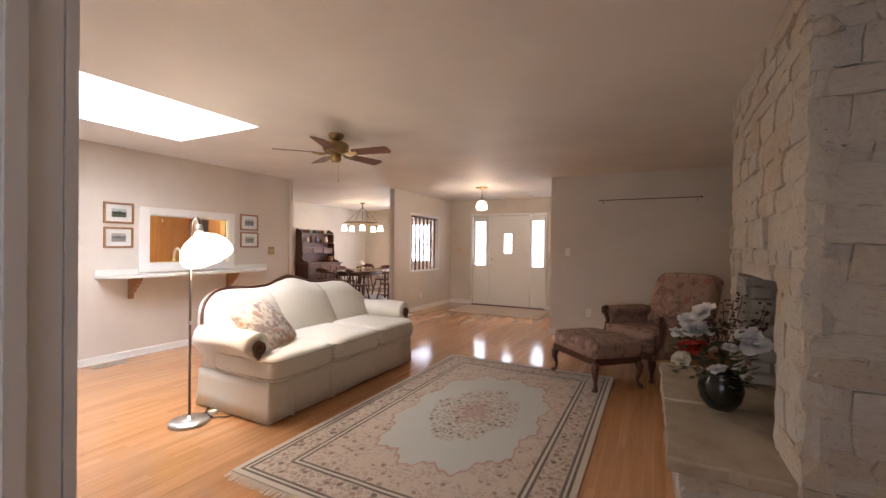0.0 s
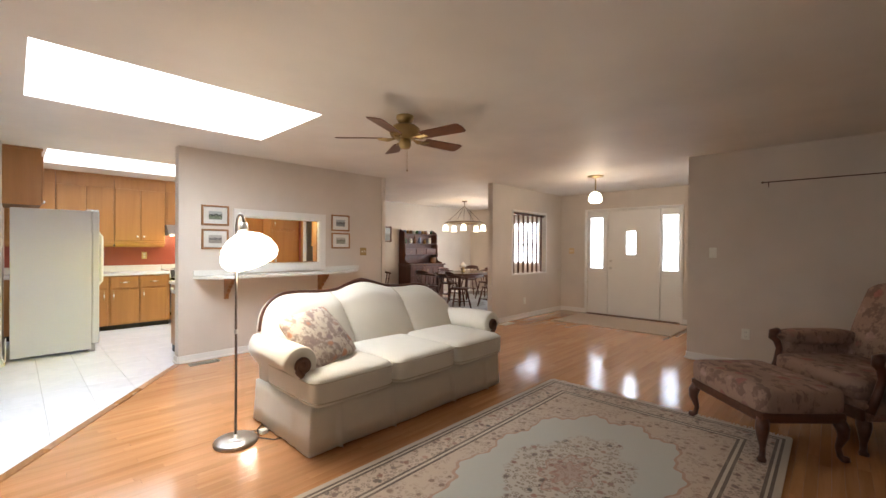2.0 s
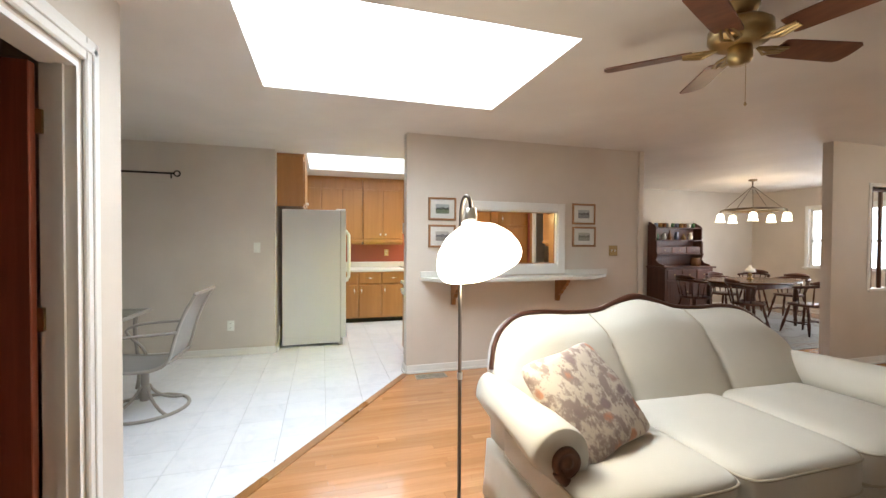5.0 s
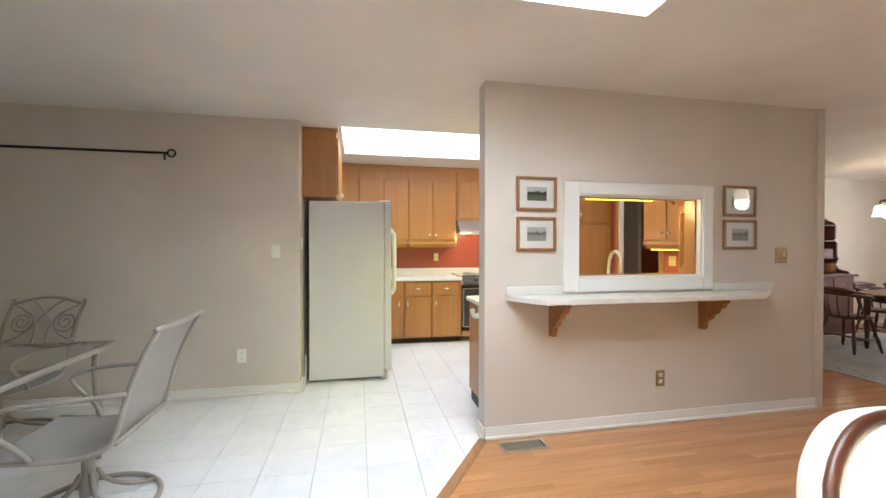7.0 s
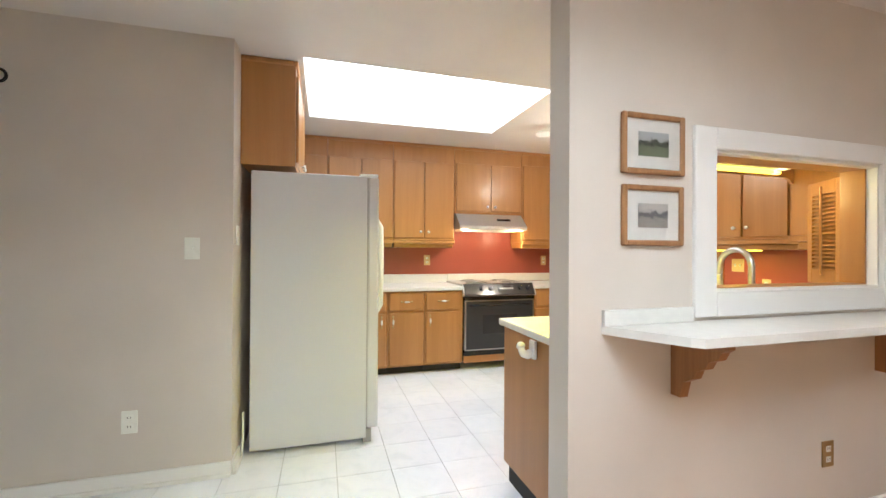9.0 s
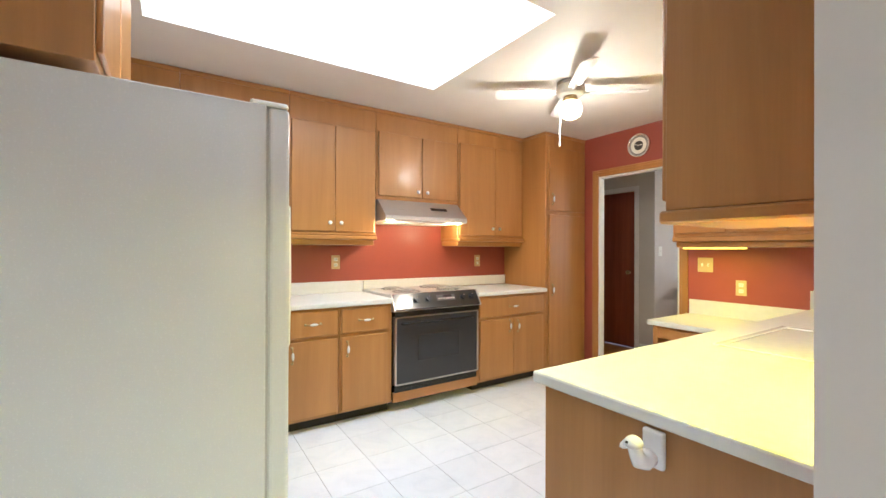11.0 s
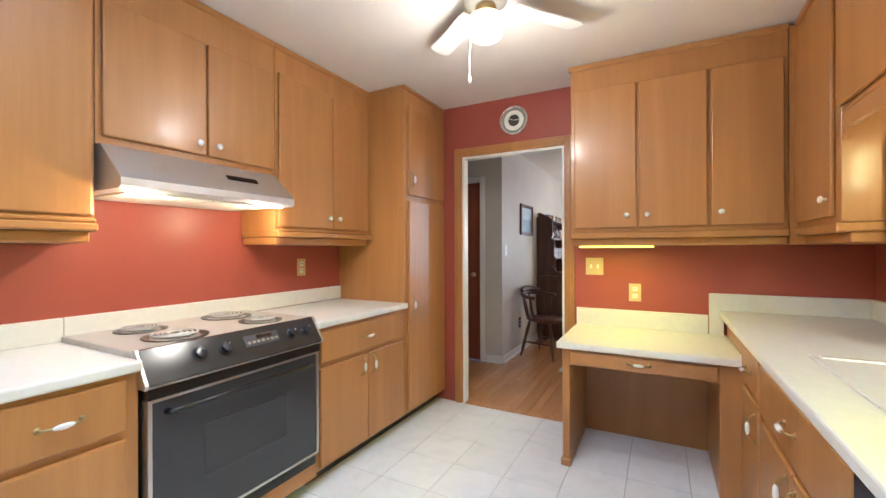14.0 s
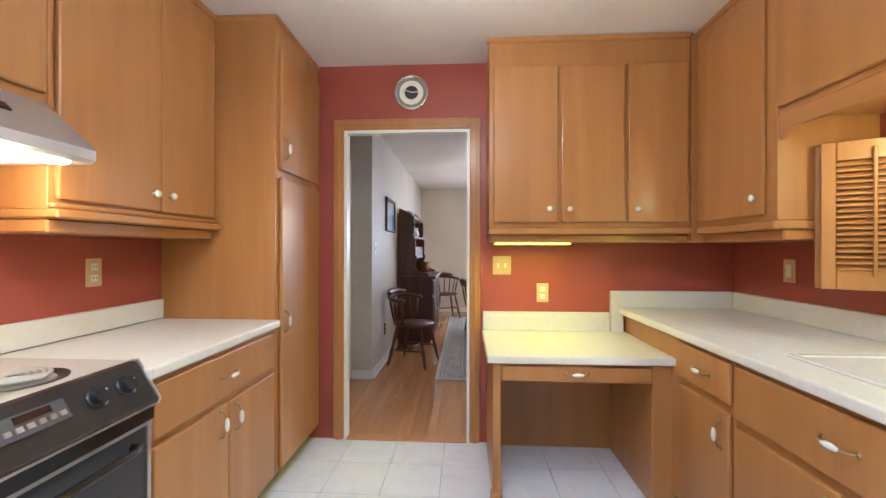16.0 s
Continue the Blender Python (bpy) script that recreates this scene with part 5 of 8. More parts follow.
for x, d in ((gap_ + 0.045, d1), (gap_ - 0.045, d2)):
    bm = bmesh.new()
    tube(bm, [(x, 2.507, 0.80), (x, 2.54, 0.812), (x, 2.570, 0.86), (x, 2.574, 1.15), (x, 2.570, 1.44), (x, 2.54, 1.488), (x, 2.507, 1.50)], 0.019, 12)
    part("handle", bm, M_WHITEPL, d, "curved white bar handle", smooth=True)
for hx in (-7.10, -7.825):
    part("hinge_cover", B((hx, hx + 0.095, 2.385, 2.508, 1.751, 1.772), bevel=0.008, seg=2), M_WHITEPL, fr)
part("power_cord", tube(bmesh.new(), bez((-6.99, 1.70, 0.28), (-6.965, 1.70, 0.22), (-6.99, 1.70, 0.12), (-6.97, 1.695, 0.02)), 0.006, 6), M_WHITEPL, fr)
c = cabinet("wall_cabinet", "honey oak cabinet above the refrigerator", "y", Y_KS, 1.985, -7.85, -7.0, 1.79, 2.43, "wall cabinets", [(-7.835, -7.44, 1.82, 2.37, ("knob", -7.48, 1.86)), (-7.41, -7.015, 1.82, 2.37, ("knob", -7.37, 1.86))])
part("top_moulding", B((-7.86, -6.988, 1.975, 2.0, 2.42, 2.453), (-7.0, -6.988, Y_KS, 1.975, 2.42, 2.453), bevel=0.005), M_OAK, c)
plate("phone_jack", "ivory wall plate on the end of the nook wall", (-6.93, Y_KS, 1.35), "y", 1, 0.072, 0.115, M_WHITEPL, "rocker", "switch")

# white goose towel holder on the end panel
gs = thing("towel_holder", "white goose-head towel holder on the cabinet end", "towel holder", at=(-6.06, 3.12, 0.78))
part("back_plate", B((-6.085, -6.015, 3.098, 3.12, 0.735, 0.855), bevel=0.008, seg=2), M_PORCELAIN, gs)
bm = bmesh.new()
tube(bm, [(-6.060, 3.10, 0.768), (-6.060, 3.075, 0.762), (-6.063, 3.055, 0.768), (-6.066, 3.046, 0.79), (-6.072, 3.044, 0.815)], 0.028, 14, taper=[1.1, 1.05, 0.9, 0.75, 0.7])
pillow_form(bm, -6.074, 3.044, 0.822, 0.056, 0.05, 0.046, 0.9)
part("goose", bm, M_PORCELAIN, gs, smooth=True)
part("beak", lathe(bmesh.new(), [(0.015, 0), (0.011, 0.018), (0.0, 0.034)], (-6.094, 3.04, 0.812), 10, Matrix.Rotation(radians(-128), 4, "Y")), M_PORCELAIN, gs)
part("eye", lathe(bmesh.new(), [(0.0045, 0), (0.003, 0.004), (0.0, 0.005)], (-6.080, 3.021, 0.828), 8, Matrix.Rotation(radians(90), 4, "X")), M_BLACK, gs)

gs.location.y += 0.027
gs.scale = (0.75, 0.85, 0.75)

# kitchen ceiling fan
def blade(bm, r0, r1, w0, w1, z, ang, tilt, t=0.006):
    pts = [(r0, -w0 / 2), (r0 + 0.03, -w0 / 2 - 0.006), (r1 - 0.03, -w1 / 2), (r1 - 0.008, -w1 / 2 + 0.014), (r1, 0), (r1 - 0.008, w1 / 2 - 0.014), (r1 - 0.03, w1 / 2), (r0 + 0.03, w0 / 2 + 0.006), (r0, w0 / 2)]
    b2 = bmesh.new()
    extrude_profile(b2, pts, "z", -t / 2, t / 2)
    b2.transform(Matrix.Rotation(radians(ang), 4, "Z") @ Matrix.Translation((0, 0, z)) @ Matrix.Rotation(radians(tilt), 4, "X"))
    me = bpy.data.meshes.new("tmp")
    b2.to_mesh(me)
    b2.free()
    bm.from_mesh(me)
    bpy.data.meshes.remove(me)
    return bm


KF = Vector((-7.45, 4.52, 0))
kf = thing("ceiling_fan", "white flush-mount ceiling fan with a lit globe", "ceiling fan", at=(KF.x, KF.y, CEIL))
part("housing", lathe(bmesh.new(), [(0.0, CEIL), (0.085, CEIL), (0.09, CEIL - 0.02), (0.10, CEIL - 0.05), (0.095, CEIL - 0.085), (0.05, CEIL - 0.10), (0.0, CEIL - 0.10)], KF, 28), M_TRIM, kf, smooth=True)
for i in range(4):
    bm = blade(bmesh.new(), 0.13, 0.53, 0.085, 0.115, CEIL - 0.075, 52 + 90 * i, 11)
    bm.transform(Matrix.Translation(KF))
    b_ = part("blade", bm, M_TRIM, kf)
    bm = bmesh.new()
    tube(bm, [KF + Vector((0.09 * math.cos(radians(52 + 90 * i)), 0.09 * math.sin(radians(52 + 90 * i)), CEIL - 0.078)), KF + Vector((0.17 * math.cos(radians(52 + 90 * i)), 0.17 * math.sin(radians(52 + 90 * i)), CEIL - 0.08))], 0.008, 6)
    part("blade_iron", bm, M_TRIM, b_)
part("canopy_rim", lathe(bmesh.new(), [(0.092, CEIL - 0.001), (0.096, CEIL - 0.004), (0.094, CEIL - 0.024), (0.088, CEIL - 0.03), (0.0, CEIL - 0.03)], KF, 28), M_STEEL, kf, "ribbed metal canopy rim", smooth=True)
part("light_fitter", lathe(bmesh.new(), [(0.045, CEIL - 0.10), (0.05, CEIL - 0.12), (0.045, CEIL - 0.135), (0.0, CEIL - 0.135)], KF, 20), M_BRASS, kf, smooth=True)
part("globe", lathe(bmesh.new(), [(0.04, CEIL - 0.132), (0.07, CEIL - 0.15), (0.083, CEIL - 0.19), (0.07, CEIL - 0.235), (0.035, CEIL - 0.255), (0.0, CEIL - 0.26)], KF, 24), M_SHADE, kf, "lit white glass globe", smooth=True)
bm = tube(bmesh.new(), [KF + Vector((-0.05, -0.03, CEIL - 0.12)), KF + Vector((-0.062, -0.04, CEIL - 0.33)), KF + Vector((-0.062, -0.04, CEIL - 0.43))], 0.002, 5)
lathe(bm, [(0.003, 0.03), (0.008, 0.005), (0.006, -0.005), (0.0, -0.008)], KF + Vector((-0.062, -0.04, CEIL - 0.44)), 8)
part("pull_chain", bm, M_WHITEPL, kf)
lamp("kitchen_fan_light", "POINT", (KF.x, KF.y, CEIL - 0.30), 31, (1.0, 0.86, 0.66), 0.08)


# ---- living room: bar wall ----
sh = thing("bar_shelf", "off-white laminate bar shelf under the pass-through", "shelf", at=(-5.45, 4.3, 0.88))
part("slab", extrude_profile(bmesh.new(), [(X_BAR, 3.18), (-5.34, 3.33), (-5.31, 3.36), (-5.31, 5.02), (-5.34, 5.08), (X_BAR, 5.44)], "z", 0.952, 0.984), M_COUNTER, sh)
for _y0, _y1 in ((3.18, 3.612), (4.867, 5.44)):
    part("backsplash", B((X_BAR, X_BAR + 0.018, _y0, _y1, 0.984, 1.045), bevel=0.003), M_COUNTER, sh)
for y in (3.53, 4.77):
    pr = [(X_BAR, 0.951), (-5.36, 0.951), (-5.36, 0.925), (-5.38, 0.91), (-5.395, 0.88), (-5.43, 0.865), (-5.445, 0.835), (-5.48, 0.82), (-5.495, 0.785), (-5.54, 0.76), (-5.55, 0.72), (-5.555, 0.695), (X_BAR, 0.695)]
    part("bracket", extrude_profile(bmesh.new(), pr, "y", y - 0.02, y + 0.02), wooden("oak_bracket", (0.26, 0.11, 0.04), (0.40, 0.19, 0.07), 0.35), sh, "scalloped oak bracket")


def picture(y0, y1, z0, z1, k):
    p = thing("framed_picture", "small landscape print in an oak frame", "picture", "pictures by the pass-through", (X_BAR, (y0 + y1) / 2, (z0 + z1) / 2))
    w = 0.022
    part("frame", B((X_BAR, X_BAR + 0.022, y0, y0 + w, z0, z1), (X_BAR, X_BAR + 0.022, y1 - w, y1, z0, z1), (X_BAR, X_BAR + 0.022, y0 + w, y1 - w, z0, z0 + w), (X_BAR, X_BAR + 0.022, y0 + w, y1 - w, z1 - w, z1), bevel=0.005), M_FRAME, p)
    part("mat_board", B((X_BAR + 0.002, X_BAR + 0.010, y0 + w, y1 - w, z0 + w, z1 - w)), M_PAPER, p)
    cy, cz, hy, hz = (y0 + y1) / 2, (z0 + z1) / 2, (y1 - y0) * 0.24, (z1 - z0) * 0.20
    part("print", B((X_BAR + 0.0105, X_BAR + 0.0125, cy - hy, cy + hy, cz - hz, cz + hz)), M_PICS[k], p)
    g = part("glazing", B((X_BAR + 0.0145, X_BAR + 0.016, y0 + w, y1 - w, z0 + w, z1 - w)), M_GLASS, p)
    g.visible_shadow = False


picture(3.26, 3.562, 1.573, 1.812, 0)
picture(3.262, 3.557, 1.292, 1.53, 1)
picture(4.96, 5.268, 1.56, 1.80, 2)
picture(4.963, 5.276, 1.303, 1.535, 3)
plate("light_switch", "brass double switch plate beside the pictures", (X_BAR, 5.528, 1.258), "x", 1, 0.118, 0.12, M_BRASS, "switch", "switch")
plate("outlet", "brass wall outlet below the bar shelf", (X_BAR, 4.417, 0.334), "x", 1, 0.075, 0.12, M_BRASS)
plate("light_switch", "ivory light switch on the nook wall", (X_NOOK, 1.468, 1.272), "x", 1, 0.075, 0.12, M_WHITEPL, "switch", "switch")
plate("outlet", "ivory outlet on the nook wall", (X_NOOK, 1.182, 0.353), "x", 1, 0.075, 0.12, M_WHITEPL)
plate("light_switch", "white light switch on the rod wall", (-1.309, Y_ROD, 1.293), "y", -1, 0.075, 0.12, M_WHITEPL, "switch", "switch")
plate("outlet", "ivory outlet on the rod wall", (-0.99, Y_ROD, 0.38), "y", -1, 0.075, 0.12, M_WHITEPL)
plate("light_switch", "brass switch plate beside the front door", (-4.31, Y_FRONT, 1.27), "y", -1, 0.118, 0.12, M_IVORY, "switch", "switch")
plate("outlet", "white outlet on the divider wall", (X_DIV, 8.50, 0.32), "x", 1, 0.075, 0.12, M_WHITEPL)

vn = thing("floor_vent", "metal floor register beside the bar wall", "vent", "floor vents", (-5.46, 3.26, 0))
part("frame", B((-5.53, -5.395, 3.105, 3.12, 0.0, 0.007), (-5.53, -5.395, 3.405, 3.42, 0.0, 0.007), (-5.53, -5.515, 3.12, 3.405, 0.0, 0.007), (-5.41, -5.395, 3.12, 3.405, 0.0, 0.007), bevel=0.002), plain("tan_register", (0.36, 0.30, 0.22), 0.4), vn)
part("pan", B((-5.515, -5.41, 3.12, 3.405, 0.0005, 0.002)), M_DARK, vn)
part("slats", B(*[(-5.513, -5.412, 3.128 + i * 0.018, 3.136 + i * 0.018, 0.002, 0.006) for i in range(15)]), plain("tan_register_slat", (0.36, 0.30, 0.22), 0.4), vn)


def hanging_rod(p0, p1, out, label, material, r=0.008, rings=True):
    rd = thing("hanging_rod", label, "rod", "hanging rods", p0)
    a, b, o = Vector(p0), Vector(p1), Vector(out)
    d = (b - a).normalized()
    part("rod", tube(bmesh.new(), [a + o * 0.06, b + o * 0.06], r, 8), material, rd)
    for e, s in ((a, -1), (b, 1)):
        c = e + o * 0.06 + d * s * 0.035
        ring = [c + (d * math.cos(t) + Vector((0, 0, 1)) * math.sin(t)) * 0.03 for t in [2 * math.pi * i / 16 for i in range(16)]]
        if rings:
            part("finial", tube(bmesh.new(), ring, r * 0.7, 6, True), material, rd)
        else:
            part("finial", pillow_form(bmesh.new(), *(c - d * s * 0.028), 0.026, 0.026, 0.026, 1.0, 10, 8), material, rd, smooth=True)
        q = e - d * s * 0.04
        bm = tube(bmesh.new(), [q, q + o * 0.06], r * 0.8, 6)
        tube(bm, [q + o * 0.003, q + o * 0.003 - Vector((0, 0, 0.05))], r * 0.7, 6)
        part("bracket", bm, material, rd)


hanging_rod((X_NOOK, 0.62, 2.10), (X_NOOK, -0.95, 2.10), (1, 0, 0), "black iron hanging rod on the nook wall", M_BLACK, 0.011)
hanging_rod((-0.84, Y_ROD, 2.062), (0.43, Y_ROD, 2.062), (0, -1, 0), "thin dark metal hanging rod on the plain wall", M_DARKWOOD, 0.006, False)

# ---- sofa ----
SY0, SY1 = 3.06, 5.09
sofa = thing("sofa", "cream upholstered camel-back sofa with carved wood trim", "sofa", at=(-3.15, 4.1, 0))
def skirt():
    bm = bmesh.new()
    n = 96
    x0, x1 = -3.50, -2.66
    out = []
    per = [(x1, SY0 - 0.01), (x1, SY1 - 0.05), (x0, SY1 - 0.05), (x0, SY0 - 0.01)]
    for (ax, ay), (bx, by) in zip(per, per[1:] + per[:1]):
        for i in range(n):
            t = i / n
            out.append((ax + (bx - ax) * t, ay + (by - ay) * t))
    cx, cy = (x0 + x1) / 2, (SY0 + SY1 - 0.06) / 2
    rings = []
    for z, f, wob in ((0.31, 0.0, 0.0), (0.24, 0.003, 0.001), (0.12, 0.009, 0.002), (0.012, 0.016, 0.004)):
        ring = []
        for k, (x, y) in enumerate(out):
            w = wob * math.sin(k * 0.41) * math.sin(k * 0.11)
            pleat = -0.06 * (0.31 - z) / 0.29 if k in (10, 32, 64, 86) else 0
            dx = math.copysign(f + w + pleat, x - cx) if abs(abs(x - cx) - (x1 - x0) / 2) < 1e-4 else 0
            dy = math.copysign(f + w + pleat, y - cy) if abs(abs(y - cy) - (SY1 - SY0 - 0.04) / 2) < 1e-4 else 0
            ring.append(bm.verts.new((x + dx, y + dy, z + 0.004 * math.sin(k * 0.13) * (0.31 - z) / 0.29)))
        rings.append(ring)
    for a, b in zip(rings, rings[1:]):
        for i in range(len(a)):
            j = (i + 1) % len(a)
            bm.faces.new((a[i], a[j], b[j], b[i]))
    bm.faces.new(rings[0]), bm.faces.new(rings[-1])
    return bm


part("skirt", skirt(), M_SOFA, sofa, "cream fabric skirt to the floor", smooth=True)
L3 = (SY1 - SY0 - 0.02) / 3
for i in range(3):
    y = SY0 - 0.03 + (i + 0.5) * L3
    bm = bmesh.new()
    pillow_form(bm, -2.955, y, 0.41, 0.74, L3 - 0.006, 0.215, 0.24, 48, 16)
    cu = part("seat_cushion", bm, M_SOFA, sofa, smooth=True)
    bm = bmesh.new()
    for zz in (0.475, 0.345):
        pts = []
        for k in range(48):
            u = 2 * math.pi * k / 48
            cs, sn = math.cos(u), math.sin(u)
            e = 0.22
            pts.append((-2.955 + 0.365 * math.copysign(abs(cs) ** e, cs), y + (L3 - 0.008) / 2 * math.copysign(abs(sn) ** e, sn), zz))
        tube(bm, pts, 0.0055, 6, True)
    part("piping", bm, M_PIPING, cu, smooth=True)
BACK = [(0.0, 0.66), (0.015, 0.76), (0.045, 0.85), (0.10, 0.918), (0.17, 0.932), (0.27, 0.922), (0.36, 0.928), (0.43, 0.968), (0.5, 0.992), (0.57, 0.968), (0.64, 0.928), (0.73, 0.915), (0.83, 0.918), (0.90, 0.895), (0.955, 0.83), (0.985, 0.76), (1.0, 0.66)]


def top_of(u):
    """A smooth curve through the heights of the crest."""
    n = len(BACK)
    for i in range(n - 1):
        (a, za), (b, zb) = BACK[i], BACK[i + 1]
        if u <= b:
            pa, pb = BACK[max(0, i - 1)], BACK[min(n - 1, i + 2)]
            t = (u - a) / (b - a)
            ma = (zb - pa[1]) / max(1e-6, b - pa[0]) * (b - a)
            mb = (pb[1] - za) / max(1e-6, pb[0] - a) * (b - a)
            return (2 * t ** 3 - 3 * t * t + 1) * za + (t ** 3 - 2 * t * t + t) * ma + (3 * t * t - 2 * t ** 3) * zb + (t ** 3 - t * t) * mb
    return BACK[-1][1]


def sofa_back():
    bm = bmesh.new()
    nu, nv = 150, 18
    y0, y1 = SY0 + 0.02, SY1 + 0.06
    front_, back_ = [], []
    for j in range(nv + 1):
        v = j / nv
        rf, rb = [], []
        for i in range(nu + 1):
            u = i / nu
            zt = top_of(u)
            z = 0.36 + (zt - 0.36) * v
            y = y0 + (y1 - y0) * u
            # three channels, their seams fanning outwards
            e0, e1 = 0.37 - 0.045 * v * v, 0.70 - 0.03 * v * v
            s = u / e0 if u < e0 else (u - e0) / (e1 - e0) if u < e1 else (u - e1) / (1 - e1)
            bulge = 0.088 * math.sqrt(max(0.0, 1 - (2 * s - 1) ** 2)) ** 0.75 * (0.4 + 0.6 * math.sin(math.pi * min(1, 0.12 + v * 0.95)))
            lean = -3.28 - 0.27 * (z - 0.36) / 0.6
            fall = -0.09 * max(0, v - 0.86) / 0.14
            rf.append(bm.verts.new((lean + bulge + fall, y, z)))
            rb.append(bm.verts.new((lean - 0.16, y, z)))
        front_.append(rf)
        back_.append(rb)
    for g in (front_, back_):
        for a, b in zip(g, g[1:]):
            for i in range(nu):
                bm.faces.new((a[i], a[i + 1], b[i + 1], b[i]))
    for i in range(nu):
        bm.faces.new((front_[-1][i], front_[-1][i + 1], back_[-1][i + 1], back_[-1][i]))
        bm.faces.new((front_[0][i], front_[0][i + 1], back_[0][i + 1], back_[0][i]))
    for j in range(nv):
        for k in (0, nu):
            bm.faces.new((front_[j][k], front_[j + 1][k], back_[j + 1][k], back_[j][k]))
    return bm


part("backrest", sofa_back(), M_SOFA, sofa, "three-channel cream backrest", smooth=True)
for k, (e_, d_) in enumerate(((0.37, 0.045), (0.70, 0.03))):
    pts = []
    for j in range(19):
        v = 0.1 + 0.9 * j / 18
        u = e_ - d_ * v * v
        z = 0.36 + (top_of(u) - 0.36) * v
        pts.append((-3.28 - 0.27 * (z - 0.36) / 0.6 - 0.09 * max(0, v - 0.86) / 0.14 + 0.012, SY0 + 0.02 + (SY1 - SY0 + 0.04) * u, z))
    part("seam", tube(bmesh.new(), pts, 0.0045, 6), M_PIPING, sofa, smooth=True)
rail = []
for i in range(61):
    u = i / 60
    zt = top_of(u) + 0.012
    rail.append((-3.28 - 0.27 * (zt - 0.36) / 0.6 - 0.085, SY0 + 0.015 + (SY1 - SY0 + 0.05) * u, zt))
bm = bmesh.new()
tube(bm, rail, 0.017, 10, taper=[0.8 + 0.75 * max(0, 1 - abs(i / 60 - 0.5) / 0.09) for i in range(61)])
part("crest_rail", bm, M_MAHOG, sofa, "carved mahogany crest rail", smooth=True)
for s, y in ((-1, SY0), (1, SY1)):
    # rolled arm: a scroll section swept from back to front
    bm = bmesh.new()
    sec = []
    for k in range(22):
        a = radians(-35 + 300 * k / 21)
        sec.append((s * (0.015 + 0.115 * math.cos(a)), 0.575 + 0.112 * math.sin(a)))
    sec = [(s * -0.09, 0.26), (s * -0.035, 0.26), (s * -0.02, 0.44)] + sec[2:-1]
    rings = []
    for x, gx, dz in ((-3.50, 0.55, -0.025), (-3.2, 0.70, -0.005), (-2.95, 0.90, 0.004), (-2.815, 1.03, -0.003), (-2.79, 1.0, -0.008), (-2.778, 0.93, -0.01)):
        rings.append([bm.verts.new((x, y + p[0] * gx, p[1] + dz)) for p in sec])
    for a, b in zip(rings, rings[1:]):
        for i in range(len(sec)):
            j = (i + 1) % len(sec)
            bm.faces.new((a[i], a[j], b[j], b[i]))
    bm.faces.new(rings[0]), bm.faces.new(rings[-1])
    ar = part("arm", bm, M_SOFA, sofa, "rolled cream arm", smooth=True)
    bm = bmesh.new()
    mm = Matrix.Rotation(radians(90), 4, "Y")
    lathe(bm, [(0.0, 0.026), (0.013, 0.028), (0.018, 0.018), (0.034, 0.016), (0.04, 0.024), (0.052, 0.02), (0.056, 0.0), (0.0, -0.004)], (-2.775, y + s * 0.008, 0.562), 24, mm)
    tube(bm, bez((-2.768, y + s * 0.045, 0.535), (-2.765, y + s * 0.02, 0.49), (-2.765, y - s * 0.02, 0.49), (-2.765, y - s * 0.03, 0.42)), 0.02, 8)
    part("arm_scroll", bm, M_BALUSTER, ar, "carved brown wooden scroll", smooth=True)

pl = bmesh.new()
pillow_form(pl, 0, 0, 0, 0.43, 0.43, 0.15, 0.32, 36, 14)
for v in pl.verts:
    r = max(abs(v.co.x), abs(v.co.y)) / 0.23
    c = min(abs(v.co.x), abs(v.co.y)) / 0.23
    v.co.z *= max(0.12, 1 - 0.75 * r * c)
    v.co.x *= 1 + 0.20 * c * c * r
    v.co.y *= 1 + 0.20 * c * c * r
pil = solid("throw_pillow", pl, M_PILLOW, "square floral tapestry throw pillow on the sofa", "pillow", smooth=True)
_e1, _n = Vector((0.56, 0.50, -0.67)).normalized(), Vector((0.70, 0.15, 0.70)).normalized()
_e2 = _n.cross(_e1).normalized()
pil.matrix_basis = Matrix.Translation((-3.02, 3.31, 0.672)) @ Matrix((_e1, _e2, _n)).transposed().to_4x4() @ Matrix.Rotation(radians(-13), 4, "Z")

# ---- floor lamp ----
lb = Vector((-3.215, 2.80, 0))
fl = thing("floor_lamp", "brushed steel floor lamp with a lit white glass shade", "floor lamp", at=lb)
part("base", lathe(bmesh.new(), [(0.0, 0.0), (0.135, 0.0), (0.138, 0.012), (0.13, 0.026), (0.05, 0.032), (0.02, 0.036), (0.014, 0.06), (0.0, 0.06)], lb, 36), M_STEEL, fl, smooth=True)
part("pole", tube(bmesh.new(), [lb + Vector((0, 0, 0.05)), lb + Vector((0, 0, 1.40))] + [lb + Vector(p) for p in bez((0, 0, 1.44), (0.0, 0.0, 1.575), (0.068, 0.02, 1.575), (0.072, 0.022, 1.485), 10)], 0.0085, 10), metallic("dark_nickel", (0.20, 0.17, 0.15), 0.3), fl, smooth=True)
part("pole_joint", lathe(bmesh.new(), [(0.0, 0), (0.012, 0), (0.012, 0.03), (0.0, 0.03)], lb + Vector((0, 0, 0.74)), 12), M_STEEL, fl)
part("socket", lathe(bmesh.new(), [(0.0, 0.07), (0.02, 0.068), (0.026, 0.03), (0.028, 0.0), (0.0, 0.0)], lb + Vector((0.072, 0.022, 1.425)), 16), M_STEEL, fl, smooth=True)
tm = Matrix.Rotation(radians(-26), 4, "Y") @ Matrix.Rotation(radians(8), 4, "X")
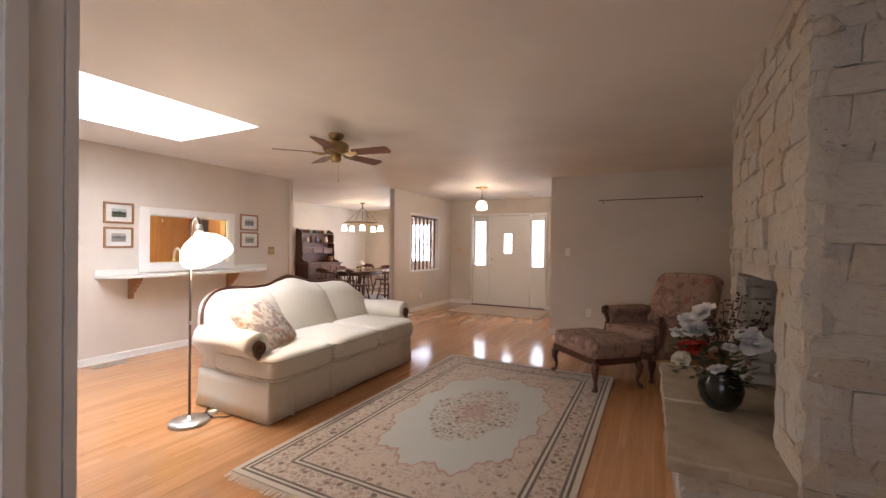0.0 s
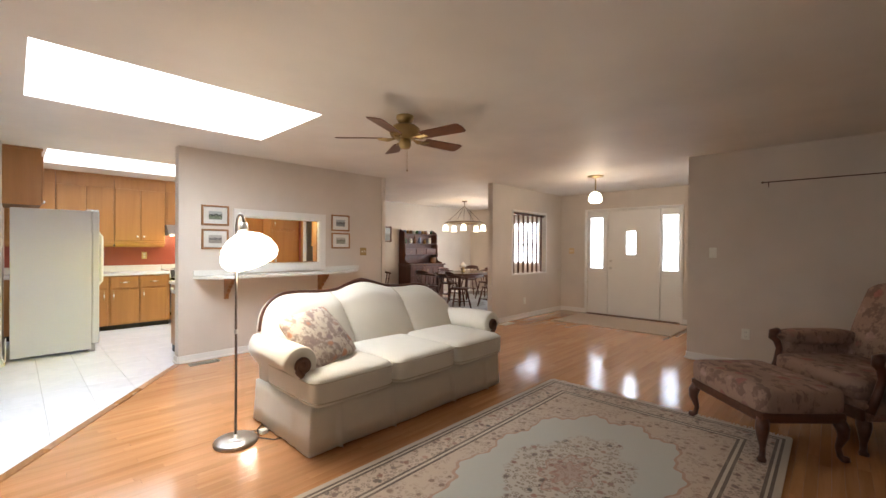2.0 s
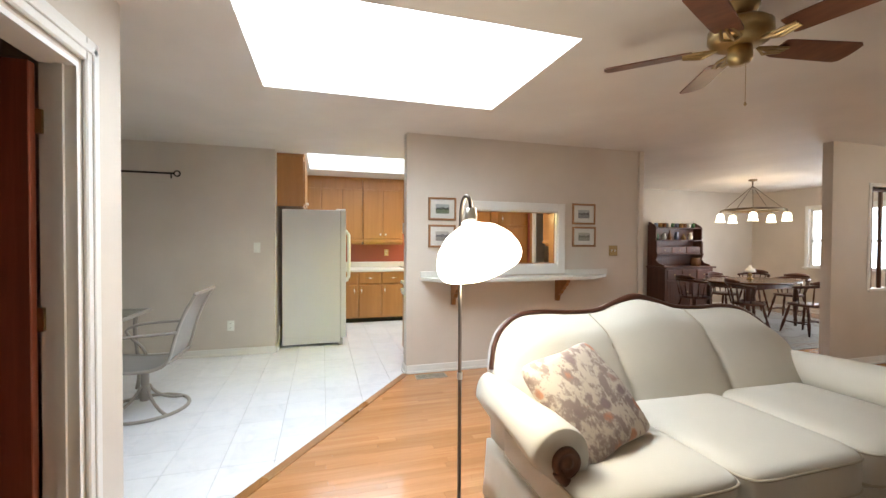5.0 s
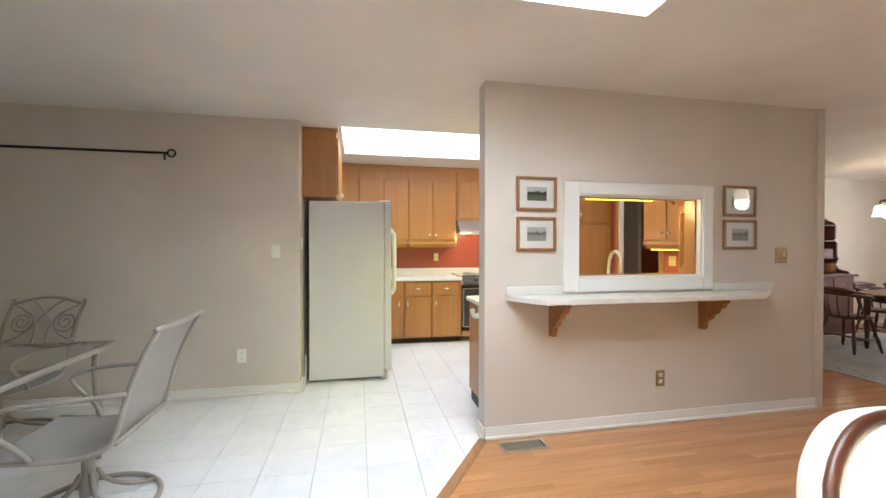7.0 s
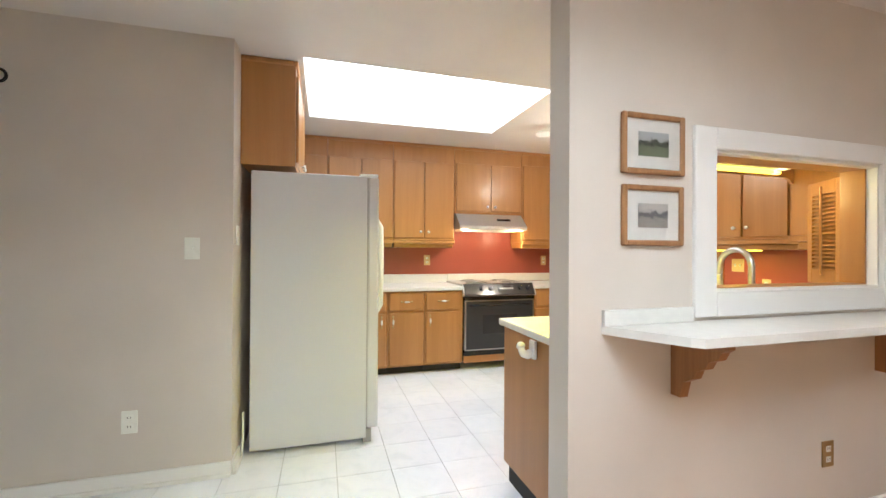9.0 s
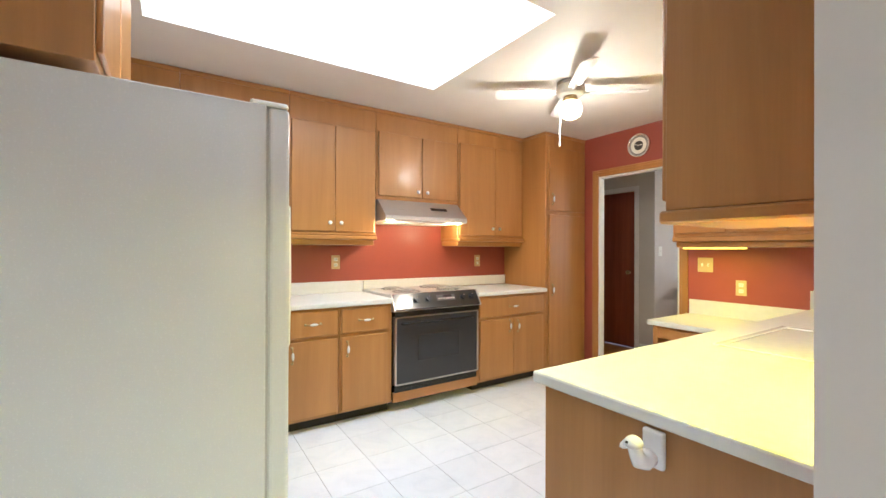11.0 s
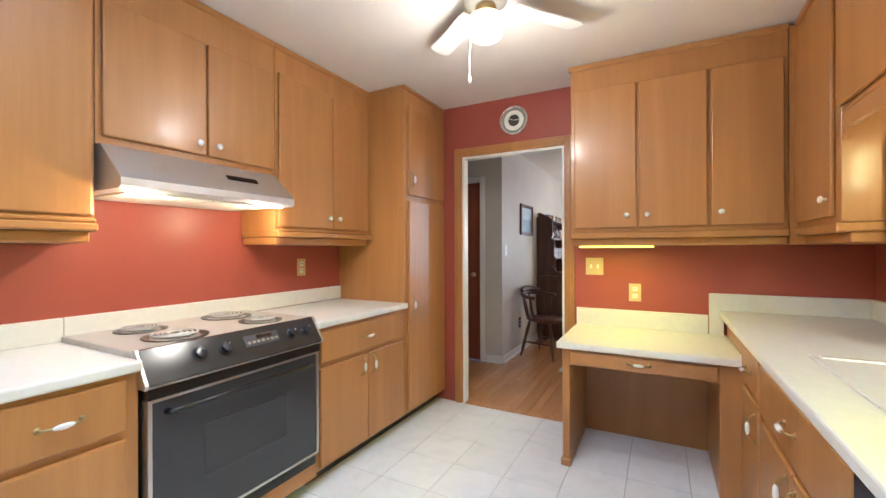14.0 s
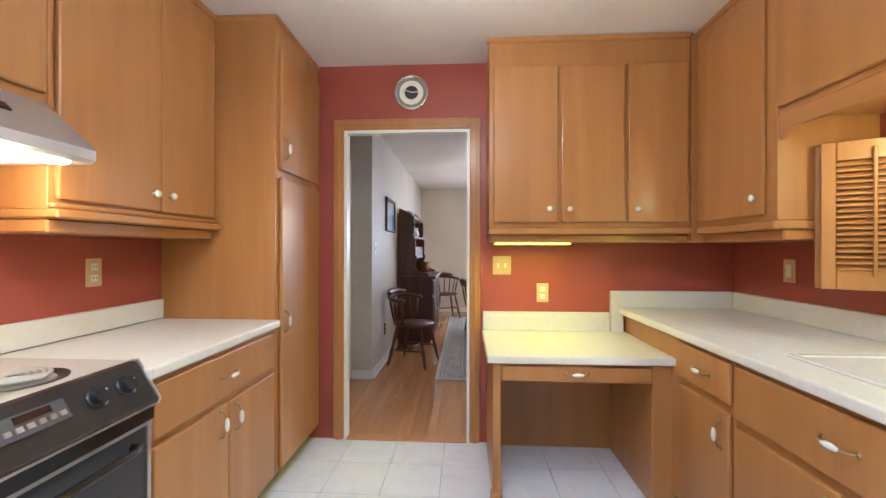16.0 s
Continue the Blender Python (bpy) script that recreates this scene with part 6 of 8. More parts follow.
sh_ = part("shade", lathe(bmesh.new(), [(0.024, 0.135), (0.03, 0.115), (0.065, 0.10), (0.12, 0.065), (0.158, 0.02), (0.176, -0.03), (0.176, -0.06), (0.165, -0.08), (0.11, -0.10), (0.0, -0.106)], lb + Vector((0.135, 0.022, 1.312)), 36, tm), M_LAMPSHADE, fl, "lit white glass bowl shade", smooth=True)
lamp("floor_lamp_light", "POINT", lb + Vector((0.17, 0.05, 1.12)), 15, (1.0, 0.84, 0.60), 0.09)
lamp("floor_lamp_up_light", "POINT", lb + Vector((-0.05, 0.12, 1.52)), 5, (1.0, 0.80, 0.52), 0.05)
cord = thing("lamp_cord", "black lamp cord with adapter on the floor", "cord", at=(-3.25, 3.05, 0))
pts = [(-3.27, 2.93, 0.008), (-3.30, 3.02, 0.008), (-3.22, 3.12, 0.008), (-3.12, 3.20, 0.008), (-3.04, 3.19, 0.008), (-3.05, 3.08, 0.01), (-3.15, 3.02, 0.012), (-3.28, 3.06, 0.012), (-3.37, 3.14, 0.01), (-3.45, 3.2, 0.008)]
part("cord", tube(bmesh.new(), pts, 0.0045, 6), M_BLACK, cord, smooth=True)
cord.location.y -= 0.09
part("adapter", B((-3.245, -3.195, 3.055, 3.105, 0.0, 0.03), bevel=0.006, seg=2), M_WHITEPL, cord, "white plastic adapter")

# ---- rug ----
rg = thing("area_rug", "cream and rose oriental area rug on the oak floor", "rug", at=(-1.408, 4.02, 0))
bm = bmesh.new()
nx_, ny_ = 24, 36
g_ = [[bm.verts.new((-1.408 - 0.93 + 1.86 * i / nx_, 4.02 - 1.5 + 3.0 * j / ny_, 0.011 + 0.0012 * math.sin(i * 1.3 + j * 0.7) * math.sin(j * 0.5))) for i in range(nx_ + 1)] for j in range(ny_ + 1)]
for a, b in zip(g_, g_[1:]):
    for i in range(nx_):
        bm.faces.new((a[i], a[i + 1], b[i + 1], b[i]))
edge = g_[0] + [r[-1] for r in g_[1:]] + g_[-1][::-1][1:] + [r[0] for r in g_[::-1][1:-1]]
low = [bm.verts.new((v.co.x, v.co.y, 0.0005)) for v in edge]
for i in range(len(edge)):
    j = (i + 1) % len(edge)
    bm.faces.new((edge[i], edge[j], low[j], low[i]))
part("woven_field", bm, M_RUG, rg)
bm = bmesh.new()
rnd = random.Random(3)
for end, s in ((2.52, -1), (5.52, 1)):
    for i in range(150):
        x = -2.338 + 1.86 * (i + 0.5) / 150
        y1_ = end + s * rnd.uniform(0.045, 0.07)
        dx = rnd.uniform(-0.012, 0.012)
        q = [bm.verts.new(p) for p in ((x - 0.004, end, 0.006), (x + 0.004, end, 0.006), (x + dx + 0.003, y1_, 0.002), (x + dx - 0.003, y1_, 0.002))]
        bm.faces.new(q)
tagged(part("fringe", bm, M_FRINGE, rg, "cream fringe"), kind="stuff")

# ---- armchair and ottoman ----
def cabriole(parent, x, y, h, sx, sy):
    bm = bmesh.new()
    tube(bm, [(x, y, h), (x + sx * 0.02, y + sy * 0.02, h * 0.78), (x + sx * 0.022, y + sy * 0.022, h * 0.6), (x + sx * 0.005, y + sy * 0.005, h * 0.3), (x + sx * 0.012, y + sy * 0.012, h * 0.1), (x + sx * 0.03, y + sy * 0.03, 0.012), (x + sx * 0.032, y + sy * 0.032, 0.0)], 0.032, 10, taper=[1.15, 1.2, 0.95, 0.55, 0.55, 0.85, 0.7])
    return part("leg", bm, M_MAHOG, parent, "carved cabriole leg", smooth=True)


def ottoman(m):
    o = thing("ottoman", "mauve floral upholstered ottoman with carved wooden legs", "ottoman")
    w, d = 0.74, 0.56
    bm = bmesh.new()
    pillow_form(bm, 0, 0, 0.37, w, d, 0.17, 0.2, 36, 12)
    part("cushion", bm, M_FLORAL, o, smooth=True)
    part("seat_frame", B((-w / 2 + 0.01, w / 2 - 0.01, -d / 2 + 0.01, d / 2 - 0.01, 0.235, 0.30), bevel=0.012, seg=2), M_MAHOG, o)
    for sx in (-1, 1):
        for sy in (-1, 1):
            cabriole(o, sx * (w / 2 - 0.045), sy * (d / 2 - 0.045), 0.26, sx, sy)
    o.matrix_basis = m
    return o


def armchair(m):
    o = thing("armchair", "mauve floral upholstered armchair with carved wooden arms", "armchair")
    bm = bmesh.new()
    pillow_form(bm, 0, -0.04, 0.41, 0.62, 0.64, 0.17, 0.22, 36, 12)
    part("seat_cushion", bm, M_FLORAL, o, smooth=True)
    part("seat_frame", B((-0.36, 0.36, -0.34, 0.36, 0.22, 0.34), bevel=0.02, seg=2), M_FLORAL, o)
    part("front_rail", B((-0.35, 0.35, -0.365, -0.335, 0.22, 0.30), bevel=0.01, seg=2), M_MAHOG, o)
    # back: tall, rounded at the top, leaning
    bm = bmesh.new()
    n = 18
    rows = []
    for j in range(13):
        v = j / 12
        row = []
        for i in range(n + 1):
            u = i / n * 2 - 1
            half = 0.335 + 0.02 * math.sin(v * math.pi)
            top = 1.0 - 0.10 * abs(u) ** 5
            z = 0.42 + (0.66 * top) * v
            y = 0.24 + 0.20 * v - 0.055 * (1 - u * u) * math.sin(math.pi * min(1, v * 0.9 + 0.1))
            row.append((u * half, y, z))
        rows.append(row)
    f = [[bm.verts.new(p) for p in r] for r in rows]
    b = [[bm.verts.new((p[0], p[1] * 0.25 + (0.24 + 0.20 * j / 12) * 0.75 + 0.13, p[2])) for p in r] for j, r in enumerate(rows)]
    for g in (f, b):
        for r, q in zip(g, g[1:]):
            for i in range(n):
                bm.faces.new((r[i], r[i + 1], q[i + 1], q[i]))
    for i in range(n):
        bm.faces.new((f[-1][i], f[-1][i + 1], b[-1][i + 1], b[-1][i]))
        bm.faces.new((f[0][i], f[0][i + 1], b[0][i + 1], b[0][i]))
    for j in range(12):
        for k in (0, n):
            bm.faces.new((f[j][k], f[j + 1][k], b[j + 1][k], b[j][k]))
    es = [e for e in bm.edges if len(e.link_faces) == 2 and e.calc_face_angle(0) > 0.9]
    bmesh.ops.bevel(bm, geom=es, offset=0.035, segments=3, affect="EDGES", profile=0.6)
    part("backrest", bm, M_FLORAL, o, smooth=True)
    for s in (-1, 1):
        bm = bmesh.new()
        add_box(bm, s * 0.315, s * 0.385, -0.22, 0.34, 0.30, 0.60, bevel=0.02, seg=2)
        pillow_form(bm, s * 0.36, 0.06, 0.61, 0.15, 0.60, 0.12, 0.4, 24, 10)
        a_ = part("arm", bm, M_FLORAL, o, smooth=True)
        bm = bmesh.new()
        tube(bm, [(s * 0.37, -0.25, 0.655), (s * 0.37, -0.29, 0.64), (s * 0.37, -0.295, 0.60), (s * 0.365, -0.265, 0.57), (s * 0.36, -0.25, 0.50), (s * 0.355, -0.275, 0.40), (s * 0.35, -0.32, 0.28)], 0.03, 10, taper=[0.9, 1.1, 1.0, 0.9, 0.75, 0.8, 0.9])
        part("arm_post", bm, M_MAHOG, a_, "carved wooden arm post", smooth=True)
        cabriole(o, s * 0.31, -0.31, 0.24, s, -1)
        cabriole(o, s * 0.30, 0.31, 0.24, s, 1)
    o.matrix_basis = m
    return o


ottoman(pose(-0.655, 5.42, 0.013, 0, 0, -46))
armchair(pose(-0.14, 6.09, 0.0, 0, 0, -46) @ Matrix.Diagonal((1.12, 1.04, 1.0, 1)))

# ---- stone chimney with hearth ----
CX, CY0, CY1 = 0.41, 3.0, 4.68
FB = (3.42, 4.42, 0.42, 1.20)
ch = thing("chimney", "pale rubble stone fireplace chimney", "fireplace", at=(0.7, 3.85, 0))
part("core", B((CX - 0.004, X_EAST, CY0 - 0.004, FB[0], 0, CEIL), (CX - 0.004, X_EAST, FB[1] + 0.03, CY1 + 0.004, 0, CEIL), (CX - 0.004, X_EAST, FB[0], FB[1] + 0.03, FB[3], CEIL), (CX + 0.008, X_EAST, FB[0], FB[1], 0, FB[2] - 0.07), (X_EAST - 0.2, X_EAST, FB[0], FB[1], FB[2] - 0.07, FB[3])), M_MORTAR, ch, "grey mortar core")
part("firebrick", B(*[(X_EAST - 0.215, X_EAST - 0.2, FB[0] + 0.01, FB[1] - 0.01, FB[2] + 0.008 + i * 0.085, FB[2] + 0.083 + i * 0.085) for i in range(9)], bevel=0.004), plain("sooty_firebrick", (0.22, 0.20, 0.18), 0.9), ch, "sooty firebrick courses")
_sr = random.Random(11)


def stone_mesh():
    bm = bmesh.new()
    bmesh.ops.create_cube(bm, size=1)
    bmesh.ops.subdivide_edges(bm, edges=bm.edges[:], cuts=1, use_grid_fill=True)
    for v in bm.verts:
        c = v.co
        k = sum(abs(a) > 0.49 for a in c)
        f = {3: 0.86, 2: 0.95, 1: 1.0, 0: 1.0}[k]
        v.co = Vector((c.x * f, c.y * f, c.z * f)) + Vector([_sr.uniform(-0.055, 0.055) for _ in range(3)])
    me = mesh_of("stone", bm, M_STONE)
    return me


_stone_meshes = [stone_mesh() for _ in range(14)]


def lay_stones(parent, axis, p, s, a0, a1, z0, z1, hole=None):
    """Rubble courses on the face p; the stones stand proud towards s."""
    z = z0
    org = ORIGIN[parent]
    while z < z1 - 0.02:
        h = min(_sr.uniform(0.07, 0.19), z1 - z)
        if z1 - z - h < 0.06:
            h = z1 - z
        a = a0
        while a < a1 - 0.01:
            w = min(_sr.uniform(0.10, 0.34), a1 - a)
            if a1 - a - w < 0.07:
                w = a1 - a
            cells = [(a, a + w, z, z + h)] if h < 0.19 or _sr.random() < 0.55 else [(a, a + w, z, z + h * 0.5), (a, a + w, z + h * 0.5, z + h)]
            for b0, b1, c0, c1 in cells:
                if hole and b1 > hole[0] + 0.02 and b0 < hole[1] - 0.02 and c1 > hole[2] + 0.02 and c0 < hole[3] - 0.02:
                    if c0 < hole[3] - 0.1 and b0 < hole[0] < b1 and hole[0] - b0 > 0.06:
                        b1 = hole[0]
                    elif c0 < hole[3] - 0.1 and b0 < hole[1] < b1 and b1 - hole[1] > 0.06:
                        b0 = hole[1]
                    elif c1 - hole[3] > 0.05:
                        c0 = hole[3]
                    else:
                        continue
                o = new("stone", _sr.choice(_stone_meshes))
                o.parent = parent
                d = _sr.uniform(0.085, 0.135)
                g = 0.004
                c = Vector(((p - s * 0.0), (b0 + b1) / 2, (c0 + c1) / 2)) if axis == "x" else Vector(((b0 + b1) / 2, p, (c0 + c1) / 2))
                sc = Vector((d, (b1 - b0 - g) * 1.10, (c1 - c0 - g) * 1.13)) if axis == "x" else Vector(((b1 - b0 - g) * 1.10, d, (c1 - c0 - g) * 1.13))
                if _sr.random() < 0.5:
                    sc.y *= -1 if axis == "x" else 1
                o.matrix_basis = Matrix.LocRotScale(c - org, Euler((_sr.uniform(-0.04, 0.04), _sr.uniform(-0.04, 0.04), _sr.uniform(-0.04, 0.04))), sc)
            a += w
        z += h


lay_stones(ch, "x", CX + 0.035, -1, CY0 - 0.02, CY1 + 0.02, 0.40, CEIL, (FB[0], FB[1], 0.3, FB[3]))
lay_stones(ch, "y", CY0 + 0.035, -1, CX - 0.01, X_EAST, 0.0, CEIL)
lay_stones(ch, "y", CY1 - 0.035, 1, CX - 0.01, X_EAST, 0.0, CEIL)
_brick_me = mesh_of("brick", B((-0.5, 0.5, -0.5, 0.5, -0.5, 0.5), bevel=0.06), plain("pale_firebrick", (0.46, 0.43, 0.39), 0.9))
for i in range(9):
    x = CX + 0.07 - (0.11 if i % 2 else 0.0)
    while x < X_EAST - 0.2:
        x0_, x1_ = max(x, CX + 0.07), min(x + 0.225, X_EAST - 0.22)
        if x1_ - x0_ > 0.04:
            o = new("brick", _brick_me)
            o.parent = ch
            zb = FB[2] + 0.045 + i * 0.085
            o.matrix_basis = Matrix.LocRotScale(Vector(((x0_ + x1_) / 2, FB[1] + 0.018 + _sr.uniform(-0.004, 0.004), zb)) - ORIGIN[ch], Euler((0, 0, 0)), Vector((x1_ - x0_ - 0.012, 0.04, 0.066)))
        x += 0.237
hr = thing("hearth", "raised stone hearth with a flagstone top", "hearth", at=(0.2, 3.9, 0))
def slab(pts, z0, z1):
    bm = bmesh.new()
    n = len(pts)
    rings = [[bm.verts.new((x, y, z)) for x, y in pts] for z in (z0, z0 + 0.012, z1 - 0.012, z1)]
    for k, sc in ((0, 0.985), (3, 0.985)):
        c = sum((v.co for v in rings[k]), Vector()) / n
        for v in rings[k]:
            v.co = Vector((c.x + (v.co.x - c.x) * sc, c.y + (v.co.y - c.y) * sc, v.co.z))
    for a, b in zip(rings, rings[1:]):
        for i in range(n):
            bm.faces.new((a[i], a[(i + 1) % n], b[(i + 1) % n], b[i]))
    bm.faces.new(rings[0]), bm.faces.new(rings[-1])
    return bm


def ragged(x0, x1, y0, y1, amp, seed):
    r = random.Random(seed)
    pts = []
    for (ax, ay), (bx, by) in (((x0, y0), (x1, y0)), ((x1, y0), (x1, y1)), ((x1, y1), (x0, y1)), ((x0, y1), (x0, y0))):
        n = max(3, int(math.hypot(bx - ax, by - ay) / 0.07))
        for i in range(n):
            pts.append((ax + (bx - ax) * i / n + r.uniform(-amp, amp), ay + (by - ay) * i / n + r.uniform(-amp, amp)))
    return pts


part("core", B((0.03, CX + 0.03, 3.08, 4.70, 0, 0.355)), M_MORTAR, hr)
part("flagstone", slab(ragged(-0.06, 0.62, 3.03, 3.84, 0.010, 1), 0.356, 0.42), M_SLAB, hr, "tan flagstone slab")
part("flagstone", slab(ragged(-0.07, 0.62, 3.85, 4.76, 0.010, 2), 0.356, 0.424), M_SLAB, hr, "tan flagstone slab")
lay_stones(hr, "x", 0.04, -1, 3.06, 4.72, 0.0, 0.352)
lay_stones(hr, "y", 3.09, -1, 0.0, CX - 0.02, 0.0, 0.352)
lay_stones(hr, "y", 4.69, 1, 0.0, CX - 0.02, 0.0, 0.352)

# vase of silk flowers on the hearth
vs = Vector((0.235, 3.83, 0.425))
va = thing("vase", "dark glazed vase with white and red silk flowers", "vase", at=vs)
part("pot", lathe(bmesh.new(), [(0.0, 0.0), (0.07, 0.0), (0.105, 0.05), (0.118, 0.11), (0.11, 0.17), (0.088, 0.205), (0.092, 0.215), (0.08, 0.215), (0.075, 0.19), (0.0, 0.18)], vs, 28), M_VASE, va, "dark glazed pot", smooth=True)


def bloom(c, r, n, seed, flat=0.5):
    """Cupped, ruffled petals round a heart, the outer ones opening wider."""
    rn = random.Random(seed)
    bm = bmesh.new()
    up = Vector((rn.uniform(-0.5, 0.2), rn.uniform(-0.7, -0.1), 0.7)).normalized()
    e1 = up.cross(Vector((0.3, 0.9, 0.1))).normalized()
    e2 = up.cross(e1)
    heart = bm.verts.new(Vector(c) - up * 0.25 * r)
    for k in range(n):
        f = (k + 0.5) / n
        a = k * 2.399 + rn.uniform(-0.3, 0.3)
        out = e1 * math.cos(a) + e2 * math.sin(a)
        side = up.cross(out)
        open_ = radians(8 + 66 * f + rn.uniform(-10, 10))
        ln, w = r * (0.55 + 0.55 * f) * rn.uniform(0.8, 1.1), r * (0.22 + 0.30 * f)
        grid = []
        for i in range(1, 5):
            u = i / 4
            bend = open_ * (0.35 + 0.65 * u)
            mid = Vector(c) + out * (ln * u * math.sin(bend) + 0.04 * r) + up * (ln * u * math.cos(bend) - 0.25 * r)
            ww = w * (0.35 + 1.0 * u - 0.55 * u ** 4)
            row = []
            for j in range(5):
                q = (j - 2) / 2
                ruff = rn.uniform(-0.09, 0.09) * r * u
                row.append(bm.verts.new(mid + side * ww * q + (up * math.sin(open_) - out * math.cos(open_)) * (0.30 * w * q * q + ruff)))
            grid.append(row)
        for j in range(4):
            bm.faces.new((heart, grid[0][j + 1], grid[0][j]))
        for g0, g1 in zip(grid, grid[1:]):
            for j in range(4):
                bm.faces.new((g0[j], g0[j + 1], g1[j + 1], g1[j]))
    return bm



for k, (dx, dy, dz, r) in enumerate(((-0.13, -0.02, 0.44, 0.095), (-0.09, 0.02, 0.54, 0.085), (0.12, -0.14, 0.42, 0.095), (-0.21, 0.04, 0.40, 0.06), (0.03, -0.10, 0.37, 0.05), (-0.03, -0.12, 0.24, 0.055), (-0.17, -0.04, 0.50, 0.06))):
    part("white_bloom", bloom(vs + Vector((dx, dy, dz)), r, 34, 20 + k), M_WHITEPETAL, va, "white silk peony", smooth=True)
part("red_bloom", bloom(vs + Vector((-0.15, -0.02, 0.33)), 0.085, 36, 40), M_REDPETAL, va, "red silk flowers", smooth=True)
part("small_bloom", bloom(vs + Vector((-0.20, 0.0, 0.25)), 0.06, 24, 41), plain("cream_silk", (0.6, 0.58, 0.45), 0.7), va, "small cream flowers", smooth=True)
bm = bmesh.new()
rn = random.Random(9)
for k in range(300):
    a, h = rn.uniform(0, 6.28), rn.uniform(0.16, 0.48)
    r = rn.uniform(0.03, 0.20)
    c = vs + Vector((r * math.cos(a) - 0.03, r * math.sin(a), h))
    d = Vector((math.cos(a), math.sin(a), rn.uniform(-0.4, 0.8))).normalized()
    t = d.cross(Vector((0, 0, 1))).normalized()
    l, w = rn.uniform(0.04, 0.08), rn.uniform(0.012, 0.022)
    q = [bm.verts.new(p) for p in (c, c + d * l * 0.5 + t * w, c + d * l, c + d * l * 0.5 - t * w)]
    bm.faces.new(q)
tagged(part("leaves", bm, M_LEAF, va, "dark green leaves"), kind="stuff")
for k in range(9):
    a = rn.uniform(0, 6.28)
    top_ = vs + Vector((0.07 + 0.14 * math.cos(a), 0.06 + 0.16 * math.sin(a), rn.uniform(0.48, 0.66)))
    base_ = vs + Vector((0, 0, 0.2))
    bm = bmesh.new()
    path_ = bez(base_, base_ + Vector((0, 0, 0.2)), top_ - Vector((0, 0, 0.15)), top_, 8)
    tube(bm, path_, 0.0025, 5)
    for q in path_[4:]:
        for e in range(3):
            d = Vector((rn.uniform(-1, 1), rn.uniform(-1, 1), rn.uniform(-0.2, 0.6))).normalized() * 0.028
            pillow_form(bm, *(q + d), 0.02, 0.02, 0.014, 1.0, 6, 4)
    part("twig", bm, M_BURGTWIG, va, "burgundy berry twig")

# ---- ceiling fan ----
FC = Vector((-2.95, 4.07, 0))
fan = thing("ceiling_fan", "polished brass ceiling fan with five wooden blades", "ceiling fan", at=(FC.x, FC.y, CEIL))
part("canopy", lathe(bmesh.new(), [(0.0, CEIL), (0.075, CEIL), (0.078, CEIL - 0.02), (0.06, CEIL - 0.05), (0.035, CEIL - 0.065), (0.0, CEIL - 0.065)], FC, 28), M_BRASS, fan, smooth=True)
part("motor", lathe(bmesh.new(), [(0.0, CEIL - 0.06), (0.035, CEIL - 0.07), (0.10, CEIL - 0.085), (0.128, CEIL - 0.11), (0.13, CEIL - 0.155), (0.115, CEIL - 0.18), (0.075, CEIL - 0.20), (0.0, CEIL - 0.20)], FC, 32), M_BRASS, fan, smooth=True)
part("switch_housing", lathe(bmesh.new(), [(0.0, CEIL - 0.195), (0.05, CEIL - 0.20), (0.052, CEIL - 0.25), (0.04, CEIL - 0.275), (0.0, CEIL - 0.28)], FC, 24), M_BRASS, fan, smooth=True)
M_BLADE = wooden("walnut_blade", (0.10, 0.035, 0.018), (0.19, 0.075, 0.04), 0.3, "x", 1.0)
for i in range(5):
    an = 8 + 72 * i
    bm = blade(bmesh.new(), 0.19, 0.59, 0.11, 0.14, CEIL - 0.19, an, -12)
    bm.transform(Matrix.Translation(FC))
    b_ = part("blade", bm, M_BLADE, fan, "reddish brown wooden blade")
    bm = bmesh.new()
    ca, sa = math.cos(radians(an)), math.sin(radians(an))
    for w in (-0.035, 0, 0.035):
        tube(bm, [FC + Vector((0.09 * ca, 0.09 * sa, CEIL - 0.195)), FC + Vector((0.15 * ca - w * sa, 0.15 * sa + w * ca, CEIL - 0.205)), FC + Vector((0.23 * ca - w * 0.6 * sa, 0.23 * sa + w * 0.6 * ca, CEIL - 0.196))], 0.007, 6)
    part("blade_iron", bm, M_BRASS, b_)
bm = tube(bmesh.new(), [FC + Vector((0.03, 0.0, CEIL - 0.275)), FC + Vector((0.03, 0, 2.0))], 0.0014, 5)
lathe(bm, [(0.003, 0.012), (0.007, 0.0), (0.0, -0.01)], FC + Vector((0.03, 0, 1.985)), 8)
part("pull_chain", bm, M_BRASS, fan)

# ---- foyer ----
pd = thing("pendant_lamp", "short brass ceiling lamp with a lit glass shade", "ceiling lamp", at=(-2.97, 8.0, CEIL))
PDV = Vector((-2.97, 8.0, 0))
part("canopy", lathe(bmesh.new(), [(0.0, CEIL), (0.12, CEIL), (0.115, CEIL - 0.015), (0.05, CEIL - 0.03), (0.0, CEIL - 0.03)], PDV, 28), M_BRASS, pd, smooth=True)
part("stem", tube(bmesh.new(), [PDV + Vector((0, 0, CEIL - 0.02)), PDV + Vector((0, 0, 2.20))], 0.009, 8), M_BRASS, pd)
part("shade", lathe(bmesh.new(), [(0.028, 2.21), (0.06, 2.195), (0.085, 2.165), (0.088, 2.14), (0.10, 2.135), (0.10, 2.07), (0.088, 2.05), (0.06, 2.04), (0.0, 2.038)], PDV, 28), M_SHADE, pd, "lit ribbed glass shade", smooth=True)
lamp("foyer_light", "POINT", (-2.97, 8.0, 1.98), 24, (1.0, 0.84, 0.64), 0.09)
lamp("foyer_up_light", "POINT", (-2.97, 8.0, 2.30), 3.0, WARM, 0.05)
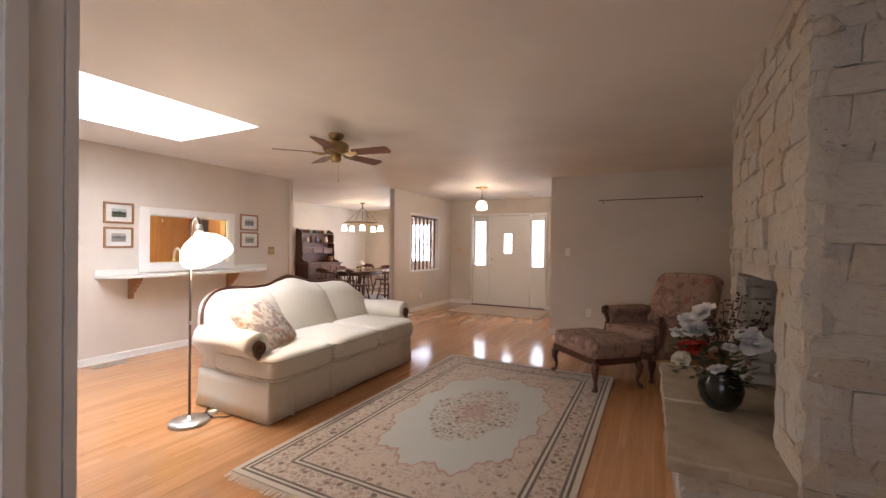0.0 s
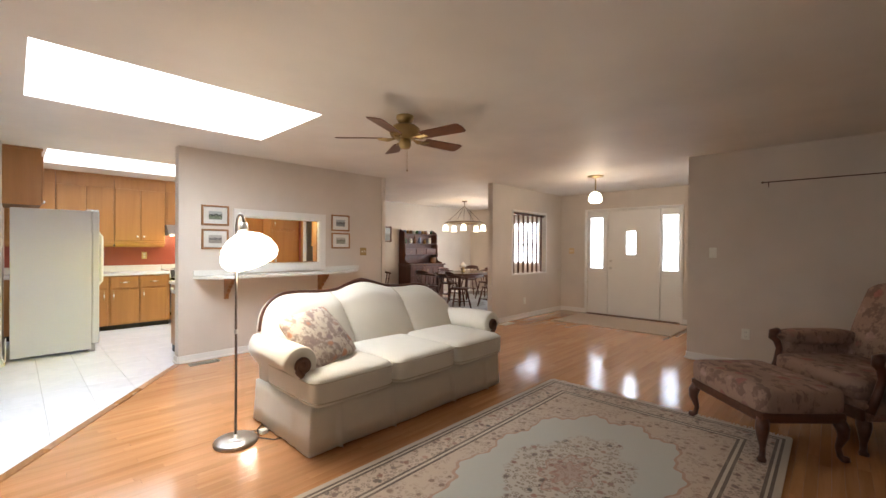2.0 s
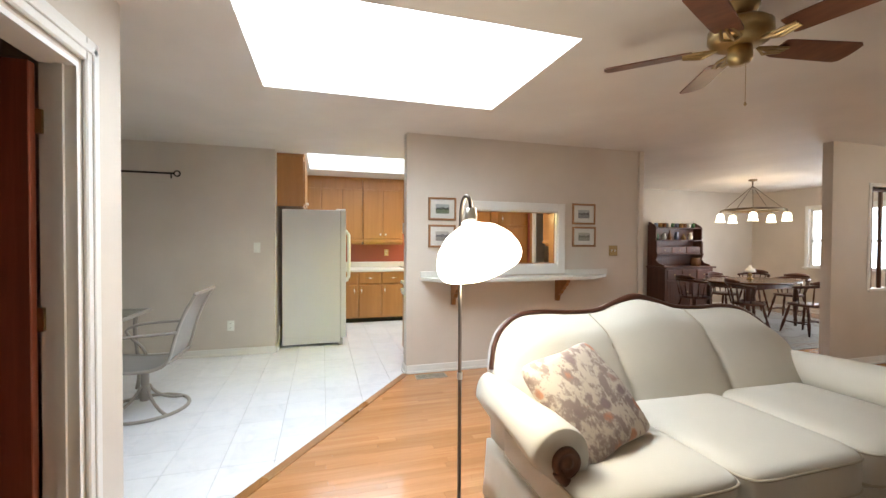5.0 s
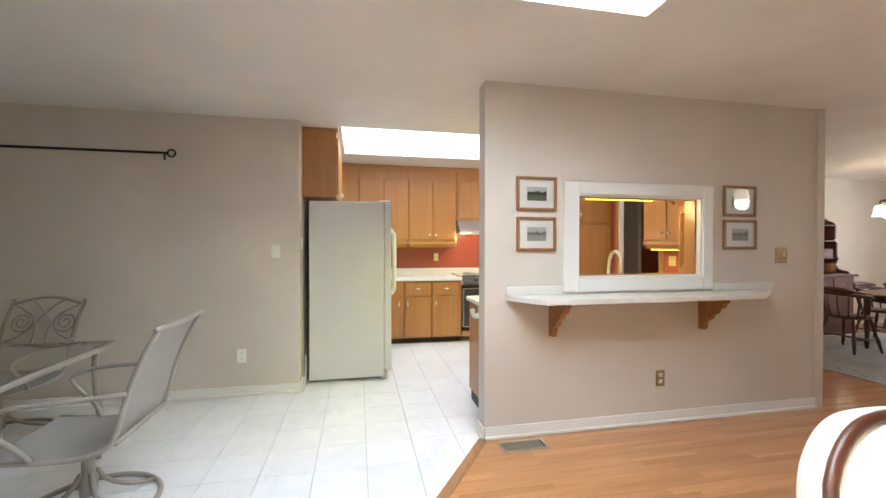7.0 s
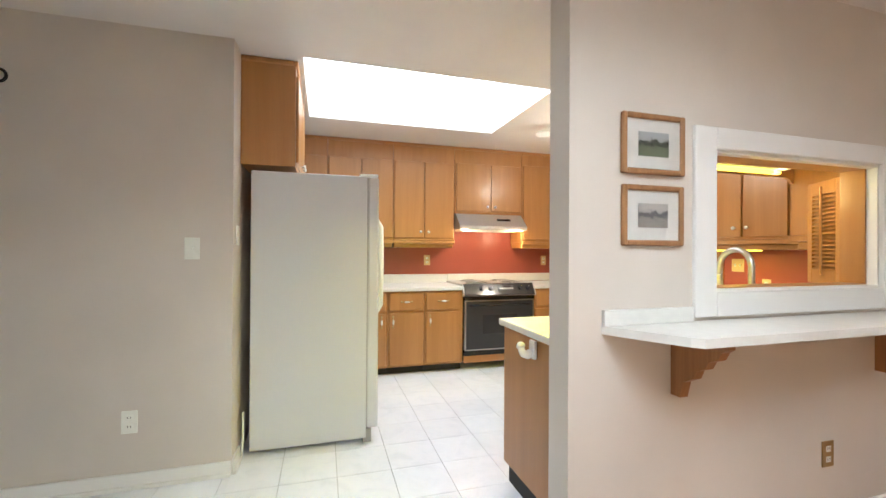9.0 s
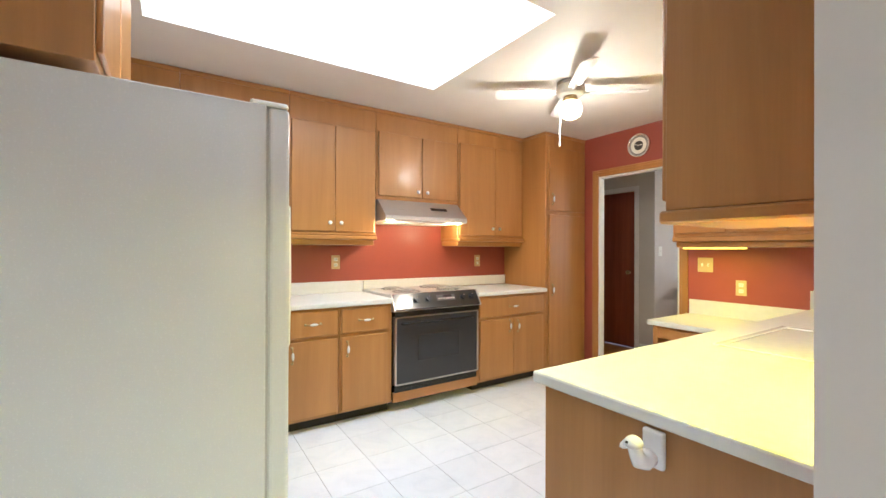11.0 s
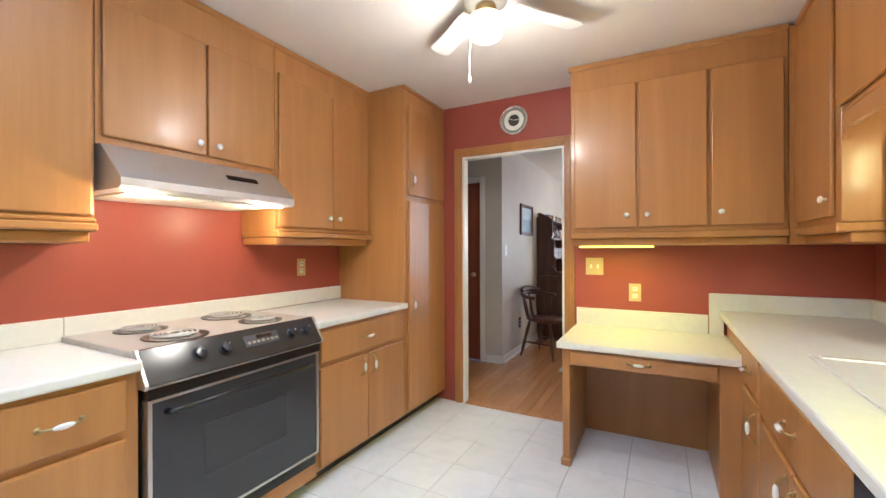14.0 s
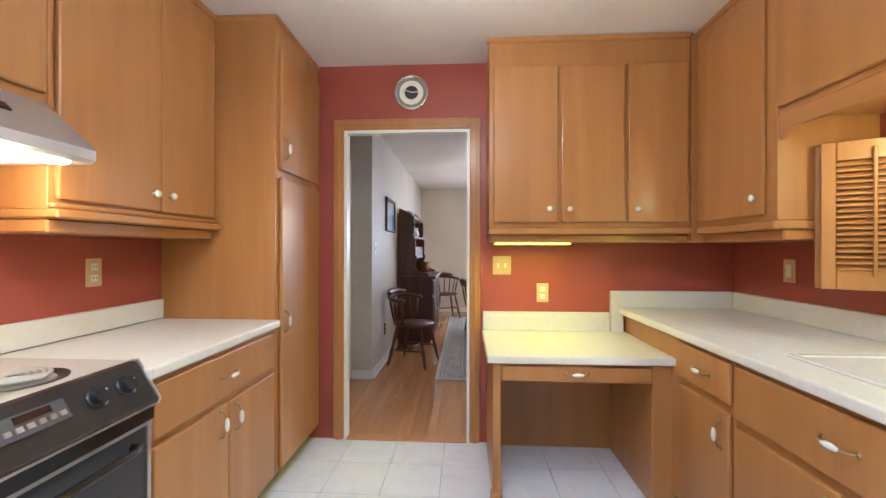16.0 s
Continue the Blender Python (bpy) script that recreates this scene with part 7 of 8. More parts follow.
mt = thing("door_mat", "tan woven mat before the front door", "mat", at=(-3.0, 9.2, 0))
part("mat", slab([(-4.0, 8.62), (-2.05, 8.62), (-2.05, 9.72), (-4.0, 9.72)], 0.0005, 0.012), M_MAT, mt)
vn2 = thing("floor_vent", "small metal floor register by the divider wall", "vent", "floor vents", (-4.40, 7.72, 0))
part("frame", B((-4.47, -4.33, 7.56, 7.86, 0.0, 0.006), bevel=0.002), plain("pale_register", (0.55, 0.5, 0.42), 0.4), vn2)

# ---- breakfast nook: patio table and chairs ----
def patio_chair(m, scroll):
    c = thing("patio_chair", "grey-beige iron patio chair with a scrolled back" if scroll else "grey-beige swivel patio chair with sling seat", "chair", "patio chairs")
    ring = [(0.30 * math.cos(2 * math.pi * i / 28), 0.30 * math.sin(2 * math.pi * i / 28), 0.014) for i in range(28)]
    part("base_ring", tube(bmesh.new(), ring, 0.014, 8, True), M_PATIO, c, smooth=True)
    for k in range(4):
        a = radians(45 + 90 * k)
        part("base_leg", tube(bmesh.new(), bez((0.29 * math.cos(a), 0.29 * math.sin(a), 0.02), (0.2 * math.cos(a), 0.2 * math.sin(a), 0.03), (0.08 * math.cos(a), 0.08 * math.sin(a), 0.08), (0.03 * math.cos(a), 0.03 * math.sin(a), 0.20), 8), 0.012, 8), M_PATIO, c, smooth=True)
    part("column", lathe(bmesh.new(), [(0.0, 0.08), (0.035, 0.08), (0.04, 0.16), (0.028, 0.2), (0.028, 0.30), (0.09, 0.32), (0.09, 0.34), (0.0, 0.34)], (0, 0, 0), 18), M_PATIO, c, smooth=True)
    for s in (-1, 1):
        side = bez((s * 0.25, -0.27, 0.40), (s * 0.25, 0.0, 0.37), (s * 0.25, 0.2, 0.36), (s * 0.25, 0.24, 0.46), 10) + bez((s * 0.25, 0.26, 0.52), (s * 0.25, 0.30, 0.7), (s * 0.25, 0.33, 0.8), (s * 0.255, 0.42, 0.96), 8)
        part("side_rail", tube(bmesh.new(), side, 0.013, 8), M_PATIO, c, smooth=True)
        part("arm", tube(bmesh.new(), bez((s * 0.27, 0.30, 0.68), (s * 0.31, 0.05, 0.66), (s * 0.31, -0.2, 0.68), (s * 0.29, -0.24, 0.60), 10) + bez((s * 0.285, -0.22, 0.56), (s * 0.28, -0.15, 0.48), (s * 0.27, -0.1, 0.46), (s * 0.25, -0.08, 0.385), 6), 0.012, 8), M_PATIO, c, smooth=True)
    bm = bmesh.new()
    prof = bez((0, -0.27, 0.405), (0, 0.0, 0.375), (0, 0.2, 0.365), (0, 0.235, 0.46), 10) + bez((0, 0.255, 0.52), (0, 0.295, 0.7), (0, 0.325, 0.8), (0, 0.41, 0.955), 8)
    for off in (0.0, -0.006):
        rows = [[bm.verts.new((x, p.y + off, p.z + off)) for x in (-0.245, -0.12, 0, 0.12, 0.245)] for p in (prof[:10] if scroll else prof)]
        for a, b in zip(rows, rows[1:]):
            for i in range(4):
                bm.faces.new((a[i], a[i + 1], b[i + 1], b[i]))
    part("sling", bm, M_SLING, c, "pale mesh sling seat", smooth=True)
    back = lambda x, z: (x, 0.275 + (z - 0.5) * 0.30, z)
    if scroll:
        tp = [(-0.255, 0.42, 0.985), (-0.25, 0.42, 0.94)] + [back(-0.24 + 0.48 * i / 14, 0.945 + 0.055 * math.sin(math.pi * i / 14)) for i in range(15)] + [(0.25, 0.42, 0.94), (0.255, 0.42, 0.985)]
        part("top_rail", tube(bmesh.new(), tp, 0.013, 8), M_PATIO, c, smooth=True)
        part("lower_rail", tube(bmesh.new(), [back(-0.25, 0.64), back(0, 0.62), back(0.25, 0.64)], 0.012, 8), M_PATIO, c, smooth=True)
        for s in (-1, 1):
            sp = [back(s * 0.155 - s * (0.015 + 0.075 * i / 44) * math.cos(i * 0.32), 0.80 + (0.015 + 0.075 * i / 44) * math.sin(i * 0.32)) for i in range(45)]
            part("scroll", tube(bmesh.new(), sp, 0.007, 6), M_PATIO, c, smooth=True)
            part("curved_bar", tube(bmesh.new(), [back(s * p.x, p.z) for p in bez((0.24, 0, 0.65), (0.02, 0, 0.72), (0.06, 0, 0.88), (-0.12, 0, 0.98), 12)], 0.008, 6), M_PATIO, c, smooth=True)
            part("curved_bar", tube(bmesh.new(), [back(s * p.x, p.z) for p in bez((0.06, 0, 0.63), (0.0, 0, 0.78), (0.12, 0, 0.90), (0.22, 0, 0.93), 12)], 0.008, 6), M_PATIO, c, smooth=True)
    else:
        tp = [(-0.275, 0.428, 0.975), (-0.1, 0.425, 0.968), (0.1, 0.425, 0.968), (0.275, 0.428, 0.975)]
        part("top_rail", tube(bmesh.new(), tp, 0.014, 8), M_PATIO, c, smooth=True)
        part("lower_rail", tube(bmesh.new(), [(-0.25, 0.245, 0.44), (0.25, 0.245, 0.44)], 0.012, 8), M_PATIO, c, smooth=True)
    c.matrix_basis = m
    return c


patio_chair(pose(-5.285, 0.86, 0.0, 0, 0, 0) @ Matrix.Diagonal((1, 1, 0.965, 1)), False)
patio_chair(pose(-6.26, -0.22, 0.0, 0, 0, 84) @ Matrix.Diagonal((1, 1, 0.92, 1)), True)
gt = thing("patio_table", "rectangular glass patio table with a metal rim", "table", at=(-5.35, 0.1, 0))
part("glass_top", B((-5.90, -4.62, -0.42, 0.67, 0.712, 0.722), bevel=0.003), glass("table_glass", (0.88, 0.93, 0.91)), gt, "clear glass top")
part("rim", B((-5.92, -4.60, 0.665, 0.695, 0.695, 0.722), (-5.92, -4.60, -0.445, -0.415, 0.695, 0.722), (-5.92, -5.895, -0.415, 0.665, 0.695, 0.722), (-4.625, -4.60, -0.415, 0.665, 0.695, 0.722), bevel=0.006), M_PATIO, gt)
for x_, y_ in ((-5.84, 0.60), (-4.68, 0.60), (-5.84, -0.36), (-4.68, -0.36)):
    part("leg", tube(bmesh.new(), bez((x_, y_, 0.70), (x_, y_ - 0.05, 0.45), (x_, y_ + 0.06, 0.25), (x_, y_, 0.0), 10), 0.018, 8), M_PATIO, gt, smooth=True)


# ---- dining room ----
rg2 = thing("dining_rug", "pale grey patterned rug under the dining table", "rug", at=(-6.45, 8.92, 0))
part("woven_field", B((-7.70, -5.20, 7.12, 10.72, 0.0005, 0.011), bevel=0.004), M_RUG2, rg2)

hu = thing("hutch", "dark stained wooden hutch filled with dishes and bottles", "hutch", at=(X_DINW, 9.2, 0))
HX, HY0, HY1 = X_DINW + 0.004, 8.53, 9.74
part("base_body", B((HX, HX + 0.46, HY0 + 0.01, HY1 - 0.01, 0.06, 0.86), (HX, HX + 0.44, HY0 + 0.02, HY1 - 0.02, 0.0, 0.06), bevel=0.004), M_DARKWOOD, hu)
part("base_top", B((HX, HX + 0.51, HY0 - 0.02, HY1 + 0.02, 0.86, 0.895), bevel=0.01, seg=2), M_DARKWOOD, hu)
for i in range(2):
    a = HY0 + 0.05 + i * 0.56
    d = part("door", B((HX + 0.46, HX + 0.478, a, a + 0.52, 0.10, 0.62), bevel=0.006), M_DARKWOOD, hu)
    part("panel", B((HX + 0.478, HX + 0.485, a + 0.07, a + 0.45, 0.17, 0.55), bevel=0.006), M_DARKWOOD, d)
    part("knob", lathe(bmesh.new(), [(0.008, 0), (0.016, 0.012), (0.0, 0.02)], (HX + 0.478, a + (0.48 if i == 0 else 0.04), 0.40), 10, Matrix.Rotation(radians(90), 4, "Y")), M_BRASS, d)
for i in range(3):
    a = HY0 + 0.05 + i * 0.365
    d = part("drawer_front", B((HX + 0.46, HX + 0.478, a, a + 0.345, 0.65, 0.83), bevel=0.006), M_DARKWOOD, hu)
    part("knob", lathe(bmesh.new(), [(0.008, 0), (0.016, 0.012), (0.0, 0.02)], (HX + 0.478, a + 0.17, 0.74), 10, Matrix.Rotation(radians(90), 4, "Y")), M_BRASS, d)
part("back_panel", B((HX, HX + 0.02, HY0 + 0.02, HY1 - 0.02, 0.895, 1.72)), M_DARKWOOD, hu)
prof = [(HX + 0.02, 0.895), (HX + 0.42, 0.895), (HX + 0.40, 0.93), (HX + 0.27, 0.96), (HX + 0.22, 1.03), (HX + 0.25, 1.10), (HX + 0.26, 1.14), (HX + 0.24, 1.17), (HX + 0.24, 1.38), (HX + 0.20, 1.42), (HX + 0.22, 1.46), (HX + 0.22, 1.67), (HX + 0.17, 1.72), (HX + 0.12, 1.735), (HX + 0.08, 1.765), (HX + 0.02, 1.785)]
for y in (HY0 + 0.02, HY1 - 0.045):
    part("side_panel", extrude_profile(bmesh.new(), prof, "y", y, y + 0.025), M_DARKWOOD, hu, "scroll-cut side panel")
for z in (1.14, 1.42, 1.67):
    part("shelf", B((HX + 0.02, HX + 0.225, HY0 + 0.045, HY1 - 0.045, z - 0.018, z), bevel=0.003), M_DARKWOOD, hu)
for i in range(3):
    a = HY0 + 0.06 + i * 0.367
    d = part("small_drawer", B((HX + 0.02, HX + 0.215, a, a + 0.355, 1.142, 1.285), bevel=0.006), M_DARKWOOD, hu)
    part("knob", lathe(bmesh.new(), [(0.006, 0), (0.012, 0.01), (0.0, 0.016)], (HX + 0.215, a + 0.18, 1.21), 10, Matrix.Rotation(radians(90), 4, "Y")), M_BRASS, d)
part("crest", extrude_profile(bmesh.new(), [(HY0 + 0.045, 1.66), (HY0 + 0.045, 1.70), (HY0 + 0.25, 1.715), (HY0 + 0.42, 1.73), (9.135, 1.74), (HY1 - 0.42, 1.73), (HY1 - 0.25, 1.715), (HY1 - 0.045, 1.70), (HY1 - 0.045, 1.66)], "x", HX + 0.02, HX + 0.04), M_DARKWOOD, hu)

GLZ = [plain("white_glaze", (0.72, 0.70, 0.64), 0.15), plain("blue_glaze", (0.16, 0.20, 0.30), 0.15), plain("brown_glaze", (0.16, 0.07, 0.03), 0.2), plain("green_bottle", (0.03, 0.09, 0.04), 0.1), plain("amber_glaze", (0.30, 0.16, 0.05), 0.2)]


def pot(name, label, cat, where, prof_, k, group="dishes on the hutch"):
    solid(name, lathe(bmesh.new(), prof_, where, 16), GLZ[k], label, cat, group=group, smooth=True, at=where)


y = HY0 + 0.10
i = 0
while y < HY1 - 0.10:
    pot("mug", "glazed mug on the hutch's top shelf", "mug", (HX + 0.13, y, 1.67), [(0.0, 0.0), (0.034, 0.0), (0.038, 0.05), (0.036, 0.085), (0.030, 0.085), (0.03, 0.02), (0.0, 0.02)], (i * 3 + 1) % 5)
    y += 0.105
    i += 1
for k, y in enumerate((HY0 + 0.12, HY0 + 0.30, HY0 + 0.44, HY0 + 0.62, HY0 + 0.80, HY0 + 0.98)):
    h = (0.17, 0.13, 0.20, 0.16, 0.12, 0.15)[k]
    pot("bottle" if k % 2 == 0 else "jug", "glass bottle on the hutch shelf" if k % 2 == 0 else "glazed jug on the hutch shelf", "bottle" if k % 2 == 0 else "jug", (HX + 0.13, y, 1.42),
        [(0.0, 0.0), (0.036, 0.0), (0.04, h * 0.45), (0.03, h * 0.65), (0.014, h * 0.78), (0.015, h), (0.0, h)] if k % 2 == 0 else [(0.0, 0), (0.03, 0), (0.05, h * 0.4), (0.03, h * 0.75), (0.036, h), (0.0, h * 0.98)], (3, 0, 2, 1, 4, 0)[k])
pot("crock", "dark glazed crock on the hutch", "crock", (HX + 0.25, HY1 - 0.22, 0.895), [(0.0, 0.0), (0.08, 0.0), (0.10, 0.07), (0.085, 0.14), (0.095, 0.16), (0.0, 0.155)], 2)


def windsor(m, arms=True):
    c = thing("dining_chair", "dark stained windsor armchair with spindle back", "chair", "dining chairs")
    part("seat", lathe(bmesh.new(), [(0.0, 0.415), (0.20, 0.415), (0.225, 0.43), (0.22, 0.445), (0.0, 0.438)], (0, 0, 0), 28), M_DARKWOOD, c, smooth=True)
    for sx in (-1, 1):
        for sy in (-1, 1):
            p0, p1 = Vector((sx * 0.14, sy * 0.13, 0.42)), Vector((sx * 0.215, sy * 0.21, 0.0))
            part("leg", tube(bmesh.new(), [p0.lerp(p1, t) for t in (0, 0.15, 0.3, 0.5, 0.6, 0.8, 1)], 0.018, 8, taper=[0.8, 1.0, 1.2, 0.8, 1.25, 1.0, 0.6]), M_DARKWOOD, c, smooth=True)
        part("stretcher", tube(bmesh.new(), [(sx * 0.185, -0.175, 0.17), (sx * 0.185, 0, 0.17), (sx * 0.185, 0.175, 0.17)], 0.011, 8, taper=[0.7, 1.3, 0.7]), M_DARKWOOD, c, smooth=True)
    part("stretcher", tube(bmesh.new(), [(-0.185, 0, 0.17), (0.185, 0, 0.17)], 0.011, 8), M_DARKWOOD, c, smooth=True)
    arc = []
    for k in range(17):
        a = radians(-12 + 204 * k / 16)
        arc.append((0.255 * math.cos(a), 0.05 + 0.22 * math.sin(a), 0.70 + 0.03 * max(0, math.sin(a))))
    part("arm_rail", tube(bmesh.new(), arc, 0.022, 8), M_DARKWOOD, c, smooth=True)
    crest = arc[4:13]
    bm = bmesh.new()
    tube(bm, [(x, y_, z + 0.045) for x, y_, z in crest], 0.026, 8, taper=[0.6, 0.9, 1.2, 1.4, 1.5, 1.4, 1.2, 0.9, 0.6])
    part("crest_rail", bm, M_DARKWOOD, c, smooth=True)
    for k in range(1, 16, 2):
        x, y_, z = arc[k]
        part("spindle", tube(bmesh.new(), [(x * 0.76, 0.02 + (y_ - 0.02) * 0.76, 0.43), (x * 0.88, 0.02 + (y_ - 0.02) * 0.88, 0.56), (x, y_, z)], 0.009, 6, taper=[0.9, 1.4, 0.9]), M_DARKWOOD, c, smooth=True)
    c.matrix_basis = m
    return c


wc = windsor(pose(-7.98, 7.72, 0.0, 0, 0, 75))
TX, TY = -6.62, 9.12
for x, y_, r in ((-6.95, 8.28, 178), (-6.15, 8.42, 150), (-5.82, 9.15, -95), (-7.20, 9.25, 92), (-6.75, 10.2, 4), (-7.78, 10.72, 20)):
    copy_thing(wc, pose(x, y_, 0.011 if y_ < 10.7 else 0.0, 0, 0, r))
tb_ = thing("dining_table", "dark oval wooden dining table on turned legs", "table", at=(TX, TY, 0.011))
oval = [(TX + 0.56 * math.cos(2 * math.pi * k / 40), TY + 0.86 * math.sin(2 * math.pi * k / 40)) for k in range(40)]
part("tabletop", slab(oval, 0.715, 0.745), wooden("walnut_top", (0.06, 0.025, 0.012), (0.14, 0.06, 0.03), 0.18, "y"), tb_)
part("apron", extrude_profile(bmesh.new(), [(TX + (x - TX) * 0.82, TY + (y_ - TY) * 0.86) for x, y_ in oval], "z", 0.64, 0.714), M_DARKWOOD, tb_)
for sx in (-1, 1):
    for sy in (-1, 1):
        part("leg", lathe(bmesh.new(), [(0.0, 0.011), (0.018, 0.011), (0.026, 0.10), (0.02, 0.16), (0.036, 0.30), (0.024, 0.42), (0.038, 0.50), (0.036, 0.66), (0.0, 0.66)], (TX + sx * 0.34, TY + sy * 0.52, 0), 14), M_DARKWOOD, tb_, smooth=True)
hl = thing("table_lamp", "small oil lamp with white glass shade on the table", "lamp", at=(TX - 0.1, TY + 0.1, 0.745))
hc = Vector((TX - 0.1, TY + 0.1, 0.745))
part("base", lathe(bmesh.new(), [(0.0, 0.0), (0.05, 0.0), (0.045, 0.015), (0.015, 0.04), (0.035, 0.075), (0.02, 0.11), (0.0, 0.11)], hc, 18), M_BRASS, hl, smooth=True)
part("shade", lathe(bmesh.new(), [(0.085, 0.12), (0.09, 0.125), (0.07, 0.165), (0.03, 0.20), (0.02, 0.235), (0.015, 0.235), (0.025, 0.195), (0.065, 0.16)], hc, 22), M_PORCELAIN, hl, "white glass shade", smooth=True)

cl = thing("chandelier", "dark iron ring chandelier with five lit glass shades", "chandelier", at=(-6.79, 9.34, CEIL))
CC = Vector((-6.79, 9.34, 0))
M_IRON = metallic("dark_bronze", (0.16, 0.12, 0.08), 0.4)
part("canopy", lathe(bmesh.new(), [(0.0, CEIL), (0.065, CEIL), (0.06, CEIL - 0.025), (0.0, CEIL - 0.035)], CC, 20), M_IRON, cl, smooth=True)
part("hub", tube(bmesh.new(), [CC + Vector((0, 0, CEIL - 0.03)), CC + Vector((0, 0, CEIL - 0.12))], 0.012, 8), M_IRON, cl)
part("ring", tube(bmesh.new(), [CC + Vector((0.42 * math.cos(2 * math.pi * k / 48), 0.42 * math.sin(2 * math.pi * k / 48), 1.930)) for k in range(48)], 0.022, 8, True), M_IRON, cl, smooth=True)
for k in range(5):
    a = radians(20 + 72 * k)
    d = Vector((math.cos(a), math.sin(a), 0))
    part("chain", tube(bmesh.new(), [CC + Vector((0, 0, CEIL - 0.11)), CC + d * 0.42 + Vector((0, 0, 1.940))], 0.005, 6), M_IRON, cl)
    ar = part("arm", tube(bmesh.new(), [CC + d * 0.42 + Vector((0, 0, 1.930)), CC + d * 0.47 + Vector((0, 0, 1.920)), CC + d * 0.475 + Vector((0, 0, 1.870))], 0.012, 8), M_IRON, cl)
    part("shade", lathe(bmesh.new(), [(0.02, 1.870), (0.045, 1.860), (0.062, 1.810), (0.058, 1.770), (0.075, 1.725), (0.07, 1.725), (0.05, 1.770), (0.0, 1.780)], CC + d * 0.475, 18), M_SHADE, ar, "lit frosted glass shade", smooth=True)
lamp("chandelier_light", "POINT", (CC.x, CC.y, 1.62), 34, (1.0, 0.72, 0.42), 0.30)

pc_ = thing("framed_picture", "dark framed painting on the dining room wall", "picture", at=(X_DINW, 8.03, 1.64))
part("frame", B((X_DINW, X_DINW + 0.025, 7.76, 7.80, 1.45, 1.84), (X_DINW, X_DINW + 0.025, 8.26, 8.30, 1.45, 1.84), (X_DINW, X_DINW + 0.025, 7.80, 8.26, 1.45, 1.49), (X_DINW, X_DINW + 0.025, 7.80, 8.26, 1.80, 1.84), bevel=0.006), M_DARKWOOD, pc_)
part("canvas", B((X_DINW + 0.002, X_DINW + 0.012, 7.80, 8.26, 1.49, 1.80)), _picture("seascape_painting", (0.20, 0.25, 0.28), (0.06, 0.09, 0.10), (0.11, 0.14, 0.15), 5), pc_)
plate("light_switch", "white light switch on the dining room wall", (X_DINW, 7.24, 1.255), "x", 1, 0.075, 0.12, M_WHITEPL, "switch", "switch")
plate("outlet", "dark outlet on the dining room wall", (X_DINW, 7.75, 0.36), "x", 1, 0.075, 0.12, M_DARK)


# ---- floors, piece by piece ----
# the tile meets the wood along a diagonal from the bar wall's end to the south wall
DIAG_A, DIAG_B = Vector((-5.60, 3.03)), Vector((-3.13, 1.31))
DIAG_N = Vector((DIAG_B.y - DIAG_A.y, -(DIAG_B.x - DIAG_A.x))).normalized()
if DIAG_N.dot(Vector((0, 0)) - DIAG_A) < 0:
    DIAG_N = -DIAG_N                  # points to the wood


def clip_poly(pts, q, n):
    """The part of a polygon on the side of q to which n points."""
    out = []
    for i, a in enumerate(pts):
        b = pts[(i + 1) % len(pts)]
        da, db = (a - q).dot(n), (b - q).dot(n)
        if da >= 0:
            out.append(a)
        if da * db < 0:
            out.append(a + (b - a) * (da / (da - db)))
    return out


def add_piece(bm, pts, z0, z1, gap=0.0):
    if len(pts) < 3:
        return
    top = [bm.verts.new((p.x, p.y, z1)) for p in pts]
    bot = [bm.verts.new((p.x, p.y, z0)) for p in pts]
    bm.faces.new(top)
    for i in range(len(pts)):
        j = (i + 1) % len(pts)
        bm.faces.new((top[i], bot[i], bot[j], top[j]))


def area(p):
    return abs(sum(a.x * b.y - b.x * a.y for a, b in zip(p, p[1:] + p[:1]))) / 2


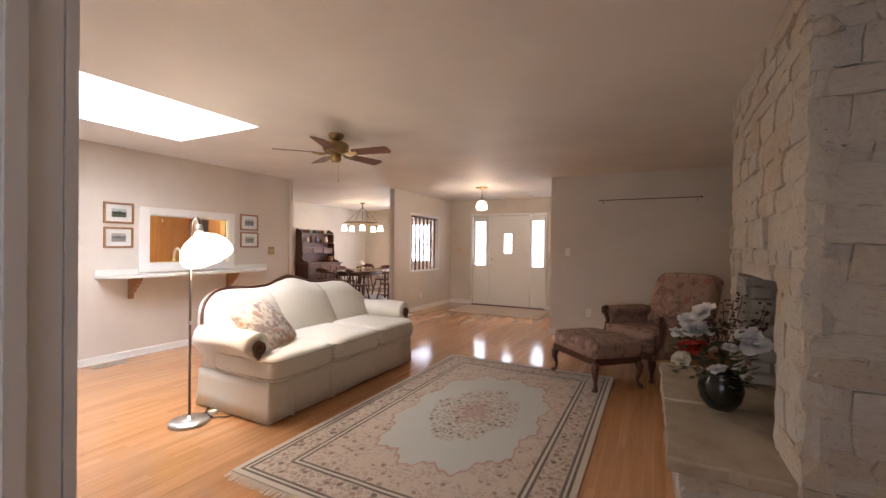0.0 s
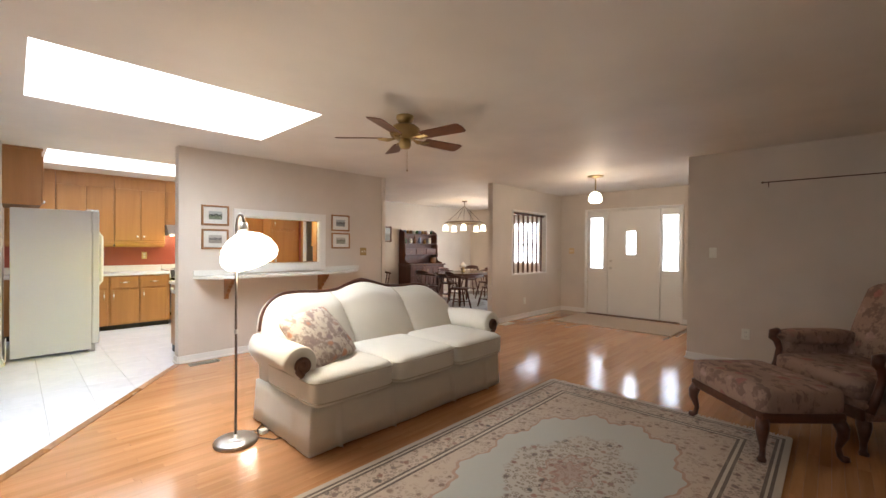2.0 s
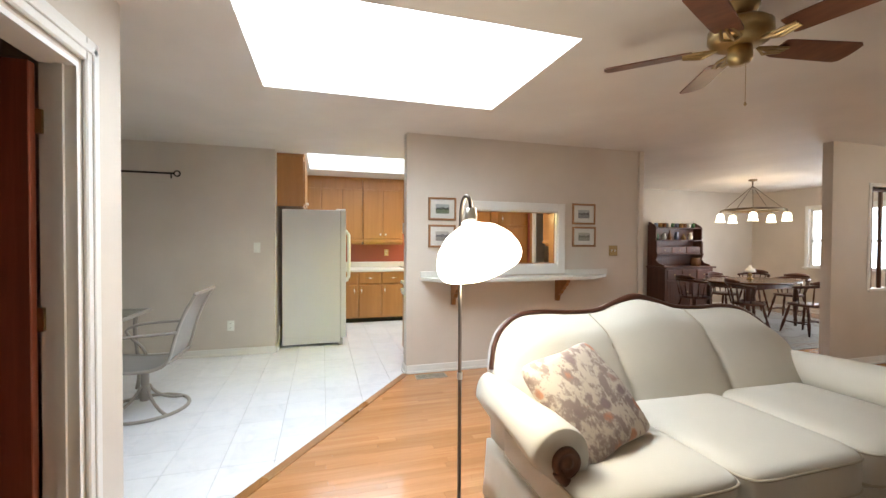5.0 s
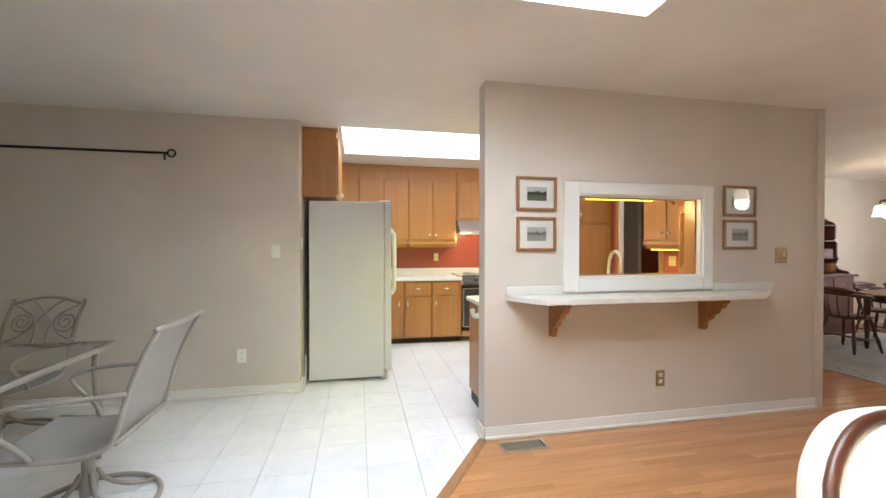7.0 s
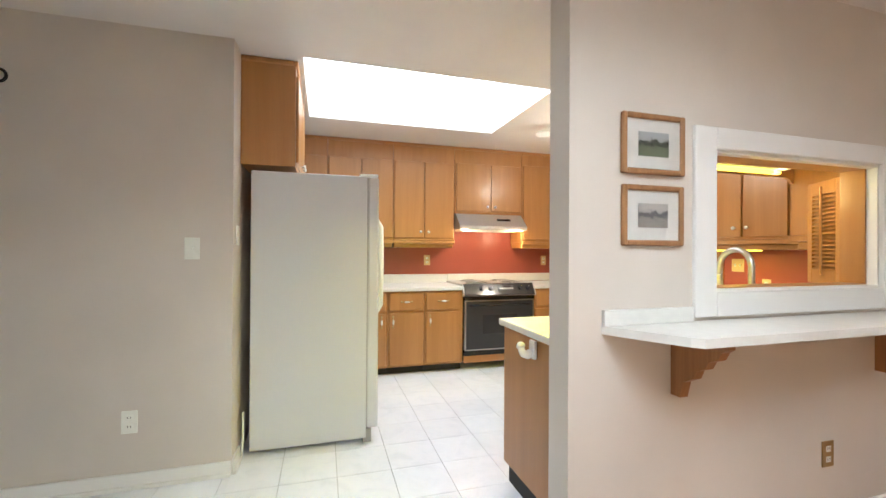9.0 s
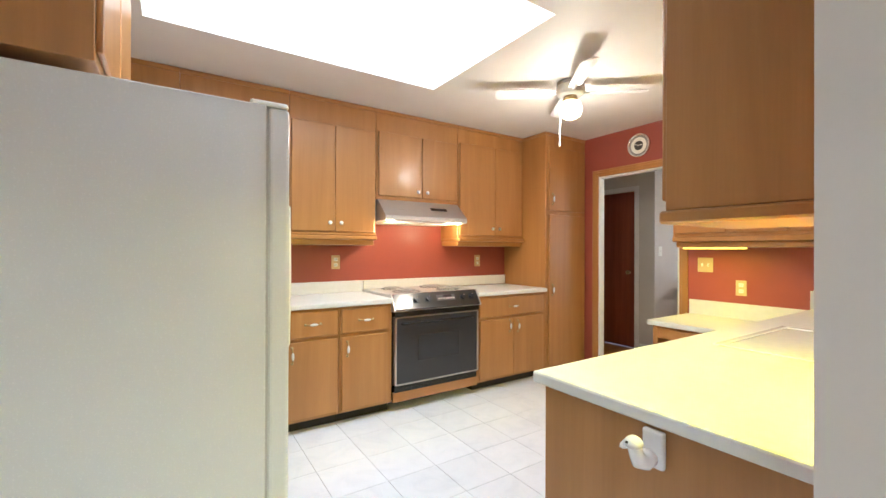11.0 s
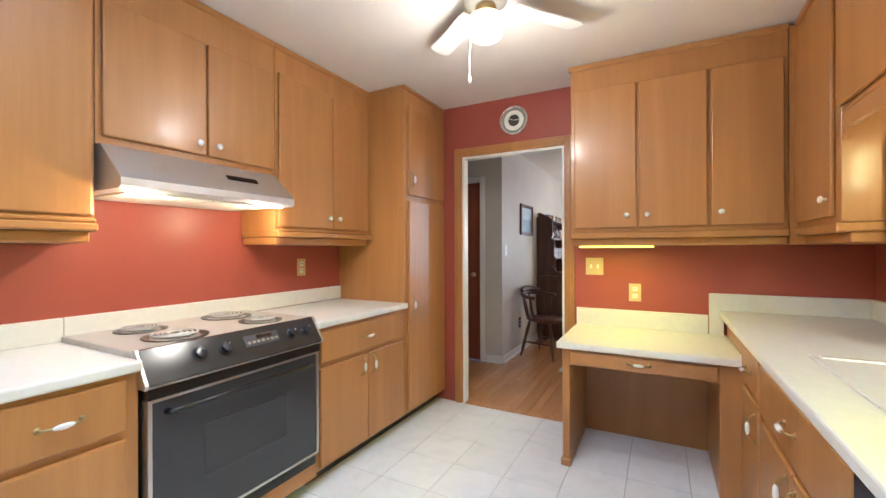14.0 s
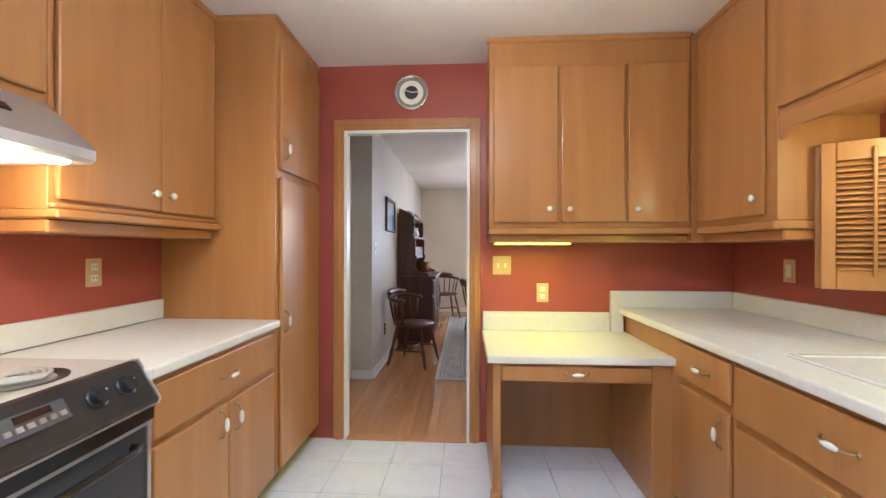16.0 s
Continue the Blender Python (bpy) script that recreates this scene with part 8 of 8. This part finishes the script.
def wood_floor():
    floor = thing("floor", "glossy honey oak strip floor", "floor", at=(-3, 5, 0), kind="structure")
    rnd = random.Random(5)
    w = 0.0572
    near, far = [], []
    # regions of the plan laid with wood: (x0, x1, y0, y1, cut along the diagonal)
    regions = [(-5.6, X_EAST, Y_SOUTH, Y_ROD, True), (X_DIV - 0.05, X_ROD, Y_ROD, Y_FRONT, False), (-9.9, -5.6, Y_HS, Y_DIN, False), (-5.6, X_DIV - 0.05, Y_ROD, Y_DIN, False),
               (KD[0], KD[1], Y_KN, Y_HS, False), (-1.13, X_EAST, -2.2, Y_SOUTH, False), (-3.7, -1.24, 0.1, 1.19, False), (SD[0], SD[1], 1.19, Y_SOUTH, False)]
    for x0, x1, y0, y1, cut in regions:
        n = int(math.ceil((x1 - x0) / w))
        for i in range(n):
            a, b = x0 + i * w, min(x0 + (i + 1) * w, x1)
            y = y0 - rnd.uniform(0, 0.9)
            while y < y1:
                ln = rnd.uniform(0.45, 1.5)
                c, d = max(y, y0), min(y + ln, y1)
                y += ln
                if d - c < 0.03 or b - a < 0.006:
                    continue
                g = 0.0004
                pts = [Vector((a + g, c + g)), Vector((b - g, c + g)), Vector((b - g, d - g)), Vector((a + g, d - g))]
                if cut:
                    pts = clip_poly(pts, DIAG_A + DIAG_N * 0.03, DIAG_N)
                if len(pts) < 3 or area(pts) < 4e-4:
                    continue
                mx, my = (a + b) / 2, (c + d) / 2
                if cut and -5.2 < mx < -2.4 and 1.5 < my < 3.4 and len(near) < 300:
                    near.append(pts)
                else:
                    far.append(pts)
    for pts in near:
        bm = bmesh.new()
        add_piece(bm, pts, -0.012, 0.0)
        part("plank", bm, M_OAKD, floor)
    verts, faces = [], []
    for pts in far:
        k, m = len(verts), len(pts)
        verts += [(p.x + 3, p.y - 5, 0.0) for p in pts] + [(p.x + 3, p.y - 5, -0.012) for p in pts]
        faces.append(tuple(range(k, k + m)))
        faces += [(k + i, k + m + i, k + m + (i + 1) % m, k + (i + 1) % m) for i in range(m)]
    me = bpy.data.meshes.new("planks")
    me.from_pydata(verts, [], faces)
    me.materials.append(M_OAKS)
    o = new("planks", me)
    o.parent = floor
    tagged(o, kind="stuff")
    # the border strip along the diagonal
    d = (DIAG_B - DIAG_A).normalized()
    bm = bmesh.new()
    add_piece(bm, [DIAG_A - DIAG_N * 0.03 , DIAG_B - DIAG_N * 0.03, DIAG_B + DIAG_N * 0.03, DIAG_A + DIAG_N * 0.03], -0.012, 0.006)
    part("threshold_strip", bm, wooden("oak_threshold", (0.26, 0.12, 0.04), (0.42, 0.20, 0.07), 0.25, "x", 0.6), floor, "darker oak edge strip")


wood_floor()


def tile_floor():
    floor = thing("floor_tile", "glossy white marbled vinyl tile floor", "floor", at=(-6, 2, 0), kind="structure")
    w, ox, oy = 0.305, -7.848, 5.29
    near, far = [], []
    for rx0, rx1, ry0, ry1 in ((X_KW, -5.73, Y_KS, Y_KN), (X_NOOK, -3.1, -1.8, Y_KS), (-5.73, -3.1, Y_KS, 3.04)):
        i0, i1 = int(math.floor((rx0 - ox) / w)), int(math.ceil((rx1 - ox) / w))
        j0, j1 = int(math.floor((ry0 - oy) / w)), int(math.ceil((ry1 - oy) / w))
        for i in range(i0, i1):
            for j in range(j0, j1):
                g = 0.0014
                a, b = max(ox + i * w + g, rx0), min(ox + (i + 1) * w - g, rx1)
                c, d = max(oy + j * w + g, ry0), min(oy + (j + 1) * w - g, ry1)
                if b - a < 0.01 or d - c < 0.01:
                    continue
                pts = [Vector((a, c)), Vector((b, c)), Vector((b, d)), Vector((a, d))]
                if ry0 != Y_KS or rx0 != X_KW:
                    pts = clip_poly(pts, DIAG_A - DIAG_N * 0.03, -DIAG_N)
                if len(pts) < 3 or area(pts) < 1e-3:
                    continue
                (near if len(near) < 320 else far).append(pts)
    for pts in near + far:
        bm = bmesh.new()
        add_piece(bm, pts, -0.012, 0.0)
        part("tile", bm, M_TILE, floor)


tile_floor()
